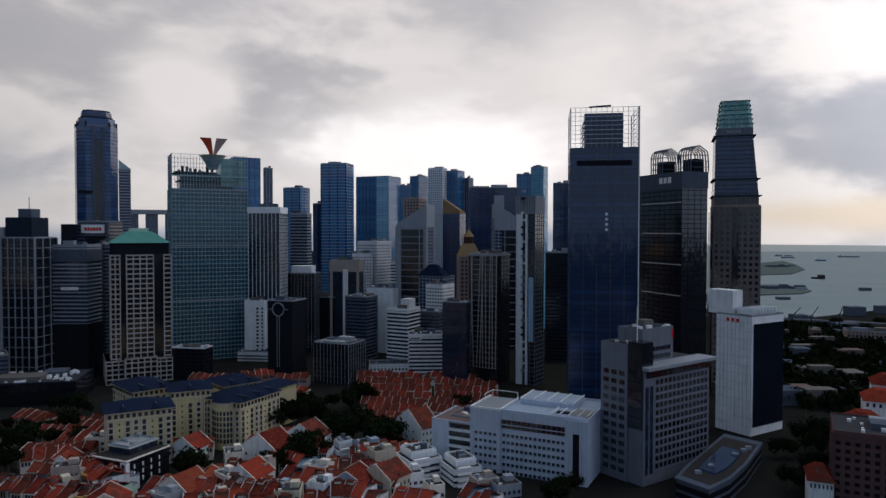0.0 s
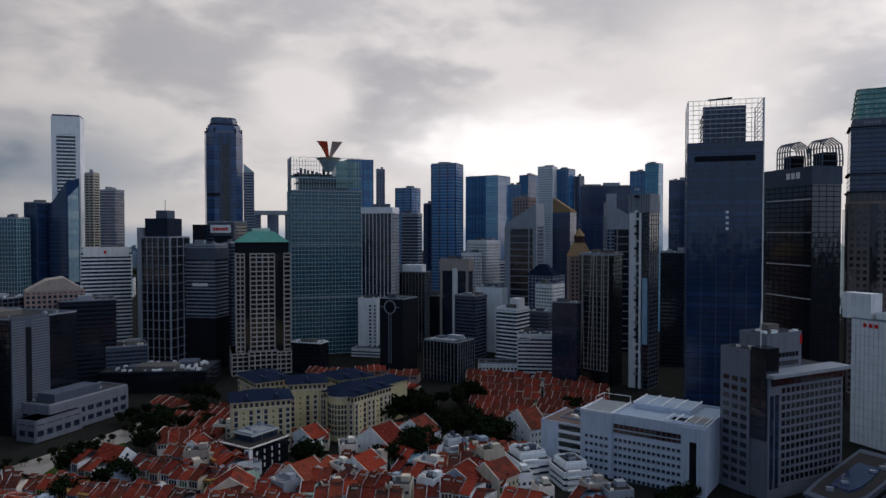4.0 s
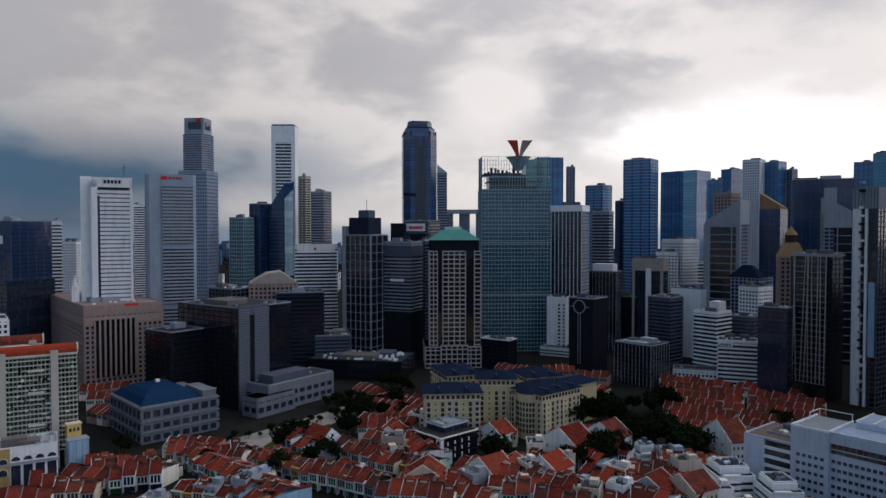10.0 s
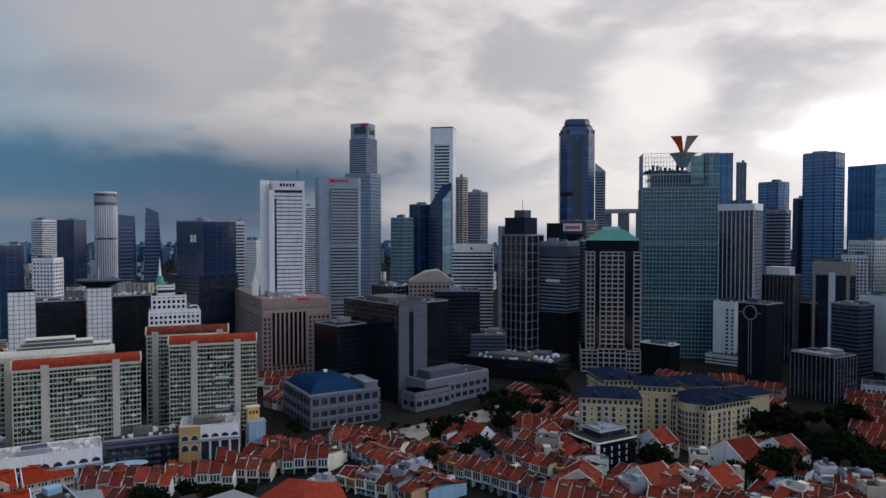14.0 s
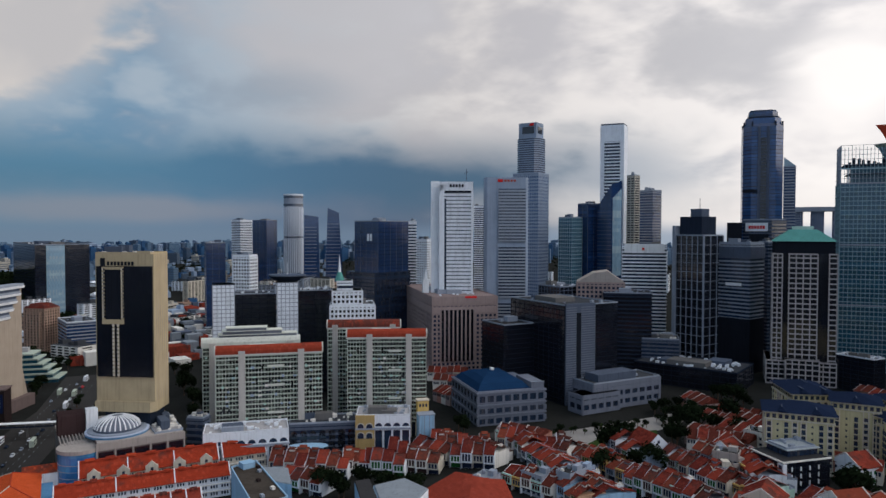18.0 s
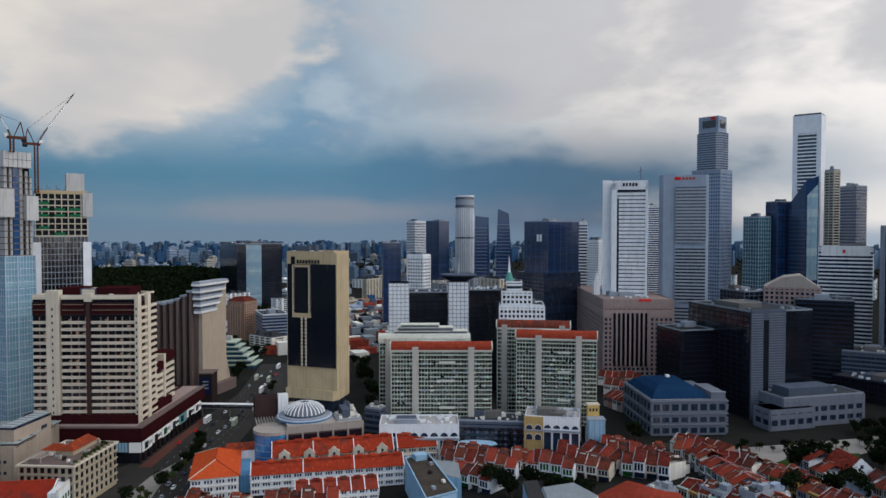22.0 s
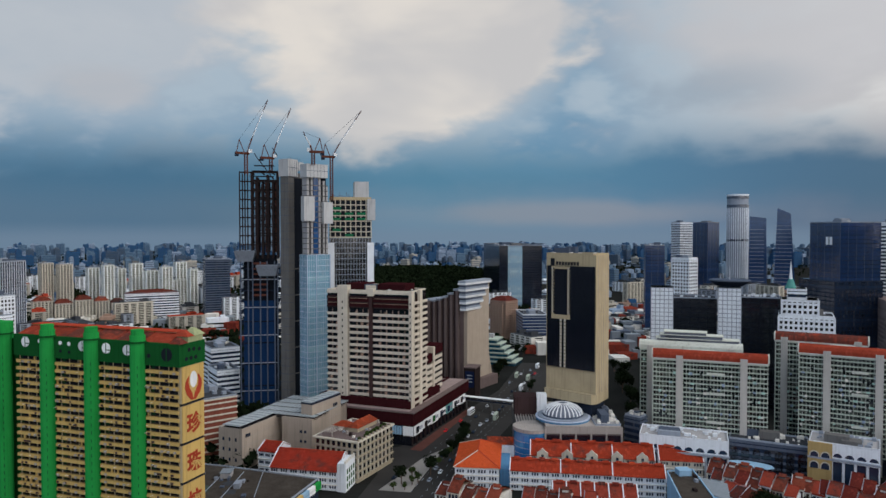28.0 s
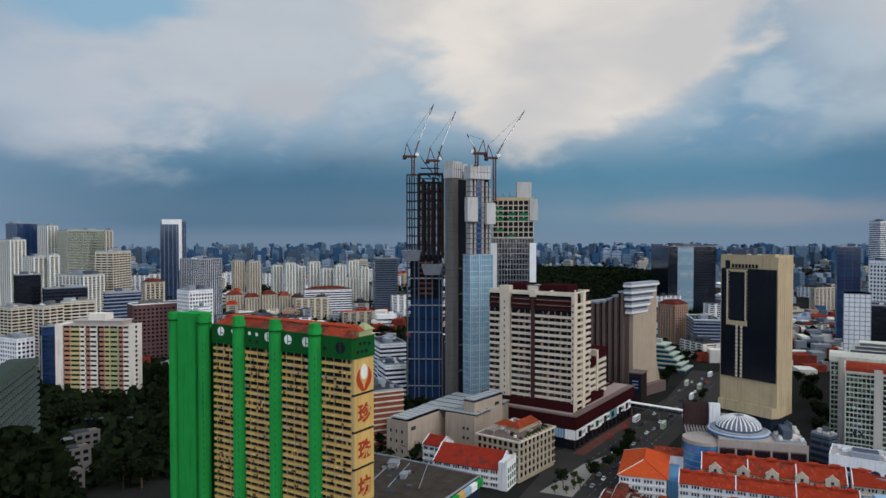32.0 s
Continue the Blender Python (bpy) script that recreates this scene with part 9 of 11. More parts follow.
def shophouse(name_label, wall, roof, w, d, eaves, ridge, seed):
    """One terrace house: pilastered shuttered front over a dark five-foot way, tiled slopes, lower rear wing with its own roof, terrace and party walls."""
    r = random.Random(seed)
    t = thing("shophouse", name_label, "house", 0, 0, group="terraced shophouses")
    m = d * r.uniform(0.38, 0.5)
    gable_front, jack, terrace = r.random() < 0.35, r.random() < 0.4, r.random() < 0.6
    wing = r.uniform(4.5, 7.5)
    low = eaves * r.uniform(0.6, 0.85)
    walls = [(0.12, 0, 3.4, w - 0.12, d, eaves), (0.12, 2.2, 0, w - 0.12, d, 3.4), (w * 0.08, d, 0, w * 0.7, d + wing, low)]
    walls.append((0, -0.2, eaves - 0.2, w, 0.35, eaves + 1.3) if gable_front else (0, -0.34, eaves - 0.5, w, 0.1, eaves - 0.15))
    house = part("wall", mesh_of("wall", *hull(walls), wall), t)
    tops = [slope(0.2, w - 0.2, -0.7, eaves - 0.25, m, ridge), slope(0.2, w - 0.2, d + 0.5, eaves - 0.4, m, ridge), (0, m - 0.22, ridge + 0.1, w, m + 0.22, ridge + 0.42)]
    if jack:
        a, b, z = w * 0.25, w * 0.75, ridge + 0.95
        tops += [slope(a - 0.3, b + 0.3, m - 1.9, z - 0.55, m, z + 0.35), slope(a - 0.3, b + 0.3, m + 1.9, z - 0.55, m, z + 0.35)]
    if not terrace:
        tops.append(slope(w * 0.04, w * 0.74, d + wing + 0.4, low - 0.3, d, low + 1.8))
    top = part("tiled_roof", mesh_of("tiled_roof", *hull(tops), roof), t)
    pale = r.choice(("white", "offwhite", "stone_pale", "pale_grey", "cream"))
    o = [(-0.3, eaves - 0.3), (m, ridge + 0.55), (d + 0.3, eaves - 0.05), (d + 0.3, 0), (-0.3, 0)]
    vs = [(-0.18, a, b) for a, b in o] + [(0.1, a, b) for a, b in o]
    part("party_wall", mesh_of("party_wall", vs, [(0, 1, 2, 3, 4), (9, 8, 7, 6, 5)] + [(j, 5 + j, 5 + (j + 1) % 5, (j + 1) % 5) for j in range(5)], pale), t)
    panes = []
    for i in range(3):
        x = w * (0.13 + 0.265 * i)
        panes += [(x, -0.1, 4.3, x + w * 0.19, 0.05, eaves - 1.1), (x, d - 0.05, 4.4, x + w * 0.17, d + 0.08, eaves - 1.2)]
    panes += [(w * 0.08, 2.1, 0.1, w * 0.92, 2.25, 3.0), (w * 0.2, d + wing - 0.05, 1.2, w * 0.36, d + wing + 0.08, low - 1), (w * 0.45, d + wing - 0.05, 1.2, w * 0.6, d + wing + 0.08, low - 1)]
    tagged(many("shutter_set", house, r.choice(("glass_dark", "dark_green", "slate_blue", "brown", "maroon")), panes), kind="stuff")
    extra = []
    if jack:
        extra.append((w * 0.25, m - 1.5, ridge - 0.6, w * 0.75, m + 1.5, ridge + 0.45))
    if terrace:
        extra += [(w * 0.08, d, low, w * 0.7, d + wing, low + 0.12), (w * 0.08, d + wing - 0.2, low + 0.12, w * 0.7, d + wing, low + 0.95), (w * 0.2, d + 1.0, low + 0.12, w * 0.36, d + 2.0, low + 1.0), (w * 0.5, d + wing * 0.5, low + 0.12, w * 0.62, d + wing * 0.5 + 0.9, low + 1.2)]
    if extra:
        tagged(many("rear_terrace", top, r.choice(("pale_grey", "offwhite", "concrete")), extra), kind="stuff")
    return t


HOUSES = [shophouse(*a) for a in (
    ("white terraced shophouse with red tiled roof and shutters", "white", "terracotta", 6.4, 18, 8.4, 12.2, 1),
    ("cream terraced shophouse with weathered tiled roof", "cream", "old_tiles", 6.4, 18, 8.2, 12.0, 2),
    ("white terraced shophouse with dark weathered roof", "offwhite", "old_tiles", 6.4, 18, 8.8, 12.6, 3),
    ("ochre terraced shophouse with red tiled roof", "ochre", "terracotta", 6.4, 18, 8.4, 12.3, 4),
    ("pale blue terraced shophouse with tiled roof", "light_blue", "terracotta", 6.4, 18, 8.0, 11.8, 5),
    ("white terraced shophouse with patched red roof", "white", "terracotta", 6.4, 18, 9.0, 12.8, 6),
    ("mint green terraced shophouse with tiled roof", "mint", "terracotta", 6.4, 18, 8.3, 12.0, 7),
    ("peach terraced shophouse with red tiled roof", "peach", "terracotta", 6.4, 18, 8.6, 12.4, 8),
    ("grey rendered terraced shophouse with old tiles", "pale_grey", "old_tiles", 6.4, 18, 8.1, 11.9, 9),
)]
USED = set()


REST = {}


def shop_row(x0, y0, x1, y1, seed, kinds, deep=1.0, tall=1.0):
    """A terrace whose fronts stand on the line from one end to the other, looking to the line's right-hand side."""
    r = random.Random(seed)
    length = math.hypot(x1 - x0, y1 - y0)
    n = max(1, round(length / 6.4))
    a = math.degrees(math.atan2(y1 - y0, x1 - x0))
    if math.hypot(x0 + x1, y0 + y1) / 2 > 440:
        # the far terraces are gathered into one mesh
        for i in range(n):
            m = pose(x0 + (x1 - x0) * i / n, y0 + (y1 - y0) * i / n, 0, 0, 0, a)
            w, d, e = length / n, 18 * deep, 8.4 * tall * r.uniform(0.9, 1.12)
            g = e + 3.9 * r.uniform(0.9, 1.1)
            roof, wall = r.choice(("old_tiles", "terracotta", "old_tiles")), r.choice(("bay_red", "cream", "offwhite", "pink_stone"))
            for mat, vs, fs in (
                (wall, box_verts(0.1, 0, 0, w - 0.1, d, e), CUBE),
                (roof, [(0.2, -0.7, e - 0.2), (w - 0.2, -0.7, e - 0.2), (w - 0.2, d / 2, g), (0.2, d / 2, g), (w - 0.2, d + 0.6, e - 0.2), (0.2, d + 0.6, e - 0.2)], [(0, 1, 2, 3), (3, 2, 4, 5), (0, 3, 5), (1, 4, 2)]),
                (r.choice(("stone_pale", "offwhite", "pink_stone")), [(-0.12, -0.5, e), (-0.12, d / 2, g + 0.45), (-0.12, d + 0.4, e), (0.12, -0.5, e), (0.12, d / 2, g + 0.45), (0.12, d + 0.4, e)], [(0, 1, 2), (5, 4, 3), (0, 3, 4, 1), (1, 4, 5, 2)]),
                ("glass_dark", sum((box_verts(w * (0.12 + 0.27 * j), -0.1, 4.9, w * (0.3 + 0.27 * j), 0.1, 7.2) for j in range(3)), []), [tuple(q + 8 * j for q in f) for j in range(3) for f in CUBE]),
            ):
                V, F = REST.setdefault(mat, ([], []))
                k = len(V)
                V += [tuple(m @ Vector(v)) for v in vs]
                F += [tuple(j + k for j in f) for f in fs]
        return
    for i in range(n):
        k = r.choice(kinds)
        f = i / n
        back = r.choice((0, 0, 0, 0.8, -0.6))
        m = pose(x0 + (x1 - x0) * f - math.sin(radians(a)) * back, y0 + (y1 - y0) * f + math.cos(radians(a)) * back, 0, 0, 0, a + r.uniform(-1.2, 1.2))
        s = (length / n / 6.4, deep * r.uniform(0.85, 1.12), tall * r.uniform(0.82, 1.22))
        if k not in USED:
            USED.add(k)
            h = HOUSES[k]
            h.matrix_basis = m
        else:
            h = copy_thing(HOUSES[k], m)
        h.scale = s


MIX, RED, PALE = (0, 1, 2, 3, 4, 5, 6, 7, 8), (0, 1, 5, 2), (0, 2, 5, 8, 4)

shop_row(-79.9, 639.0, -21.3, 627.9, 1, RED, 0.72, 0.95)
shop_row(-17.4, 635.8, 28.2, 616.8, 201, RED, 0.72, 0.95)
shop_row(-76.3, 609.6, -11.4, 600.8, 2, RED, 0.72, 0.95)
shop_row(-7.6, 608.1, 44.5, 591.8, 202, RED, 0.72, 0.95)
shop_row(-72.9, 582.7, -10.9, 575.0, 3, RED, 0.72, 0.95)
shop_row(-7.2, 581.7, 42.7, 567.0, 203, RED, 0.72, 0.95)
shop_row(-69.8, 558.1, -10.4, 551.3, 4, RED, 0.72, 0.95)
shop_row(-6.9, 557.5, 41.0, 544.2, 204, RED, 0.72, 0.95)
shop_row(-64.1, 535.8, -15.3, 528.9, 5, RED, 0.72, 0.95)
shop_row(-11.9, 534.6, 26.4, 521.7, 205, RED, 0.72, 0.95)
shop_row(-58.8, 515.3, -19.7, 508.2, 6, RED, 0.72, 0.95)
shop_row(-16.6, 513.4, 12.8, 500.8, 206, RED, 0.72, 0.95)
shop_row(-54.0, 496.2, -23.9, 488.9, 7, RED, 0.72, 0.95)
shop_row(-20.9, 493.8, 0.3, 481.4, 207, RED, 0.72, 0.95)
shop_row(-49.4, 478.6, -27.7, 471.1, 8, RED, 0.72, 0.95)
shop_row(-24.9, 475.6, -11.5, 463.3, 208, RED, 0.72, 0.95)
shop_row(-230.5, 624.3, -176.1, 611.6, 7, RED, 1.0, 1.0)
shop_row(-182.9, 631.2, -155.6, 642.0, 8, PALE, 1.0, 1.0)
shop_row(-150.6, 621.6, -122.1, 622.1, 9, MIX, 1.0, 1.0)
shop_row(-151.8, 575.7, -115.9, 567.0, 10, MIX, 1.0, 1.0)
shop_row(-267.1, 470.4, -230.7, 473.4, 11, RED, 1.0, 1.0)
shop_row(-249.5, 410.5, -211.5, 415.0, 12, RED, 1.0, 1.0)
shop_row(-223.8, 385.3, -193.0, 372.5, 13, MIX, 1.0, 1.0)
shop_row(-250.7, 465.5, -224.8, 457.6, 14, PALE, 1.0, 1.0)
shop_row(-166.4, 418.7, -141.5, 425.7, 15, RED, 1.0, 1.0)
shop_row(-124.7, 424.3, -92.7, 412.0, 16, PALE, 1.3, 1.0)
shop_row(-101.8, 444.1, -77.3, 451.0, 17, MIX, 1.0, 1.0)
shop_row(-126.4, 374.1, -98.7, 374.8, 18, PALE, 1.0, 1.0)
shop_row(-92.3, 418.1, -69.5, 415.3, 19, PALE, 1.0, 1.0)
shop_row(-55.3, 408.6, -31.9, 411.4, 20, RED, 1.0, 1.0)
shop_row(-37.9, 409.0, -12.2, 412.9, 21, RED, 1.0, 1.0)
shop_row(-86.5, 364.1, -56.8, 366.6, 22, RED, 1.0, 1.0)
shop_row(-59.1, 362.2, -28.3, 365.8, 23, RED, 1.0, 1.0)
shop_row(-145.1, 346.7, -115.4, 345.3, 24, PALE, 1.0, 1.0)
shop_row(-124.7, 327.8, -96.6, 333.9, 25, MIX, 1.0, 1.0)
shop_row(-94.9, 333.0, -79.5, 335.0, 26, PALE, 1.0, 1.0)
shop_row(-69.1, 339.1, -42.1, 342.0, 27, PALE, 1.0, 1.0)
shop_row(-324.4, 310.5, -217.1, 274.2, 28, PALE, 1.0, 1.0)
shop_row(-275.9, 319.4, -192.3, 309.1, 29, MIX, 1.0, 1.0)
shop_row(-274.3, 354.2, -251.2, 345.1, 30, PALE, 1.0, 1.0)
shop_row(-236.6, 356.9, -166.5, 339.4, 31, MIX, 1.0, 1.0)
shop_row(-227.6, 310.5, -184.3, 305.9, 32, RED, 1.0, 1.0)
shop_row(-228.1, 377.7, -195.6, 373.6, 33, MIX, 1.0, 1.0)
shop_row(-206.3, 387.6, -183.3, 361.5, 34, PALE, 1.0, 1.0)
shop_row(-251.0, 273.1, -221.7, 265.2, 35, MIX, 1.0, 1.0)
shop_row(-209.2, 311.1, -178.2, 305.2, 36, PALE, 1.0, 1.0)
shop_row(-173.0, 297.4, -134.2, 306.5, 37, RED, 1.0, 1.0)
shop_row(-155.6, 325.9, -134.5, 329.0, 38, MIX, 1.0, 1.0)
shop_row(-140.3, 316.7, -119.9, 315.2, 39, PALE, 1.0, 1.0)
shop_row(-172.2, 319.4, -146.1, 319.3, 40, MIX, 1.0, 1.0)
shop_row(-324.6, 306.9, -298.3, 312.9, 41, MIX, 1.0, 1.0)
shop_row(-293.9, 308.2, -270.1, 313.4, 42, RED, 1.0, 1.0)
shop_row(-327.1, 269.3, -294.7, 274.7, 43, RED, 1.0, 1.0)
shop_row(-271.5, 261.7, -240.1, 266.3, 44, MIX, 1.0, 1.0)
shop_row(-343.0, 252.1, -315.3, 257.8, 45, RED, 1.0, 1.0)
shop_row(-113.7, 349.6, -87.6, 344.1, 46, MIX, 1.0, 1.0)
shop_row(-104.3, 395.9, -82.4, 388.3, 47, PALE, 1.0, 1.0)
shop_row(-66.3, 387.5, -44.9, 388.0, 48, MIX, 1.0, 1.0)
shop_row(-46.9, 379.7, -29.1, 375.8, 49, RED, 1.0, 1.0)
shop_row(-99.3, 323.3, -72.0, 326.5, 50, RED, 1.0, 1.0)
shop_row(-217.2, 346.6, -184.8, 339.3, 51, RED, 1.0, 1.0)
shop_row(-252.8, 409.3, -216.0, 403.2, 52, RED, 1.0, 1.0)
shop_row(-245.1, 437.6, -220.6, 431.8, 53, MIX, 1.0, 1.0)
shop_row(-206.8, 380.0, -179.6, 362.6, 54, MIX, 1.0, 1.0)
shop_row(-153.2, 349.9, -126.4, 339.4, 55, PALE, 1.0, 1.0)
shop_row(-135.0, 362.8, -109.7, 348.4, 56, MIX, 1.0, 1.0)
shop_row(-108.7, 345.4, -83.9, 336.6, 57, RED, 1.0, 1.0)
shop_row(-88.2, 366.3, -65.1, 354.8, 58, PALE, 1.0, 1.0)
shop_row(-63.4, 345.5, -34.0, 335.3, 59, RED, 1.0, 1.0)
shop_row(-42.8, 363.0, -24.5, 356.5, 60, PALE, 1.0, 1.0)
shop_row(-26.1, 339.7, -6.4, 332.6, 61, MIX, 1.0, 1.0)
shop_row(7.4, 342.7, 20.9, 332.7, 62, PALE, 1.0, 1.0)
shop_row(-269.0, 453.8, -243.9, 448.8, 63, RED, 1.0, 1.0)
shop_row(-307.3, 491.7, -281.2, 481.3, 64, PALE, 1.0, 1.0)
shop_row(-323.1, 233.1, -307.1, 245.4, 65, RED, 1.0, 1.0)
shop_row(-312.7, 258.4, -292.8, 275.8, 66, RED, 1.0, 1.0)
shop_row(-344.0, 268.0, -329.9, 281.8, 67, RED, 1.0, 1.0)
shop_row(-340.3, 205.4, -315.9, 227.9, 68, RED, 1.0, 1.0)
shop_row(-361.1, 169.2, -331.9, 200.4, 69, RED, 1.0, 1.0)
shop_row(-343.9, 164.5, -319.3, 175.4, 70, RED, 1.0, 1.0)
shop_row(-243.8, 397.3, -215.2, 410.5, 71, RED, 1.0, 1.0)
shop_row(-319.2, 303.0, -304.9, 311.1, 72, MIX, 1.0, 1.0)
shop_row(-294.8, 305.7, -278.0, 321.9, 73, RED, 1.0, 1.0)
shop_row(-476.4, 374.1, -451.0, 394.5, 74, PALE, 1.0, 1.0)
shop_row(-446.0, 350.4, -423.0, 349.4, 75, PALE, 1.0, 1.0)
shop_row(-508.2, 392.4, -481.2, 417.4, 76, RED, 1.0, 1.0)
shop_row(-422.0, 578.2, -380.7, 569.0, 77, RED, 1.0, 1.0)
shop_row(-365.7, 168.9, -348.0, 191.6, 78, RED, 1.0, 1.0)
shop_row(-348.0, 191.6, -325.3, 222.7, 79, RED, 1.0, 1.0)
shop_row(-336.3, 230.2, -320.8, 247.4, 80, RED, 1.0, 1.0)
shop_row(-328.6, 260.7, -307.4, 286.2, 81, RED, 1.0, 1.0)
shop_row(-331.4, 312.3, -300.0, 322.3, 82, MIX, 1.0, 1.0)
shop_row(-350.2, 19.5, -333.5, 49.7, 83, RED, 1.0, 1.0)
shop_row(-330.8, 60.4, -319.3, 94.3, 84, RED, 1.0, 1.0)
for mat, (V, F) in REST.items():
    tagged(new("far_terraces", mesh_of("far_terraces", V, F, mat)), "dense far terraces of red-roofed shophouses", "houses", kind="stuff")
# the terraces nearest the boulevard: long white ranges under orange roofs
t = thing("terrace_range", "long white shop range under an orange tiled roof", "building", -372.2, 61.8, 77.0, group="orange-roofed ranges")
terrace_range(t, 82.0, 11, 11.0, "white", "red_tiles", 3, 0, 0.42, 12)
t = thing("terrace_range", "white shop range with gabled dormers under orange tiles", "building", -395.0, 77.5, 78.3, group="orange-roofed ranges")
terrace_range(t, 70.0, 13, 11.5, "cream", "red_tiles", 3, 5, 0.5, 7)
t = thing("terrace_range", "rear range with bright orange tiled roof", "building", -379.8, 148.0, 77.5, group="orange-roofed ranges")
terrace_range(t, 24.0, 12, 12.0, "cream", "red_tiles", 1, 0, 0.5, 2)
t = thing("terrace_range", "near white range with red tiled roof and chimneys", "building", -341.1, 78.3, 77.9, group="orange-roofed ranges")
terrace_range(t, 41.8, 13, 9.0, "white", "terracotta", 6, 0, 0.3, 6)
t = thing("corner_range", "white corner building under an orange hipped roof", "building", -376.7, 32.2, 80.1)
slab("wall", t, "white", 0, 0, 0, 23.8, 42, 12)
for k in range(3):
    for i in range(4):
        for j in range(3):
            x = 23.8 * (i + 0.14 + 0.26 * j) / 4
            slab("window", t, "glass_dark", x, -0.12, 1.3 + 3.8 * k, x + 0.9, 0.1, 2.9 + 3.8 * k)
for z in (3.6, 7.4, 11.3):
    slab("ledge", t, "offwhite", -0.4, -0.5, z, 24.2, 0.1, z + 0.4)
o = [(-1, -1, 12), (24.8, -1, 12), (24.8, 43, 12), (-1, 43, 12), (12, 12, 17.6), (12, 33, 17.6)]
part("tiled_roof", mesh_of("tiled_roof", o, [(0, 1, 4), (1, 2, 5, 4), (2, 3, 5), (3, 0, 4, 5), (3, 2, 1, 0)], "orange_tiles"), t, label="orange tiled hipped roof")
for a, b in ((0, 4), (1, 4), (2, 5), (3, 5), (4, 5)):
    beam("hip_cap", t, "cream" if a in (0, 3) else "red_fascia", o[a], o[b], 0.45)
slab("blue_wall", t, "yard_blue", 24.3, 6, 0, 29.8, 34, 9.5, "blue painted wall of the narrow yard")
slab("rear_wing", t, "white", 16, 42, 0, 34, 52, 12)
o = [(15.5, 41.5, 12), (34.5, 41.5, 12), (34.5, 52.5, 12), (15.5, 52.5, 12), (15.5, 47, 15.4), (34.5, 47, 15.4)]
part("rear_wing_roof", mesh_of("rear_wing_roof", o, [(0, 1, 5, 4), (2, 3, 4, 5), (0, 4, 3), (1, 2, 5), (3, 2, 1, 0)], "orange_tiles"), t)
t = thing("flat_block", "pale blue block with a stained brown flat roof", "building", 0, 0)
prism("wall", t, "light_blue", [(-345.7, 139.0), (-347.8, 153.3), (-291.2, 143.7), (-288.7, 126.6)], 0, 17)
o = [(-345.7, 139.0), (-347.8, 153.3), (-291.2, 143.7), (-288.7, 126.6)]
prism("roof", t, "stained_roof", o, 17, 17.3, 0.97)
for a, b in zip(o, o[1:] + o[:1]):
    beam("parapet", t, "light_blue", (a[0], a[1], 17.6), (b[0], b[1], 17.6), 0.6)
for k, (x, y) in enumerate(((-332, 147), (-320, 141), (-306, 142), (-300, 134), (-338, 149))):
    slab("roof_unit", t, ("pale_grey", "steel_dark", "offwhite")[k % 3], x, y, 17.3, x + 2.4, y + 1.6, 18.6)
slab("stair_house", t, "light_blue", -344.5, 142.5, 17.3, -338.5, 149.0, 20.2, "pale blue stair house")
t = thing("flat_block", "low pale blue link block", "building", 0, 0)
prism("wall", t, "light_blue", [(-349.9, 155.6), (-337.7, 167.2), (-314.8, 157.7), (-326.1, 151.3)], 0, 13)
prism("roof", t, "pale_roof", [(-349.9, 155.6), (-337.7, 167.2), (-314.8, 157.7), (-326.1, 151.3)], 13, 13.5, 0.96)
t = thing("community_hall", "low hall under a broad red hipped roof", "building", 0, 0)
prism("wall", t, "offwhite", [(-279.1, 210.3), (-291.0, 244.5), (-265.2, 257.3), (-241.4, 240.8), (-237.6, 206.5)], 0, 7)
prism("roof", t, "terracotta", [(-279.1, 210.3), (-291.0, 244.5), (-265.2, 257.3), (-241.4, 240.8), (-237.6, 206.5)], 7, 13, 0.2)
t = thing("flat_block", "small white flat-roofed block with blue walls", "building", 0, 0)
prism("wall", t, "light_blue", [(-294.1, 181.5), (-292.5, 189.2), (-269.2, 178.6), (-268.9, 169.6)], 0, 15)
prism("roof", t, "dark_roof", [(-294.1, 181.5), (-292.5, 189.2), (-269.2, 178.6), (-268.9, 169.6)], 15, 15.6, 0.95)
t = thing("flat_block", "white flat-roofed block with a pale terrace", "building", 0, 0)
prism("wall", t, "white", [(-285.8, 187.2), (-284.5, 205.3), (-265.3, 205.8), (-251.6, 184.8), (-258.8, 174.7)], 0, 14)
prism("roof", t, "pale_roof", [(-285.8, 187.2), (-284.5, 205.3), (-265.3, 205.8), (-251.6, 184.8), (-258.8, 174.7)], 14, 14.6, 0.95)
t = thing("gabled_house", "tall white gabled old house with a round window", "house", -242.0, 352.7, 70.3)
w = 15.4
slab("wall", t, "white", 0, 0, 0, w, 20, 11)
o = [(-0.6, 10.6), (w / 2, 18), (w + 0.6, 10.6)]
part("gable", mesh_of("gable", [(a, -0.2, b) for a, b in o] + [(a, 0.6, b) for a, b in o], [(0, 1, 2), (5, 4, 3), (0, 3, 4, 1), (1, 4, 5, 2), (2, 5, 3, 0)], "white"), t, label="white shaped gable")
for sx in (-1, 1):
    q = [(w / 2, 0.6, 17.6), (w / 2, 20, 17.6), (w / 2 + sx * (w / 2 + 1), 20, 10.6), (w / 2 + sx * (w / 2 + 1), 0.6, 10.6)]
    part("tiled_roof", mesh_of("tiled_roof", q + [(a, b, c + 0.3) for a, b, c in q], CUBE, "terracotta"), t)
prism("round_window", t, "glass_dark", ring(w / 2, -0.1, 1.0, 14, 0.25), 12.6, 14.6)
for k in range(2):
    for i in range(4):
        slab("window", t, "glass_dark", w * (i + 0.3) / 4, -0.15, 2 + 4.6 * k, w * (i + 0.65) / 4, 0.1, 5 + 4.6 * k)


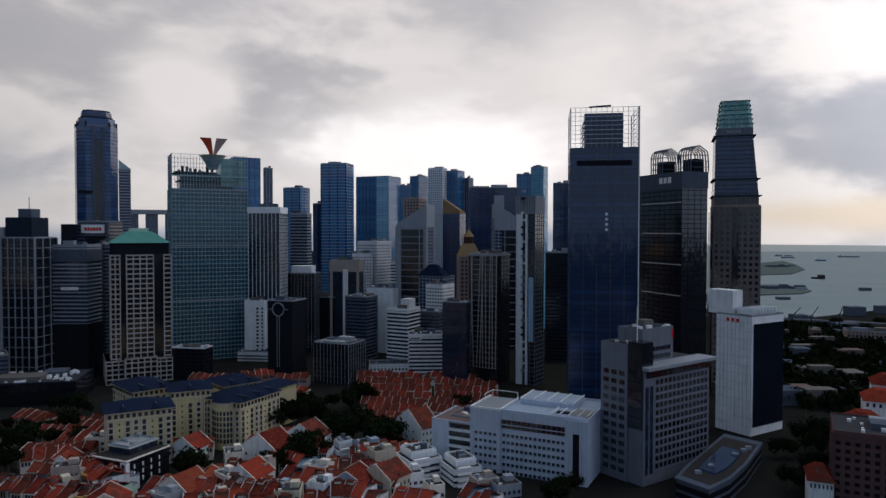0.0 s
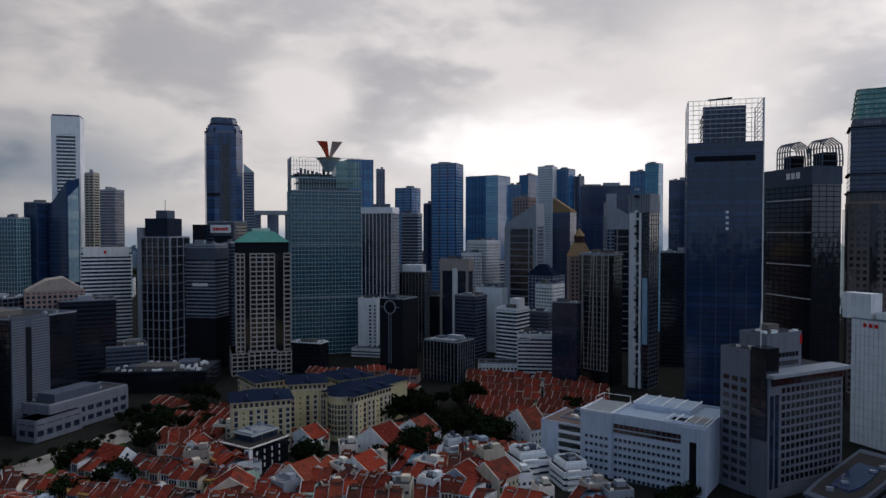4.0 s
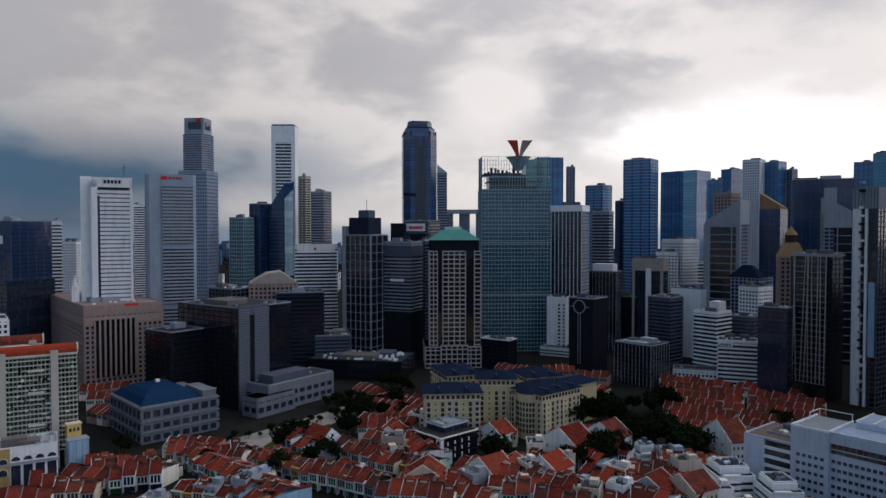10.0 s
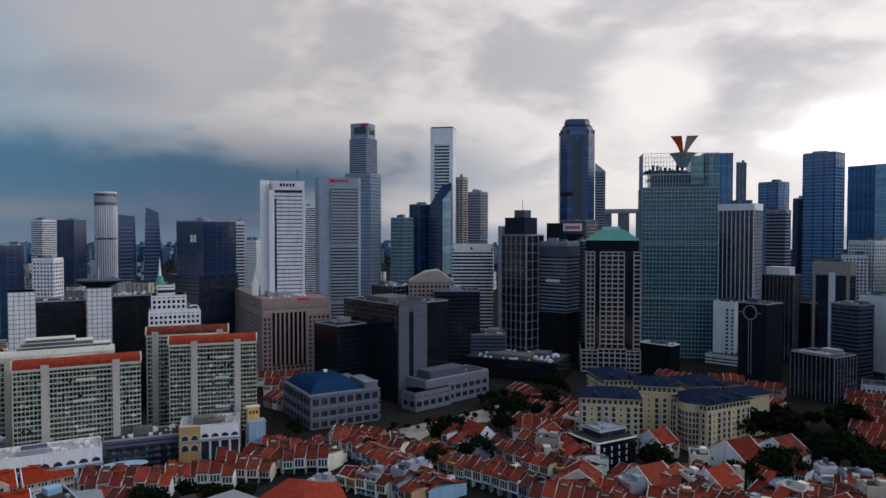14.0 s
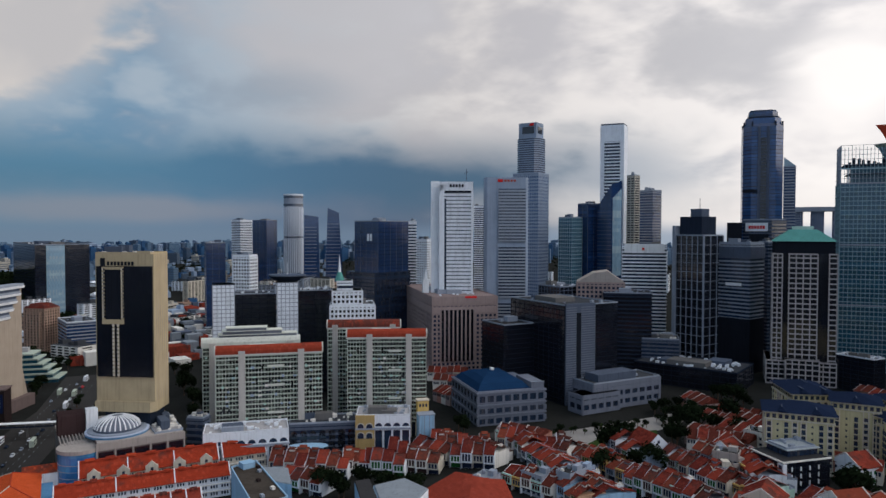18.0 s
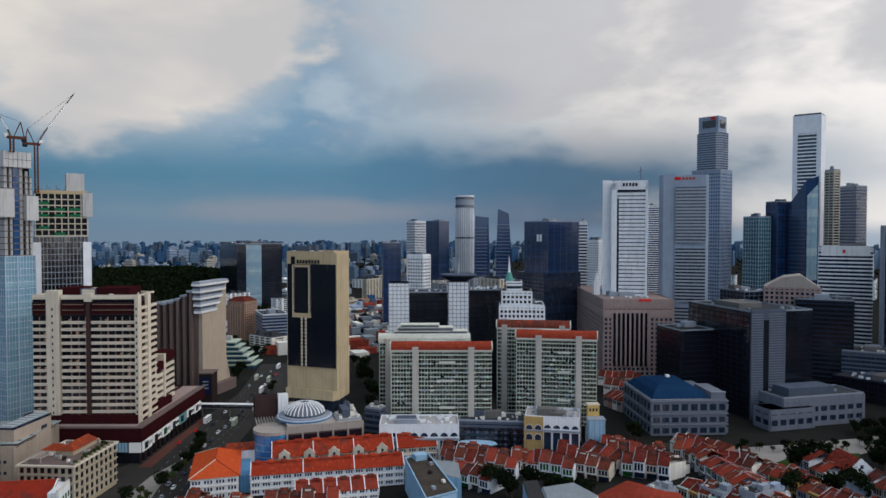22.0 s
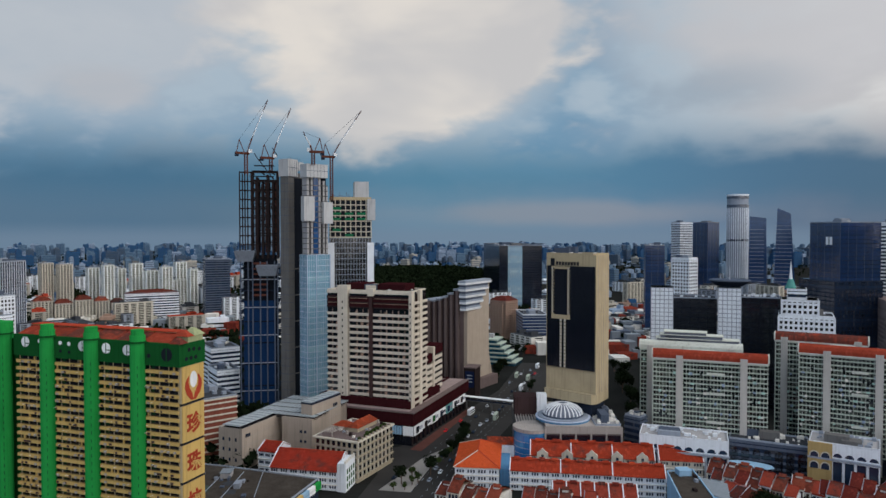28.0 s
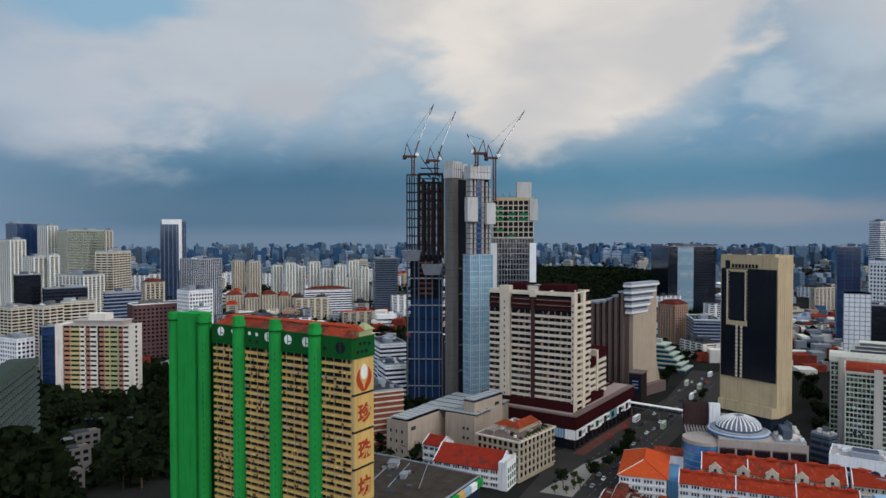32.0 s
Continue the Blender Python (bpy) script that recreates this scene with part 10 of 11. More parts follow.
def gable_house(label, x, y, rot, w, d, e, wall, roof):
    """A tall house that turns its bare gable to the street: walls, two tiled slopes, coping, small windows."""
    t = thing("gable_house", label, "house", x, y, rot, group="gable-end houses")
    top = e + w * 0.32
    o = [(0, 0), (w, 0), (w, e), (w / 2, top), (0, e)]
    vs = [(a, 0, b) for a, b in o] + [(a, d, b) for a, b in o]
    part("wall", mesh_of("wall", vs, [(0, 1, 2, 3, 4), (9, 8, 7, 6, 5)] + [(j, 5 + j, 5 + (j + 1) % 5, (j + 1) % 5) for j in range(5)], wall), t)
    for sx in (-1, 1):
        q = [(w / 2, 0.5, top), (w / 2, d - 0.5, top), (w / 2 + sx * (w / 2 + 0.7), d - 0.5, e - 0.3), (w / 2 + sx * (w / 2 + 0.7), 0.5, e - 0.3)]
        part("tiled_roof", mesh_of("tiled_roof", q + [(a, b, c + 0.35) for a, b, c in q], CUBE, roof), t)
        for yy in (-0.25, d - 0.35):
            beam("coping", t, "offwhite", (w / 2, yy + 0.3, top + 0.4), (w / 2 + sx * (w / 2 + 0.5), yy + 0.3, e + 0.1), 0.4)
    for k in range(2):
        for i in range(3):
            slab("window", t, "glass_dark", w * (0.16 + 0.27 * i), -0.1, 1.6 + e * 0.45 * k, w * (0.16 + 0.27 * i) + 1.2, 0.08, 3.2 + e * 0.45 * k)
    for k in range(2):
        for i in range(5):
            slab("side_window", t, "dark_green", w - 0.08, d * (0.1 + 0.18 * i), 1.4 + e * 0.45 * k, w + 0.1, d * (0.1 + 0.18 * i) + 1.1, 3.4 + e * 0.45 * k)
    slab("rear_block", t, wall, w * 0.1, d, 0, w * 0.8, d + 6, e * 0.75)
    slab("rear_roof", t, "flat_roof", w * 0.12, d + 0.2, e * 0.75, w * 0.78, d + 5.8, e * 0.75 + 0.25)


gable_house("white gable-end house with a broad red roof", -123.0, 417.4, -26.5, 28.7, 20, 11, "white", "terracotta")
gable_house("white gabled corner house with red tiles", -101.6, 437.5, -22.3, 25.1, 18, 12, "white", "terracotta")
gable_house("white gable-end house with arched windows", -116.9, 366.8, -19.4, 20.1, 18, 11, "white", "terracotta")
gable_house("pale blue gable-end house with orange roof", -58.0, 355.8, -16.0, 17.3, 18, 12, "far_white", "terracotta")
gable_house("cream gable-end house with orange roof", -43.3, 367.6, -36.2, 19.8, 18, 12, "cream", "terracotta")
gable_house("white gabled house beside dark trees", -32.8, 478.6, -53.3, 30.8, 16, 11, "white", "old_tiles")
gable_house("white gable-end house with weathered roof", -146.2, 350.3, -25.4, 21.2, 18, 11, "offwhite", "old_tiles")
gable_house("white gabled house near the mansions", -166.6, 420.5, -20.1, 19.0, 16, 10, "white", "terracotta")
gable_house("cream gabled corner shop", -168.6, 321.2, 16.7, 19.2, 18, 11, "cream", "terracotta")
gable_house("white gabled shop by the lane", -220.6, 382.9, 1.5, 15.0, 16, 11, "white", "terracotta")
gable_house("pale gabled shop with old tiles", -131.9, 354.5, 0.8, 15.2, 18, 10, "offwhite", "old_tiles")


def flat_shop(label, x, y, rot, w, d, h, wall, seed):
    """A small flat-roofed town building: walls, parapet, windows, stair house, tank and awning."""
    r = random.Random(seed)
    t = thing("flat_shop", label, "building", x, y, rot, group="flat-roofed shops")
    slab("wall", t, wall, 0, 0, 0, w, d, h)
    slab("roof", t, r.choice(("flat_roof", "dark_roof", "pale_roof")), 0.3, 0.3, h, w - 0.3, d - 0.3, h + 0.1)
    many("parapet", t, wall, [(0, 0, h, w, 0.3, h + 0.9), (0, d - 0.3, h, w, d, h + 0.9), (0, 0.3, h, 0.3, d - 0.3, h + 0.9), (w - 0.3, 0.3, h, w, d - 0.3, h + 0.9)])
    n, m = max(2, round(w / 3)), max(2, round(d / 4))
    for k in range(int(h / 3.6)):
        z = 1.3 + 3.6 * k
        tagged(many("window_strip", t, "glass_dark", [(w * (i + 0.22) / n, -0.1, z, w * (i + 0.75) / n, 0.1, z + 1.7) for i in range(n)]), "row of dark windows")
        tagged(many("side_window_strip", t, "glass_dark", [(-0.1, d * (i + 0.3) / m, z, 0.1, d * (i + 0.65) / m, z + 1.6) for i in range(m)]))
    slab("stair_house", t, wall, w * 0.55, d * 0.5, h + 0.1, w * 0.9, d * 0.85, h + 2.9)
    prism("water_tank", t, "pale_grey", ring(w * 0.25, d * 0.6, 1.1, 10), h + 0.1, h + 2.2)
    slab("awning", t, r.choice(("dark_green", "maroon", "pale_grey", "slate_blue")), 0.2, -1.4, 3.0, w - 0.2, 0, 3.25)
    slab("air_unit", t, "offwhite", w * 0.15, d * 0.15, h + 0.1, w * 0.15 + 1.6, d * 0.15 + 1.2, h + 1.2)


flat_shop("pale blue flat-roofed shop building with tank", -56.0, 426.2, -56, 13.1, 14.7, 11.5, "far_white", 0)
flat_shop("cream flat-roofed shop building with stair house", -83.2, 338.4, 4, 12.8, 12.9, 12.4, "cream", 1)
flat_shop("white flat-roofed shop building with dark windows", -68.6, 350.6, -30, 9.8, 10.5, 13.5, "white", 2)
flat_shop("white weathered flat-roofed block among tiled roofs", -124.7, 394.5, 21, 10.4, 12.7, 13.1, "offwhite", 3)
flat_shop("beige flat-roofed corner building", -208.9, 373.1, -24, 13.0, 10.4, 9.2, "beige", 4)
flat_shop("grey flat-roofed corner building among terraces", -146.1, 337.4, -24, 12.7, 12.0, 12.3, "pale_grey", 5)
flat_shop("pale blue flat-roofed shop building with tank", -42.5, 367.7, -25, 11.8, 13.0, 12.6, "far_white", 6)
flat_shop("cream flat-roofed shop building with stair house", -44.2, 403.7, -58, 10.4, 13.3, 14.1, "cream", 7)
flat_shop("white flat-roofed shop building with dark windows", -19.2, 368.6, 22, 9.9, 11.4, 10.6, "white", 8)
flat_shop("white weathered flat-roofed block among tiled roofs", -6.8, 351.0, 21, 8.6, 10.6, 10.6, "offwhite", 9)
flat_shop("beige flat-roofed corner building", 18.1, 358.9, 25, 13.1, 10.0, 10.2, "beige", 10)
flat_shop("grey flat-roofed corner building among terraces", 28.0, 354.1, 20, 13.9, 12.4, 9.4, "pale_grey", 11)
flat_shop("pale blue flat-roofed shop building with tank", -90.3, 350.7, -22, 9.6, 10.5, 10.8, "far_white", 12)
flat_shop("cream flat-roofed shop building with stair house", -120.9, 347.6, -57, 8.7, 11.5, 9.6, "cream", 13)
flat_shop("white weathered flat-roofed block among tiled roofs", -221.6, 426.7, 4, 12.4, 10.8, 12.5, "offwhite", 15)
flat_shop("beige flat-roofed corner building", -209.5, 368.1, 19, 13.9, 10.0, 13.8, "beige", 16)
flat_shop("grey flat-roofed corner building among terraces", -259.9, 264.5, 6, 13.3, 11.3, 11.2, "pale_grey", 17)
flat_shop("pale blue flat-roofed shop building with tank", -247.9, 287.1, 10, 8.6, 15.9, 10.2, "far_white", 18)
flat_shop("cream flat-roofed shop building with stair house", -196.1, 345.7, 42, 11.7, 15.0, 11.1, "cream", 19)
flat_shop("white weathered flat-roofed block among tiled roofs", -110.9, 355.4, 49, 8.8, 13.5, 13.6, "offwhite", 21)
flat_shop("beige flat-roofed corner building", -105.4, 377.0, -21, 9.1, 10.9, 14.0, "beige", 22)
flat_shop("grey flat-roofed corner building among terraces", -242.9, 272.8, 5, 9.1, 14.4, 14.2, "pale_grey", 23)
flat_shop("pale blue flat-roofed shop building with tank", -245.5, 342.7, -23, 10.3, 12.9, 9.4, "far_white", 24)
flat_shop("cream flat-roofed shop building with stair house", -191.3, 377.3, 15, 8.2, 15.8, 10.3, "cream", 25)
flat_shop("white weathered flat-roofed block among tiled roofs", -77.3, 380.0, -20, 13.9, 10.8, 11.6, "offwhite", 27)
flat_shop("beige flat-roofed corner building", -51.4, 405.4, 9, 9.7, 15.5, 10.1, "beige", 28)
flat_shop("grey flat-roofed corner building among terraces", -274.7, 242.8, 15, 10.5, 11.5, 9.3, "pale_grey", 29)

# ---- trees ----


def tree(label, leaf, height, spread, seed):
    """A tapered trunk with limbs and a crown of many small leaf clumps with gaps between them."""
    r = random.Random(seed)
    t = thing("tree", label, "tree", 0, 0, group="street trees")
    tv, tf = [], []

    def limb(a, b, r0, r1):
        a, b = Vector(a), Vector(b)
        n = (b - a).normalized()
        u = n.orthogonal().normalized()
        w = n.cross(u)
        k = len(tv)
        for c, q in ((a, r0), (b, r1)):
            tv.extend(tuple(c + (u * math.cos(j * 1.0472) + w * math.sin(j * 1.0472)) * q) for j in range(6))
        tf.extend((k + j, k + (j + 1) % 6, k + 6 + (j + 1) % 6, k + 6 + j) for j in range(6))

    limb((0, 0, 0), (0, 0, height * 0.5), 0.5, 0.28)
    knots = []
    for i in range(7):
        a, f = r.uniform(0, 6.28), r.uniform(0.35, 1.0)
        p = (math.cos(a) * spread * 0.62 * f, math.sin(a) * spread * 0.62 * f, height * r.uniform(0.55, 0.9))
        knots.append(p)
        limb((0, 0, height * r.uniform(0.3, 0.48)), p, 0.2, 0.08)
    knots.append((0, 0, height * 0.82))
    part("trunk", mesh_of("trunk", tv, tf, "bark"), t)
    vs, fs = [], []
    for kx, ky, kz in knots:
        for _ in range(75):
            v = Vector((r.gauss(0, 1), r.gauss(0, 1), r.gauss(0, 0.75))).normalized() * (r.random() ** 0.4)
            c = Vector((kx, ky, kz)) + v * spread * 0.42
            n = (v + Vector((r.uniform(-0.6, 0.6), r.uniform(-0.6, 0.6), r.uniform(-0.2, 0.8)))).normalized()
            u = n.orthogonal().normalized()
            w = n.cross(u)
            s = spread * r.uniform(0.06, 0.13)
            k = len(vs)
            vs += [tuple(c + u * s), tuple(c + w * s * 0.8 + n * s * 0.3), tuple(c - u * s), tuple(c - w * s * 0.8 + n * s * 0.2)]
            fs.append((k, k + 1, k + 2, k + 3))
    part("crown", mesh_of("crown", vs, fs, leaf), t)
    return t


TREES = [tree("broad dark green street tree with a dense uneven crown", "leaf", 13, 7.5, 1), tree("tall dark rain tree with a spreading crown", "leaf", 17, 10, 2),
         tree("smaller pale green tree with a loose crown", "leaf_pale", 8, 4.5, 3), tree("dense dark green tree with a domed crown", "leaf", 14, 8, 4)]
PLANTED = set()


def plant(x, y, kind, size, turn):
    m = pose(x, y, 0, 0, 0, turn)
    if kind in PLANTED:
        t = copy_thing(TREES[kind], m)
    else:
        PLANTED.add(kind)
        t = TREES[kind]
        t.matrix_basis = m
    t.scale = (size, size, size)


def grove(x0, y0, x1, y1, n, seed, kinds=(0, 1, 3), spread=8.0, size=(0.7, 1.15)):
    """Trees scattered along a line."""
    r = random.Random(seed)
    for i in range(n):
        f = (i + r.random()) / n
        plant(x0 + (x1 - x0) * f + r.uniform(-spread, spread), y0 + (y1 - y0) * f + r.uniform(-spread, spread), r.choice(kinds), r.uniform(*size), r.uniform(0, 360))


grove(-129, 544, -93, 539, 7, 1, (0, 1, 3), 14, (0.7, 1.15))
grove(-80, 574, -60, 552, 4, 2, (0, 1, 3), 8, (0.7, 1.15))
grove(-64, 456, -36, 461, 7, 3, (0, 1, 3), 9, (0.7, 1.15))
grove(-99, 400, -84, 395, 4, 4, (0, 1, 3), 6, (0.7, 1.15))
grove(9, 536, 16, 531, 2, 5, (0, 1, 3), 4, (0.7, 1.15))
grove(-286, 369, -265, 364, 3, 6, (0, 1, 3), 6, (0.4, 0.6))
grove(-292, 452, -267, 427, 4, 7, (0, 1, 3), 8, (0.45, 0.7))
grove(-319, 549, -270, 521, 5, 8, (0, 1, 3), 10, (0.7, 1.15))
grove(-308, 190, -294, 212, 6, 9, (0, 1, 3), 10, (0.7, 1.15))
grove(-332, 182, -319, 189, 3, 10, (0, 1, 3), 5, (0.7, 1.15))
grove(-319, 346, -282, 453, 18, 11, (2, 2, 0), 6, (0.35, 0.55))
grove(-372, 310, -353, 307, 2, 12, (0, 1, 3), 4, (0.7, 1.15))
grove(-319, 461, -287, 461, 6, 13, (0, 1, 3), 8, (0.45, 0.7))
grove(-276, 351, -268, 362, 3, 14, (0, 1, 3), 5, (1.0, 1.3))
grove(-256, 398, -245, 394, 2, 15, (0, 1, 3), 4, (0.7, 1.15))
grove(363, 721, 560, 875, 16, 17, (0, 1, 3), 40, (0.7, 1.15))
grove(269, 534, 349, 614, 14, 18, (0, 1, 3), 22, (0.7, 1.15))
grove(207, 423, 258, 472, 10, 19, (0, 1, 3), 12, (0.7, 1.15))
grove(185, 366, 217, 403, 8, 20, (0, 1, 3), 8, (0.7, 1.15))
grove(540, 978, 626, 979, 8, 21, (0, 1, 3), 60, (0.7, 1.15))
grove(-116, 482, -89, 497, 9, 22, (0, 1, 3), 9, (1.1, 1.6))
grove(-72, 455, -35, 461, 10, 23, (0, 1, 3), 9, (1.0, 1.5))
grove(-81, 539, -63, 554, 5, 24, (0, 1, 3), 7, (1.1, 1.4))
grove(-98, 422, -81, 407, 5, 25, (0, 1, 3), 5, (0.7, 1.15))
grove(-303, 486, -268, 461, 5, 26, (0, 1, 3), 7, (0.6, 0.9))
grove(-152, 390, -137, 389, 4, 27, (0, 1, 3), 4, (0.7, 1.15))
grove(-244, 453, -218, 438, 4, 28, (0, 1, 3), 4, (0.7, 1.15))
grove(-41, 446, -28, 439, 4, 29, (0, 1, 3), 5, (1.0, 1.4))
grove(-248, 318, -232, 347, 4, 30, (0, 1, 3), 6, (0.7, 1.15))
grove(-100, 401, -75, 429, 7, 31, (0, 1, 3), 6, (0.9, 1.2))
grove(-680, 222, -500, 182, 10, 32, (0, 1, 3), 7, (0.7, 1.15))
grove(-1042, 335, -739, 265, 8, 33, (0, 1, 3), 9, (0.7, 1.15))
grove(-862, 115, -760, 135, 6, 34, (0, 1, 3), 10, (0.7, 1.15))
grove(-955, -254, -665, -150, 8, 35, (0, 1, 3), 10, (0.7, 1.15))
grove(-665, 92, -798, 150, 7, 36, (0, 1, 3), 5, (0.5, 0.8))
grove(-628, 82, -653, 92, 3, 37, (0, 1, 3), 3, (0.4, 0.6))
grove(54, 350, 67, 358, 5, 38, (0, 1, 3), 5, (0.7, 1.15))
grove(-257, 433, -256, 470, 6, 39, (0, 1, 3), 12, (0.7, 1.15))
grove(-414, 28, -482, 53, 11, 40, (0, 2, 3), 4, (0.45, 0.7))
grove(-562, 98, -627, 127, 5, 41, (0, 2, 3), 3, (0.35, 0.55))
grove(-368, -1, -407, 21, 8, 42, (2, 2, 0), 5, (0.5, 0.8))
grove(-417, -377, -492, -296, 14, 43, (0, 1, 3), 22, (0.9, 1.4))
grove(-347, -314, -376, -325, 5, 44, (0, 1, 3), 6, (0.9, 1.3))
grove(-342, -230, -390, -239, 6, 45, (0, 1, 3), 6, (0.9, 1.3))
grove(-542, -490, -596, -465, 14, 46, (0, 1, 3), 20, (0.7, 1.15))
grove(-661, -429, -527, -317, 10, 47, (0, 1, 3), 10, (0.7, 1.15))

# ---- the spread of the city beyond ----


def block(label, wall, w, l, h, seed, roof="flat_roof", glass="glass_home", storey=3.2, cat="building"):
    """A distant housing block: walls, joined window rows, roof houses."""
    r = random.Random(seed)
    t = thing("apartment_block", label, cat, 0, 0, group="distant housing blocks")
    slab("wall", t, wall, -w / 2, -l / 2, 0, w / 2, l / 2, h)
    rows = []
    for k in range(int(h / storey)):
        z = storey * k + 1.2
        for i in range(max(1, int(w / 9))):
            x = -w / 2 + 1 + i * (w - 1) / max(1, int(w / 9))
            rows += [(x, -l / 2 - 0.12, z, x + 6.5, -l / 2 + 0.1, z + 1.8), (x, l / 2 - 0.1, z, x + 6.5, l / 2 + 0.12, z + 1.8)]
        rows += [(-w / 2 - 0.12, -l / 4, z, -w / 2 + 0.1, l / 4, z + 1.5), (w / 2 - 0.1, -l / 4, z, w / 2 + 0.12, l / 4, z + 1.5)]
    tagged(many("window_grid", t, glass, rows), kind="stuff")
    tops = [(-w / 2 + 0.4, -l / 2 + 0.4, h, w / 2 - 0.4, l / 2 - 0.4, h + 0.4)]
    for _ in range(3):
        x = r.uniform(-0.4, 0.3) * w
        tops.append((x, -l * 0.2, h + 0.4, x + w * 0.13, l * 0.25, h + r.uniform(3, 6)))
    many("roof", t, roof, tops)
    return t


BLOCKS = [block(*a) for a in (
    ("white slab block of flats in the distance", "white", 60, 14, 45, 1),
    ("cream slab block of flats in the distance", "cream", 48, 14, 54, 2),
    ("white point block of flats in the distance", "white", 24, 22, 70, 3),
    ("grey point block of flats in the distance", "pale_grey", 26, 22, 62, 4),
    ("pale slab block of flats with red roof", "far_cream", 44, 16, 34, 5, "red_fascia"),
    ("low white block in the distance", "offwhite", 40, 22, 20, 6),
    ("grey slab block of flats in the distance", "pale_grey", 64, 13, 40, 8),
)]
SEEN = set()


def put_block(k, x, y, turn, s=1.0, tall=1.0):
    m = pose(x, y, 0, 0, 0, turn)
    if k in SEEN:
        t = copy_thing(BLOCKS[k], m)
    else:
        SEEN.add(k)
        t = BLOCKS[k]
        t.matrix_basis = m
    t.scale = (s, s, s * tall)


def district(az0, az1, d0, d1, n, seed, kinds, tall=(0.7, 1.2)):
    """Blocks of one district, between two headings and two distances, set on a loose street grid."""
    r = random.Random(seed)
    for i in range(n):
        az, d = radians(az0 + (az1 - az0) * (i + r.random()) / n), d0 + (d1 - d0) * math.sqrt(r.random())
        put_block(r.choice(kinds), -math.sin(az) * d, math.cos(az) * d, 30 + 90 * r.randrange(2) + r.uniform(-12, 12), r.uniform(0.85, 1.15), r.uniform(*tall))


district(98, 134, 800, 1250, 26, 1, (0, 1, 4, 5, 6, 4), (0.5, 0.8))
district(96, 134, 1250, 1900, 56, 2, (0, 1, 2, 4, 0, 6), (0.6, 1.0))
district(64, 92, 720, 1300, 22, 5, (5, 5, 0, 4), (0.5, 0.9))
district(52, 72, 900, 1900, 28, 6, (5, 0, 6, 1), (0.5, 0.9))
district(30, 50, 1000, 2400, 12, 7, (0, 2, 3, 5), (0.7, 1.2))


def far_city(az0, az1, d0, d1, n, seed, label, walls, glass, wide=(16, 60), tall=(20, 60)):
    """Far blocks past counting: walls, window bands and roof houses, gathered by colour."""
    r = random.Random(seed)
    mesh = {}
    for i in range(n):
        az, d = radians(r.uniform(az0, az1)), math.sqrt(r.uniform(d0 * d0, d1 * d1))
        m = pose(-math.sin(az) * d, math.cos(az) * d, 0, 0, 0, 25 + 90 * r.randrange(2) + r.uniform(-14, 14))
        w, l, h = r.uniform(*wide), r.uniform(12, 20), r.uniform(*tall)
        boxes = [(r.choice(walls), box_verts(-w / 2, -l / 2, 0, w / 2, l / 2, h))]
        k = 5.5
        while k < h - 3:
            boxes.append((glass, box_verts(-w / 2 - 0.15, -l / 2 - 0.15, k, w / 2 + 0.15, l / 2 + 0.15, k + 2.2)))
            k += 6.0
        a = r.uniform(-0.4, 0.2) * w
        boxes.append((boxes[0][0], box_verts(a, -l * 0.3, h, a + w * 0.2, l * 0.3, h + r.uniform(2, 6))))
        for mat, vs in boxes:
            V, F = mesh.setdefault(mat, ([], []))
            q = len(V)
            V += [tuple(m @ Vector(v)) for v in vs]
            F += [tuple(j + q for j in f) for f in CUBE]
    for mat, (V, F) in mesh.items():
        tagged(new("far_blocks", mesh_of("far_blocks", V, F, mat)), label, "buildings", kind="stuff")


# no air haze is rendered: the bluish wall and window colours carry it
far_city(60, 134, 1900, 3000, 260, 3, "far white and cream housing blocks with haze put into their colours", ("far_white", "far_haze", "far_white", "far_cream", "far_glass", "far_blue", "far_haze"), "far_glass", (14, 46), (14, 46))
far_city(28, 134, 2900, 4750, 1500, 4, "housing blocks on the horizon with blue haze put into their colours", ("far_blue", "far_haze", "far_blue", "far_haze", "far_white", "far_glass"), "far_dark", (14, 52), (22, 74))
far_city(96, 134, 1000, 1900, 90, 5, "lower pale blocks among the trees", ("white", "far_white", "far_cream", "far_peach"), "glass_home", (14, 40), (10, 26))
far_city(52, 94, 1000, 1900, 90, 6, "lower pale blocks beyond the boulevard", ("white", "far_white", "far_cream", "far_peach"), "glass_home", (14, 40), (8, 24))


def low_quarter(az0, az1, d0, d1, n, seed, label, mats, tall=1.0):
    """A carpet of small far roofs that nobody could count."""
    r = random.Random(seed)
    for c, mat in enumerate(mats):
        boxes = []
        for i in range(n):
            az, d = radians(r.uniform(az0, az1)), math.sqrt(r.uniform(d0 * d0, d1 * d1))
            x, y, a, b, h = -math.sin(az) * d, math.cos(az) * d, r.uniform(8, 30), r.uniform(8, 22), r.uniform(5, 16) * tall
            boxes.append((x - a / 2, y - b / 2, 0, x + a / 2, y + b / 2, h))
        vs, fs = [], []
        for q in boxes:
            k = len(vs)
            vs += box_verts(*q)
            fs += [tuple(j + k for j in f) for f in CUBE]
        tagged(new("low_houses", mesh_of("low_houses", vs, fs, mat)), label, "houses", kind="stuff")


low_quarter(60, 134, 1300, 4600, 620, 1, "far low houses and sheds among trees, haze put into their colours", ("far_white", "far_glass", "far_white", "far_blue"))
low_quarter(60, 134, 1300, 2600, 110, 11, "far red-roofed low houses", ("old_tiles",))
low_quarter(96, 134, 720, 1300, 90, 2, "low houses of the near district", ("offwhite", "pale_roof", "terracotta"))
low_quarter(62, 79, 760, 1300, 90, 3, "low roofs behind the hotel", ("offwhite", "pale_roof", "terracotta", "grey"))
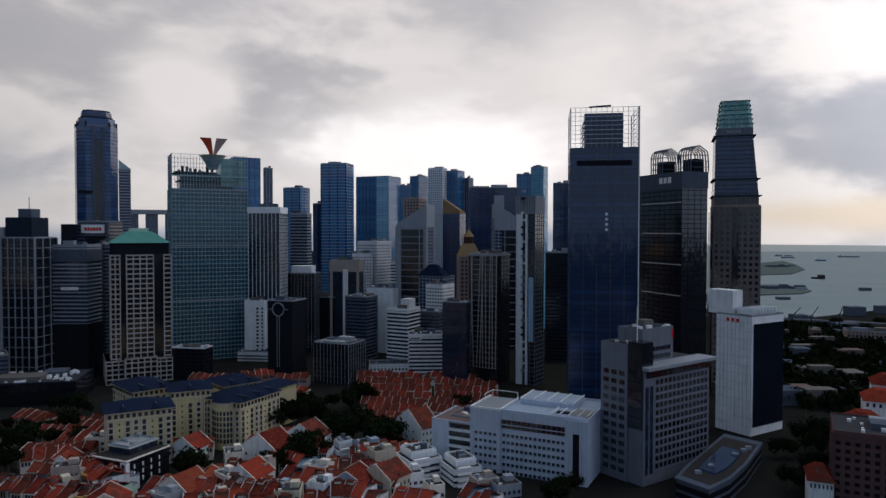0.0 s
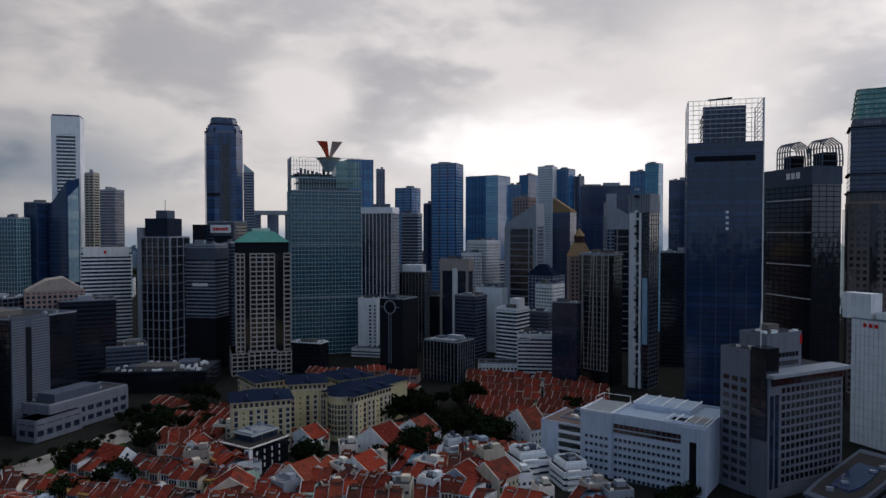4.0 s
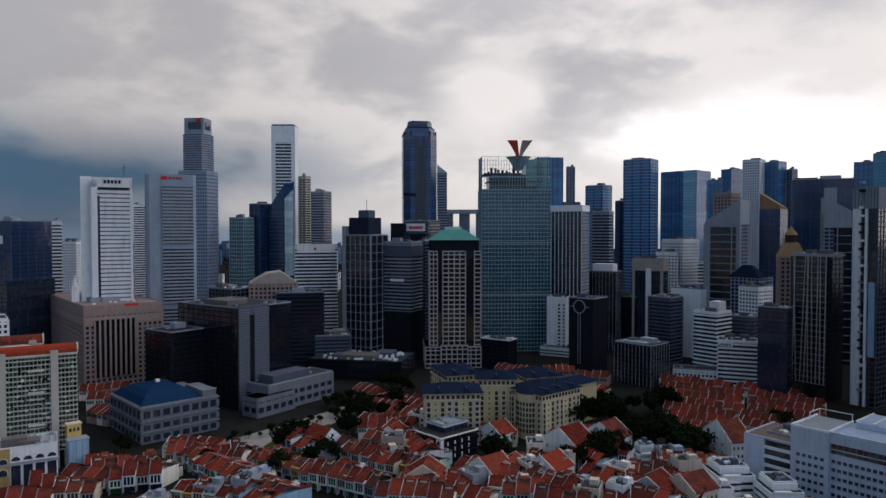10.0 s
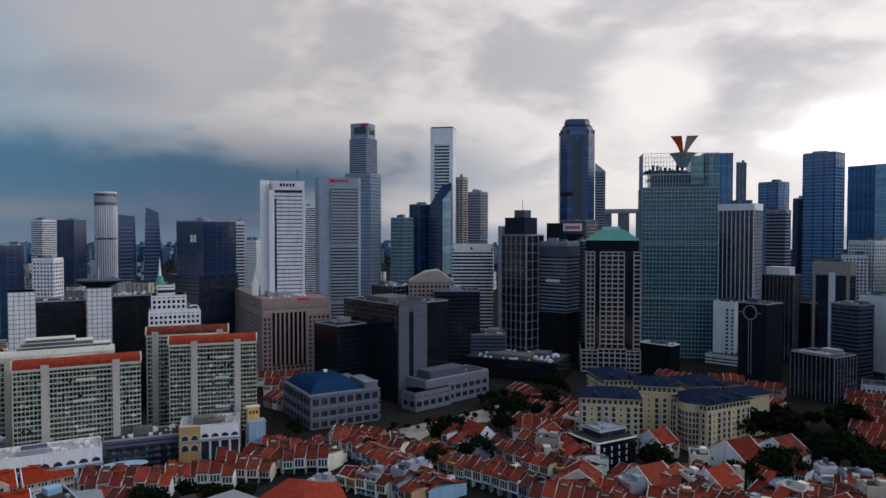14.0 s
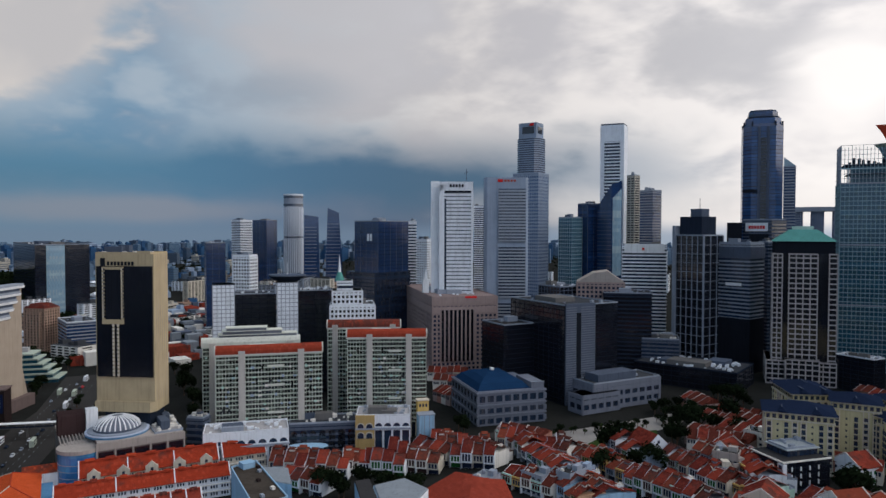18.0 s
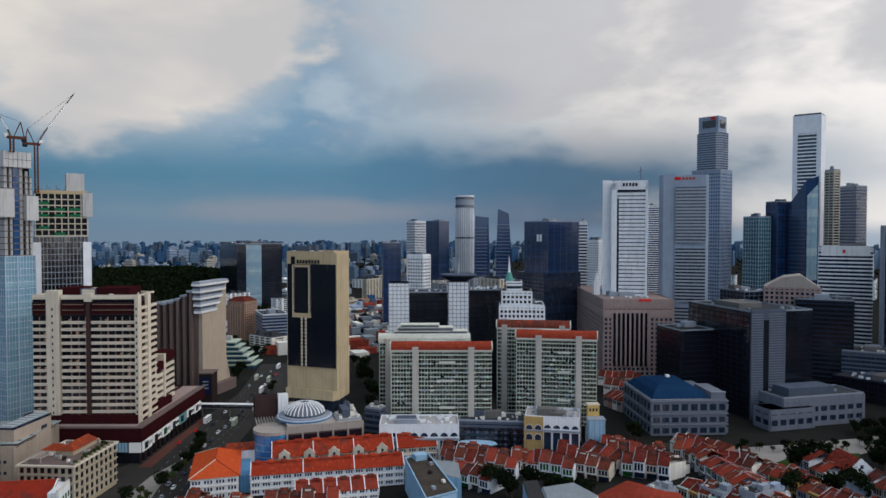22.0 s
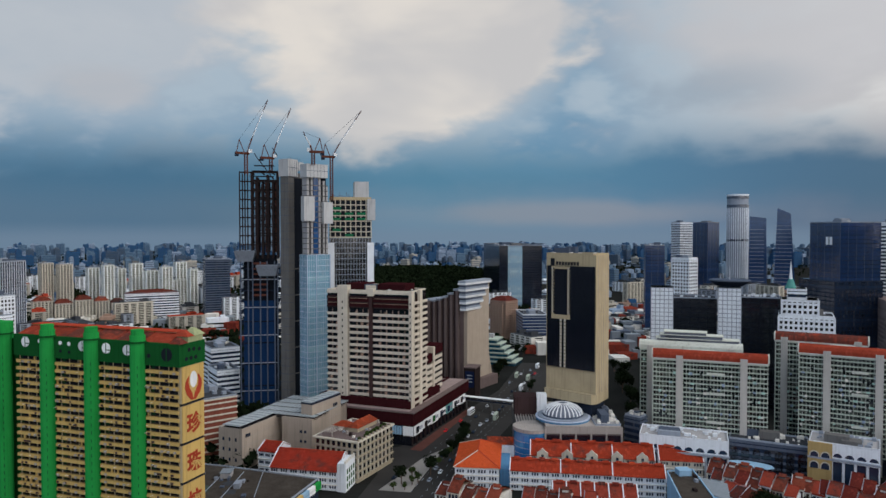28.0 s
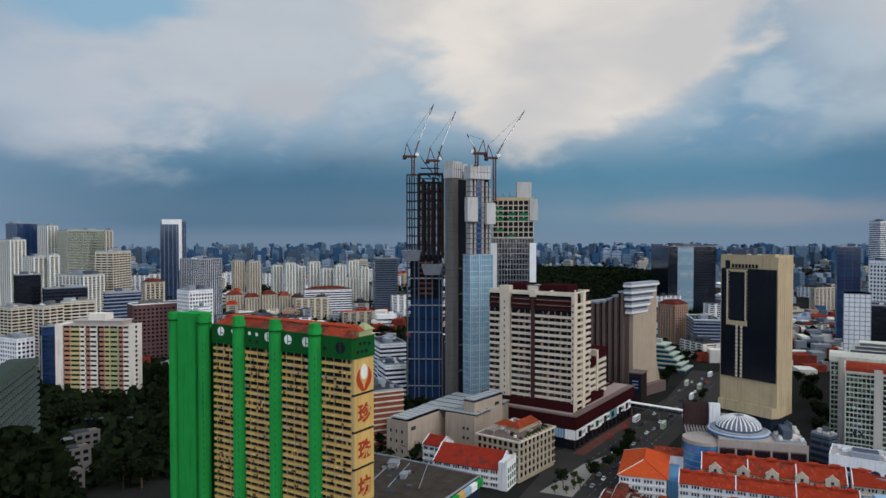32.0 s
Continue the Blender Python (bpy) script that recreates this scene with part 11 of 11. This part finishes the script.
low_quarter(-40, 60, 900, 2400, 60, 4, "low roofs between the towers", ("grey", "dark_roof"))


def woods(az0, az1, d0, d1, n, seed, label, rise=0.0):
    """Far woods as one sheet of leaf clumps."""
    r = random.Random(seed)
    vs, fs = [], []
    for i in range(n):
        az, d = radians(r.uniform(az0, az1)), math.sqrt(r.uniform(d0 * d0, d1 * d1))
        mid = 1 - abs(2 * (d - d0) / (d1 - d0) - 1)
        edge = 1 - abs(2 * (math.degrees(az) - az0) / (az1 - az0) - 1) ** 4
        base = Vector((-math.sin(az) * d, math.cos(az) * d, rise * mid * edge + r.uniform(2, 9)))
        for j in range(5):
            c = base + Vector((r.uniform(-6, 6), r.uniform(-6, 6), r.uniform(-3, 3)))
            n_ = Vector((r.uniform(-1, 1), r.uniform(-1, 1), r.uniform(-0.2, 1))).normalized()
            u = n_.orthogonal().normalized()
            w = n_.cross(u)
            s = r.uniform(2, 4.2)
            k = len(vs)
            vs += [tuple(c + u * s), tuple(c + w * s + n_), tuple(c - u * s), tuple(c - w * s + n_)]
            fs.append((k, k + 1, k + 2, k + 3))
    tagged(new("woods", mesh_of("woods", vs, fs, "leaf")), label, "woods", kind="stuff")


def hill(az0, az1, d0, d1, rise, label):
    """A low mound of ground under park trees."""
    vs, fs, n = [], [], 12
    for i in range(n + 1):
        for j in range(n + 1):
            a, d = radians(az0 + (az1 - az0) * i / n), d0 + (d1 - d0) * j / n
            z = rise * (1 - abs(2 * j / n - 1)) * (1 - abs(2 * i / n - 1) ** 4)
            vs.append((-math.sin(a) * d, math.cos(a) * d, z - 0.4 if z < 0.01 else z))
            if i and j:
                k = i * (n + 1) + j
                fs.append((k, k - 1, k - n - 2, k - n - 1))
    tagged(new("park_hill", mesh_of("park_hill", vs, fs, "soil")), label, "hill", kind="structure")


hill(79, 99, 1150, 1950, 54, "dark wooded hill behind the hotels")
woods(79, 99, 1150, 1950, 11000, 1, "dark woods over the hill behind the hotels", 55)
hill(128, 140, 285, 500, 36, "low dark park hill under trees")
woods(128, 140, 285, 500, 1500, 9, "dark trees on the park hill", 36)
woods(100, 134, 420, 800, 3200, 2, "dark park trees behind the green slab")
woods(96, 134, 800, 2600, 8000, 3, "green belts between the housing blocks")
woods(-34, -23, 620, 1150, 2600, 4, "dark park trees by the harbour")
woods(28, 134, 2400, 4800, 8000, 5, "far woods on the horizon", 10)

# ---- harbour ----
t = thing("cargo_ship", "small distant cargo ship at anchor", "ship", 1977, 4043, -20, group="anchored ships")
prism("hull", t, "far_blue", [(-40, -8), (40, -8), (52, 0), (40, 8), (-40, 8)], 0, 5, 1.05)
slab("superstructure", t, "louvre", -36, -6, 5, -26, 6, 14)
t = thing("cargo_ship", "small distant cargo ship at anchor", "ship", 2265, 3888, -20, group="anchored ships")
prism("hull", t, "far_blue", [(-46, -8), (46, -8), (58, 0), (46, 8), (-46, 8)], 0, 5, 1.05)
slab("superstructure", t, "louvre", -42, -6, 5, -32, 6, 14)
t = thing("cargo_ship", "small distant cargo ship at anchor", "ship", 1854, 3748, -20, group="anchored ships")
prism("hull", t, "far_blue", [(-26, -8), (26, -8), (38, 0), (26, 8), (-26, 8)], 0, 5, 1.05)
slab("superstructure", t, "louvre", -22, -6, 5, -12, 6, 14)
t = thing("cargo_ship", "small distant cargo ship at anchor", "ship", 1835, 3386, -20, group="anchored ships")
prism("hull", t, "far_blue", [(-18, -8), (18, -8), (30, 0), (18, 8), (-18, 8)], 0, 5, 1.05)
slab("superstructure", t, "louvre", -14, -6, 5, -4, 6, 14)
# the bay's haze is mixed into the grey of the pier decks and sheds
t = thing("harbour_pier", "grey reclaimed land with low sheds", "pier", 0, 0, group="harbour piers")
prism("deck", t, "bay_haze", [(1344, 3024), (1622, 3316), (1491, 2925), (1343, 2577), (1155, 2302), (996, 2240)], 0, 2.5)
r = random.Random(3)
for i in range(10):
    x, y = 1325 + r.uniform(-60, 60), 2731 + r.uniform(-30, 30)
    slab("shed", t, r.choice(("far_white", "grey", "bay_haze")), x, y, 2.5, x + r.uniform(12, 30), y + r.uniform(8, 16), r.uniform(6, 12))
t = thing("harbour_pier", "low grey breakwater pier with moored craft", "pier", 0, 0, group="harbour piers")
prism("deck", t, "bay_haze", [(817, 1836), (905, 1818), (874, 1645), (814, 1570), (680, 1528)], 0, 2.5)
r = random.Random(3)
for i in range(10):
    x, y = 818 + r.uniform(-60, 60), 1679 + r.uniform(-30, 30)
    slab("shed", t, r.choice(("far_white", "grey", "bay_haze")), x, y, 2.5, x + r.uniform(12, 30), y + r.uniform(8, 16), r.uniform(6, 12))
t = thing("viaduct", "long pale concrete expressway viaduct by the water", "bridge", 574, 997, -26)
slab("deck", t, "concrete", -220, -8, 10, 320, 8, 12.5)
for i in range(14):
    slab("pier", t, "concrete", -210 + 38 * i, -3, 0, -207 + 38 * i, 3, 10)
slab("barrier", t, "pale_grey", -220, -8, 12.5, 320, -7.5, 13.6)
t = tower("warehouse", "beige dockside warehouse with a flat roof", 504, 863, -20, 60, 26, 18, "grid_stone")
for i, (dx, dy) in enumerate(((-40, 60), (-10, 66), (36, 80))):
    t = thing("dock_crane", "slim dark dockside crane", "crane", 504 + dx, 863 + dy, 20 * i, group="dock cranes")
    beam("mast", t, "steel_dark", (0, 0, 0), (0, 0, 30), 1.0)
    beam("jib", t, "steel_dark", (0, 0, 28), (12, 0, 40), 0.7)
    slab("cab", t, "grey", -2, -2, 25, 2, 2, 29)
low_quarter(-36, -22, 620, 1200, 26, 9, "low grey-brown buildings by the harbour road", ("fin_brown", "concrete", "grey"))
t = tower("apartment_block", "brown stone apartment block with paired windows", 197.1, 348.1, -27.5, 29.8, 40.0, 40.1, "grid_brown", rim="brown_stone")
t = thing("red_roofed_house", "white house with a broad red tiled roof among trees", "house", 222.5, 379.6, -25.4, group="red-roofed houses")
slab("wall", t, "white", 0, 0, 0, 17.9, 22.0, 35.8)
for i in range(6):
    slab("window", t, "glass_dark", 17.9 * (i + 0.3) / 6, -0.12, 32.3, 17.9 * (i + 0.7) / 6, 0.1, 34.5)
prism("tiled_roof", t, "terracotta", [(-1, -1), (18.9, -1), (18.9, 23.0), (-1, 23.0)], 35.8, 41.3, 0.35)
t = thing("red_roofed_house", "white house with a broad red tiled roof among trees", "house", 244.9, 401.2, -26.4, group="red-roofed houses")
slab("wall", t, "white", 0, 0, 0, 19.3, 22.0, 43.2)
for i in range(6):
    slab("window", t, "glass_dark", 19.3 * (i + 0.3) / 6, -0.12, 39.7, 19.3 * (i + 0.7) / 6, 0.1, 41.9)
prism("tiled_roof", t, "terracotta", [(-1, -1), (20.3, -1), (20.3, 23.0), (-1, 23.0)], 43.2, 48.7, 0.35)
t = thing("red_roofed_house", "white house with a broad red tiled roof among trees", "house", 264.1, 424.5, -26.9, group="red-roofed houses")
slab("wall", t, "white", 0, 0, 0, 18.8, 22.0, 47.4)
for i in range(6):
    slab("window", t, "glass_dark", 18.8 * (i + 0.3) / 6, -0.12, 43.9, 18.8 * (i + 0.7) / 6, 0.1, 46.1)
prism("tiled_roof", t, "terracotta", [(-1, -1), (19.8, -1), (19.8, 23.0), (-1, 23.0)], 47.4, 52.9, 0.35)
t = thing("red_roofed_house", "white house with a broad red tiled roof among trees", "house", 184.1, 346.1, -23.0, group="red-roofed houses")
slab("wall", t, "white", 0, 0, 0, 10.9, 22.0, 16.2)
for i in range(6):
    slab("window", t, "glass_dark", 10.9 * (i + 0.3) / 6, -0.12, 12.7, 10.9 * (i + 0.7) / 6, 0.1, 14.9)
prism("tiled_roof", t, "terracotta", [(-1, -1), (11.9, -1), (11.9, 23.0), (-1, 23.0)], 16.2, 21.7, 0.35)
t = thing("apartment_block", "cream block of flats with coloured balcony bays", "building", -532.1, -355.7, -176.2)
slab("facade", t, "glass_home", 0.9, 0.5, 0, 17.9, 66.8, 61.6)
slab("end_wall", t, "offwhite", -0.3, -0.3, 0, 18.2, 0.4, 62.6, "plain cream end wall")
slab("far_end_wall", t, "offwhite", -0.3, 60.1, 0, 17.9, 67.1, 62.6)
for i in range(15):
    slab("end_window", t, "glass_black", 7.5, -0.42, 4.1 * i + 1.5, 10.4, -0.2, 4.1 * i + 3.6)
for paint_name, lo, hi in (("offwhite", 0.01, 0.09), ("bay_red", 0.09, 0.16), ("bay_green", 0.16, 0.27), ("bay_yellow", 0.27, 0.34), ("bay_red", 0.34, 0.41), ("offwhite", 0.44, 0.53),
                           ("bay_red", 0.53, 0.60), ("offwhite", 0.60, 0.67), ("bay_yellow", 0.67, 0.80), ("bay_orange", 0.80, 0.9)):
    a, b = 66.8 * lo, 66.8 * hi
    bay = slab("balcony_bay", t, paint_name, 0.4, a, 0, 1.2, a + 1.1, 61.6, "coloured balcony bay")
    for i in range(15):
        slab("parapet", bay, paint_name, -0.8, 0, 4.1 * i, 0.6, b - a, 4.1 * i + 2.2)
slab("roof", t, "stone_pale", -0.8, 0.5, 61.6, 17.9, 60.1, 62.3)
slab("penthouse", t, "beige", 2, 8.0, 62.3, 16.9, 52.1, 65.6)
slab("penthouse_roof", t, "stone_pale", 1, 6.7, 65.6, 17.9, 53.5, 66.2)
slab("lift_house", t, "offwhite", 3, 24.1, 66.2, 15.9, 38.8, 71.6, "cream lift machine house")
t = thing("walk_up_flats", "long pale walk-up flats with rows of small balconies", "building", -253.6, -245.6, -152.3)
slab("facade", t, "glass_home", 0, 0.8, 0, 127.6, 14.0, 66.3)
prism("green_roof", t, "roof_moss", [(-1, -1), (128.6, -1), (128.6, 15.0), (-1, 15.0)], 66.3, 68.8, 0.6, label="dark green low pitched roof")
for i in range(28):
    x0 = 4.5 * i
    stack = slab("balcony_stack", t, "bay_haze", x0, 0.3, 0, x0 + 0.5, 1.2, 66.3)
    tagged(many("balcony_front", stack, "bay_haze", [(0.5, -1.2, 4.0 * k, 3.7, 0.4, 4.0 * k + 1.9) for k in range(17)]), kind="stuff")

tower("apartment_block", "long brown institutional block under a pale roof", -650.3, -430.7, 137.5, 50.8, 22.5, 65.6, "grid_brown", joined=True, rim="white")
t = tower("apartment_block", "tall cream apartment tower with slim bays", -820.6, -571.5, -175.1, 43.1, 23.8, 115.4, "band_cream", joined=True)
t = tower("apartment_block", "tall blue glass office tower with white frame", -1297.8, -752.2, -169.9, 28.7, 42.0, 162.7, "curtain_haze_blue", joined=True)
slab("white_frame", t, "louvre", -1.5, 4.2, 156.7, 2, 37.8, 166.7, "white crown frame")
slab("white_edge", t, "louvre", -1.5, -1, 65.1, 2, 4.2, 166.7)
t = tower("apartment_block", "white framed office block with dark window grid", -873.8, -486.3, 159.1, 46.2, 30.8, 103.5, "grid_thin", joined=True)
t = tower("apartment_block", "dark glass tower on the hazy skyline", -1133.1, -982.9, 150.9, 34.7, 53.2, 157.0, "curtain_navy", joined=True)
t = tower("apartment_block", "pale green-grey apartment tower on the skyline", -1125.6, -914.0, 159.1, 18.7, 30.6, 152.6, "far_flats", joined=True)
t = tower("apartment_block", "wide grey-green apartment slab on the skyline", -1105.2, -859.4, 147.9, 66.3, 47.5, 144.3, "homes", joined=True)
t = tower("apartment_block", "slim cream tower on the skyline", -1134.6, -803.0, 135.3, 10.3, 10.6, 144.2, "far_cream_flats", joined=True)
t = tower("apartment_block", "white apartment tower with deep window bands", -975.8, -859.0, 161.4, 24.2, 27.7, 128.8, "far_flats", joined=True)
t = tower("apartment_block", "grey apartment tower with dark banded windows", -1110.7, -298.0, 110.0, 37.4, 44.2, 96.9, "band_grey", joined=True)
t = tower("apartment_block", "white slim point block of a stepped housing cluster", -1204.4, -515.3, 138.2, 17.9, 9.6, 79.7, "far_flats", joined=True)
t = tower("apartment_block", "white slim point block of a stepped housing cluster", -1195.8, -486.6, 137.1, 16.7, 9.5, 84.4, "far_flats", joined=True)
t = tower("apartment_block", "white slim point block of a stepped housing cluster", -1256.7, -487.7, 136.2, 14.0, 10.0, 75.3, "far_flats", joined=True)
t = tower("apartment_block", "white slim point block of a stepped housing cluster", -1233.6, -455.5, 135.3, 19.5, 9.8, 85.1, "far_flats", joined=True)
t = tower("apartment_block", "white slim point block of a stepped housing cluster", -1223.7, -426.9, 134.2, 20.5, 9.8, 73.2, "far_flats", joined=True)
t = tower("apartment_block", "white slim point block of a stepped housing cluster", -1220.2, -399.8, 133.1, 18.2, 9.7, 79.8, "far_flats", joined=True)
t = tower("apartment_block", "white slim point block of a stepped housing cluster", -1288.2, -397.1, 132.1, 19.2, 10.3, 85.2, "far_flats", joined=True)
t = tower("apartment_block", "white slim point block of a stepped housing cluster", -1270.0, -367.2, 131.1, 14.1, 10.1, 73.3, "far_flats", joined=True)
t = tower("apartment_block", "white slim point block of a stepped housing cluster", -1265.2, -339.6, 130.0, 14.1, 10.1, 46.1, "far_flats", joined=True)
t = tower("apartment_block", "white slim point block of a stepped housing cluster", -1276.0, -409.2, 132.8, 43.2, 10.2, 53.2, "far_flats", joined=True)
t = tower("apartment_block", "white curved slab block under a low red roof", -1075.9, -406.2, 114.7, 75.4, 26.4, 46.2, "band_white", joined=True)
prism("tiled_roof", t, "old_tiles", [(-1, -1), (76.4, -1), (76.4, 27.4), (-1, 27.4)], 46.2, 51.2, 0.45)
t = tower("apartment_block", "cream and yellow apartment tower pair", -1257.1, -616.2, 146.1, 19.5, 12.6, 85.3, "far_cream_flats", joined=True)
t = tower("apartment_block", "cream and yellow apartment tower pair", -1268.9, -591.5, 145.0, 22.2, 12.8, 82.7, "far_cream_flats", joined=True)
t = tower("apartment_block", "peach housing block under a red tiled roof", -1054.3, -530.0, 128.7, 24.5, 12.8, 38.1, "far_cream_flats", joined=True)
prism("tiled_roof", t, "old_tiles", [(-1, -1), (25.5, -1), (25.5, 13.8), (-1, 13.8)], 38.1, 44.1, 0.45)
t = tower("apartment_block", "peach housing block under a red tiled roof", -1066.7, -504.6, 127.3, 23.0, 13.0, 33.6, "far_cream_flats", joined=True)
prism("tiled_roof", t, "old_tiles", [(-1, -1), (24.0, -1), (24.0, 14.0), (-1, 14.0)], 33.6, 39.6, 0.45)
t = tower("apartment_block", "peach housing block under a red tiled roof", -1077.9, -480.2, 126.0, 23.2, 13.1, 37.6, "far_cream_flats", joined=True)
prism("tiled_roof", t, "old_tiles", [(-1, -1), (24.2, -1), (24.2, 14.1), (-1, 14.1)], 37.6, 43.6, 0.45)
t = tower("apartment_block", "peach housing block under a red tiled roof", -1088.6, -455.3, 124.7, 17.8, 13.3, 35.1, "far_cream_flats", joined=True)
prism("tiled_roof", t, "old_tiles", [(-1, -1), (18.8, -1), (18.8, 14.3), (-1, 14.3)], 35.1, 41.1, 0.45)
t = tower("apartment_block", "peach housing block under a red tiled roof", -1096.9, -434.9, 123.6, 18.0, 13.4, 31.8, "far_cream_flats", joined=True)
prism("tiled_roof", t, "old_tiles", [(-1, -1), (19.0, -1), (19.0, 14.4), (-1, 14.4)], 31.8, 37.8, 0.45)
t = tower("apartment_block", "small cream tower with a pitched top", -757.9, -485.3, 142.6, 21.5, 11.0, 81.1, "far_cream_flats", joined=True)
prism("tiled_roof", t, "old_tiles", [(-1, -1), (22.5, -1), (22.5, 12.0), (-1, 12.0)], 81.1, 85.1, 0.45)
t = tower("apartment_block", "white low institution with curved front", -661.2, -374.6, 149.5, 26.6, 23.4, 80.5, "grid_white", joined=True)
t = tower("apartment_block", "white low block beside the park", -527.9, -459.7, 161.1, 14.7, 25.4, 49.2, "grid_white", joined=True)
t = tower("apartment_block", "white slab block of older flats", -768.5, -575.3, 166.8, 29.9, 49.0, 87.7, "far_flats", joined=True)
t = tower("apartment_block", "cream stepped flats with dark window bands", -587.0, -482.7, 164.4, 21.0, 13.1, 70.4, "band_cream", joined=True)
t = tower("apartment_block", "cream walk-up flats among dark trees", -615.5, -541.8, 161.4, 21.7, 19.5, 65.2, "band_cream", joined=True)
t = tower("apartment_block", "white stepped institutional block beside the slab", -543.1, -299.1, 138.8, 9.7, 9.3, 77.1, "band_white", joined=True)
for x, y, turn in ((-311.6, -251.7, 146.9), (-348.9, -275.5, 146.3), (-379.5, -291.7, 145.6)):
    t = thing("terrace_house", "grey-cream flat-roofed house among dark trees", "house", x, y, turn, group="cream hillside houses")
    slab("wall", t, "concrete", 0, 0, 0, 15, 9, 17)
    slab("roof", t, "flat_roof", -0.8, 1.5, 17, 9, 9.8, 17.5, "grey flat roof")
    slab("parapet", t, "fin_brown", 9.5, 0, 17, 15, 0.4, 17.9)
    slab("carport_roof", t, "pale_roof", -7, 0, 14.6, -0.3, 6, 15, "pale carport roof")
    for j in range(2):
        slab("carport_post", t, "grey", -6.8, 0.2 + 5 * j, 0, -6.4, 0.6 + 5 * j, 14.6)
    for j in range(3):
        for k in range(2):
            slab("window", t, "glass_black", 1.5 + 4.6 * j, -0.12, 9.2 + 4.2 * k, 4.2 + 4.6 * j, 0.1, 11.3 + 4.2 * k)
t = thing("long_shed", "long low building with a pale roof edge", "building", -444.8, -343.6, 107.1)
slab("wall", t, "dark_grey", 0, 0, 0, 44.0, 8, 6.4)
slab("roof_edge", t, "pale_grey", -0.5, -0.5, 6.4, 44.5, 1.2, 7.2)
slab("roof", t, "dark_grey", -0.5, 1.2, 6.4, 44.5, 8.5, 6.9)
t = tower("apartment_block", "dark blue glazed block with pale floor lines", -532.2, -439.1, 139.5, 10.4, 9.8, 58.9, "curtain_navy", joined=True)
t = tower("apartment_block", "white banded office block with a blue glass bay", -692.7, -492.6, 140.4, 38.3, 6.5, 73.9, "band_blue", joined=True)
t = tower("apartment_block", "low dark block with a long flat roof", -680.5, -557.9, 137.3, 43.3, 11.8, 78.4, "band_dark", joined=True)
t = tower("apartment_block", "dark glazed block among pale flats", -678.7, -591.1, 143.1, 24.4, 10.3, 93.2, "curtain_black", joined=True)
t = tower("apartment_block", "cream flats with dark window bands", -613.4, -481.9, 142.2, 29.0, 8.2, 72.0, "band_cream", joined=True)
t = tower("apartment_block", "white apartment tower with a stepped top", -881.7, -738.3, 159.9, 19.6, 28.2, 105.8, "far_flats", joined=True)
t = tower("apartment_block", "white slim apartment tower", -894.2, -723.1, 149.0, 12.2, 6.2, 107.9, "far_flats", joined=True)

# ---- fine repeats too small to pick apart are gathered, one mesh to each thing ----
FINE = {"floor_line", "dash", "front_rib", "mast_brace", "jib_lacing", "stair_window", "slot_sill", "panel_rib", "lift_joint", "tan_stud", "white_dot", "bay_line", "undercroft_post", "ribbon_mullion", "sun_slat", "roof_curb", "sill_course", "eaves_gutter", "arcade_window",
        "corner_line", "panel_joint", "rebar", "side_window", "cap_joint", "window_pier", "window_rib", "wall_joint", "roof_seam", "stone_joint", "sign_bar", "coping"}
FAR_FINE = {"floor_band", "pier"}


def gather():
    sets = {}
    for ob in list(bpy.data.objects):
        if ob.type != "MESH" or not ob.parent:
            continue
        name = ob.name.split(".")[0]
        root = ob.parent.parent or ob.parent
        if name in FINE or (name in FAR_FINE and root.location.xy.length > 430):
            sets.setdefault((ob.parent.name, name, ob.data.materials[0].name), []).append(ob)
    for (parent, name, mat), obs in sets.items():
        if len(obs) < 3:
            continue
        vs, fs, over = [], [], obs[0].parent
        for ob in obs:
            k, m = len(vs), ob.matrix_basis
            vs += [tuple(m @ v.co) for v in ob.data.vertices]
            fs += [tuple(i + k for i in p.vertices) for p in ob.data.polygons]
        me = mesh_of(name, vs, fs, mat)
        for ob in obs:
            bpy.data.objects.remove(ob)
        tagged(part(name, me, over), kind="stuff")


gather()
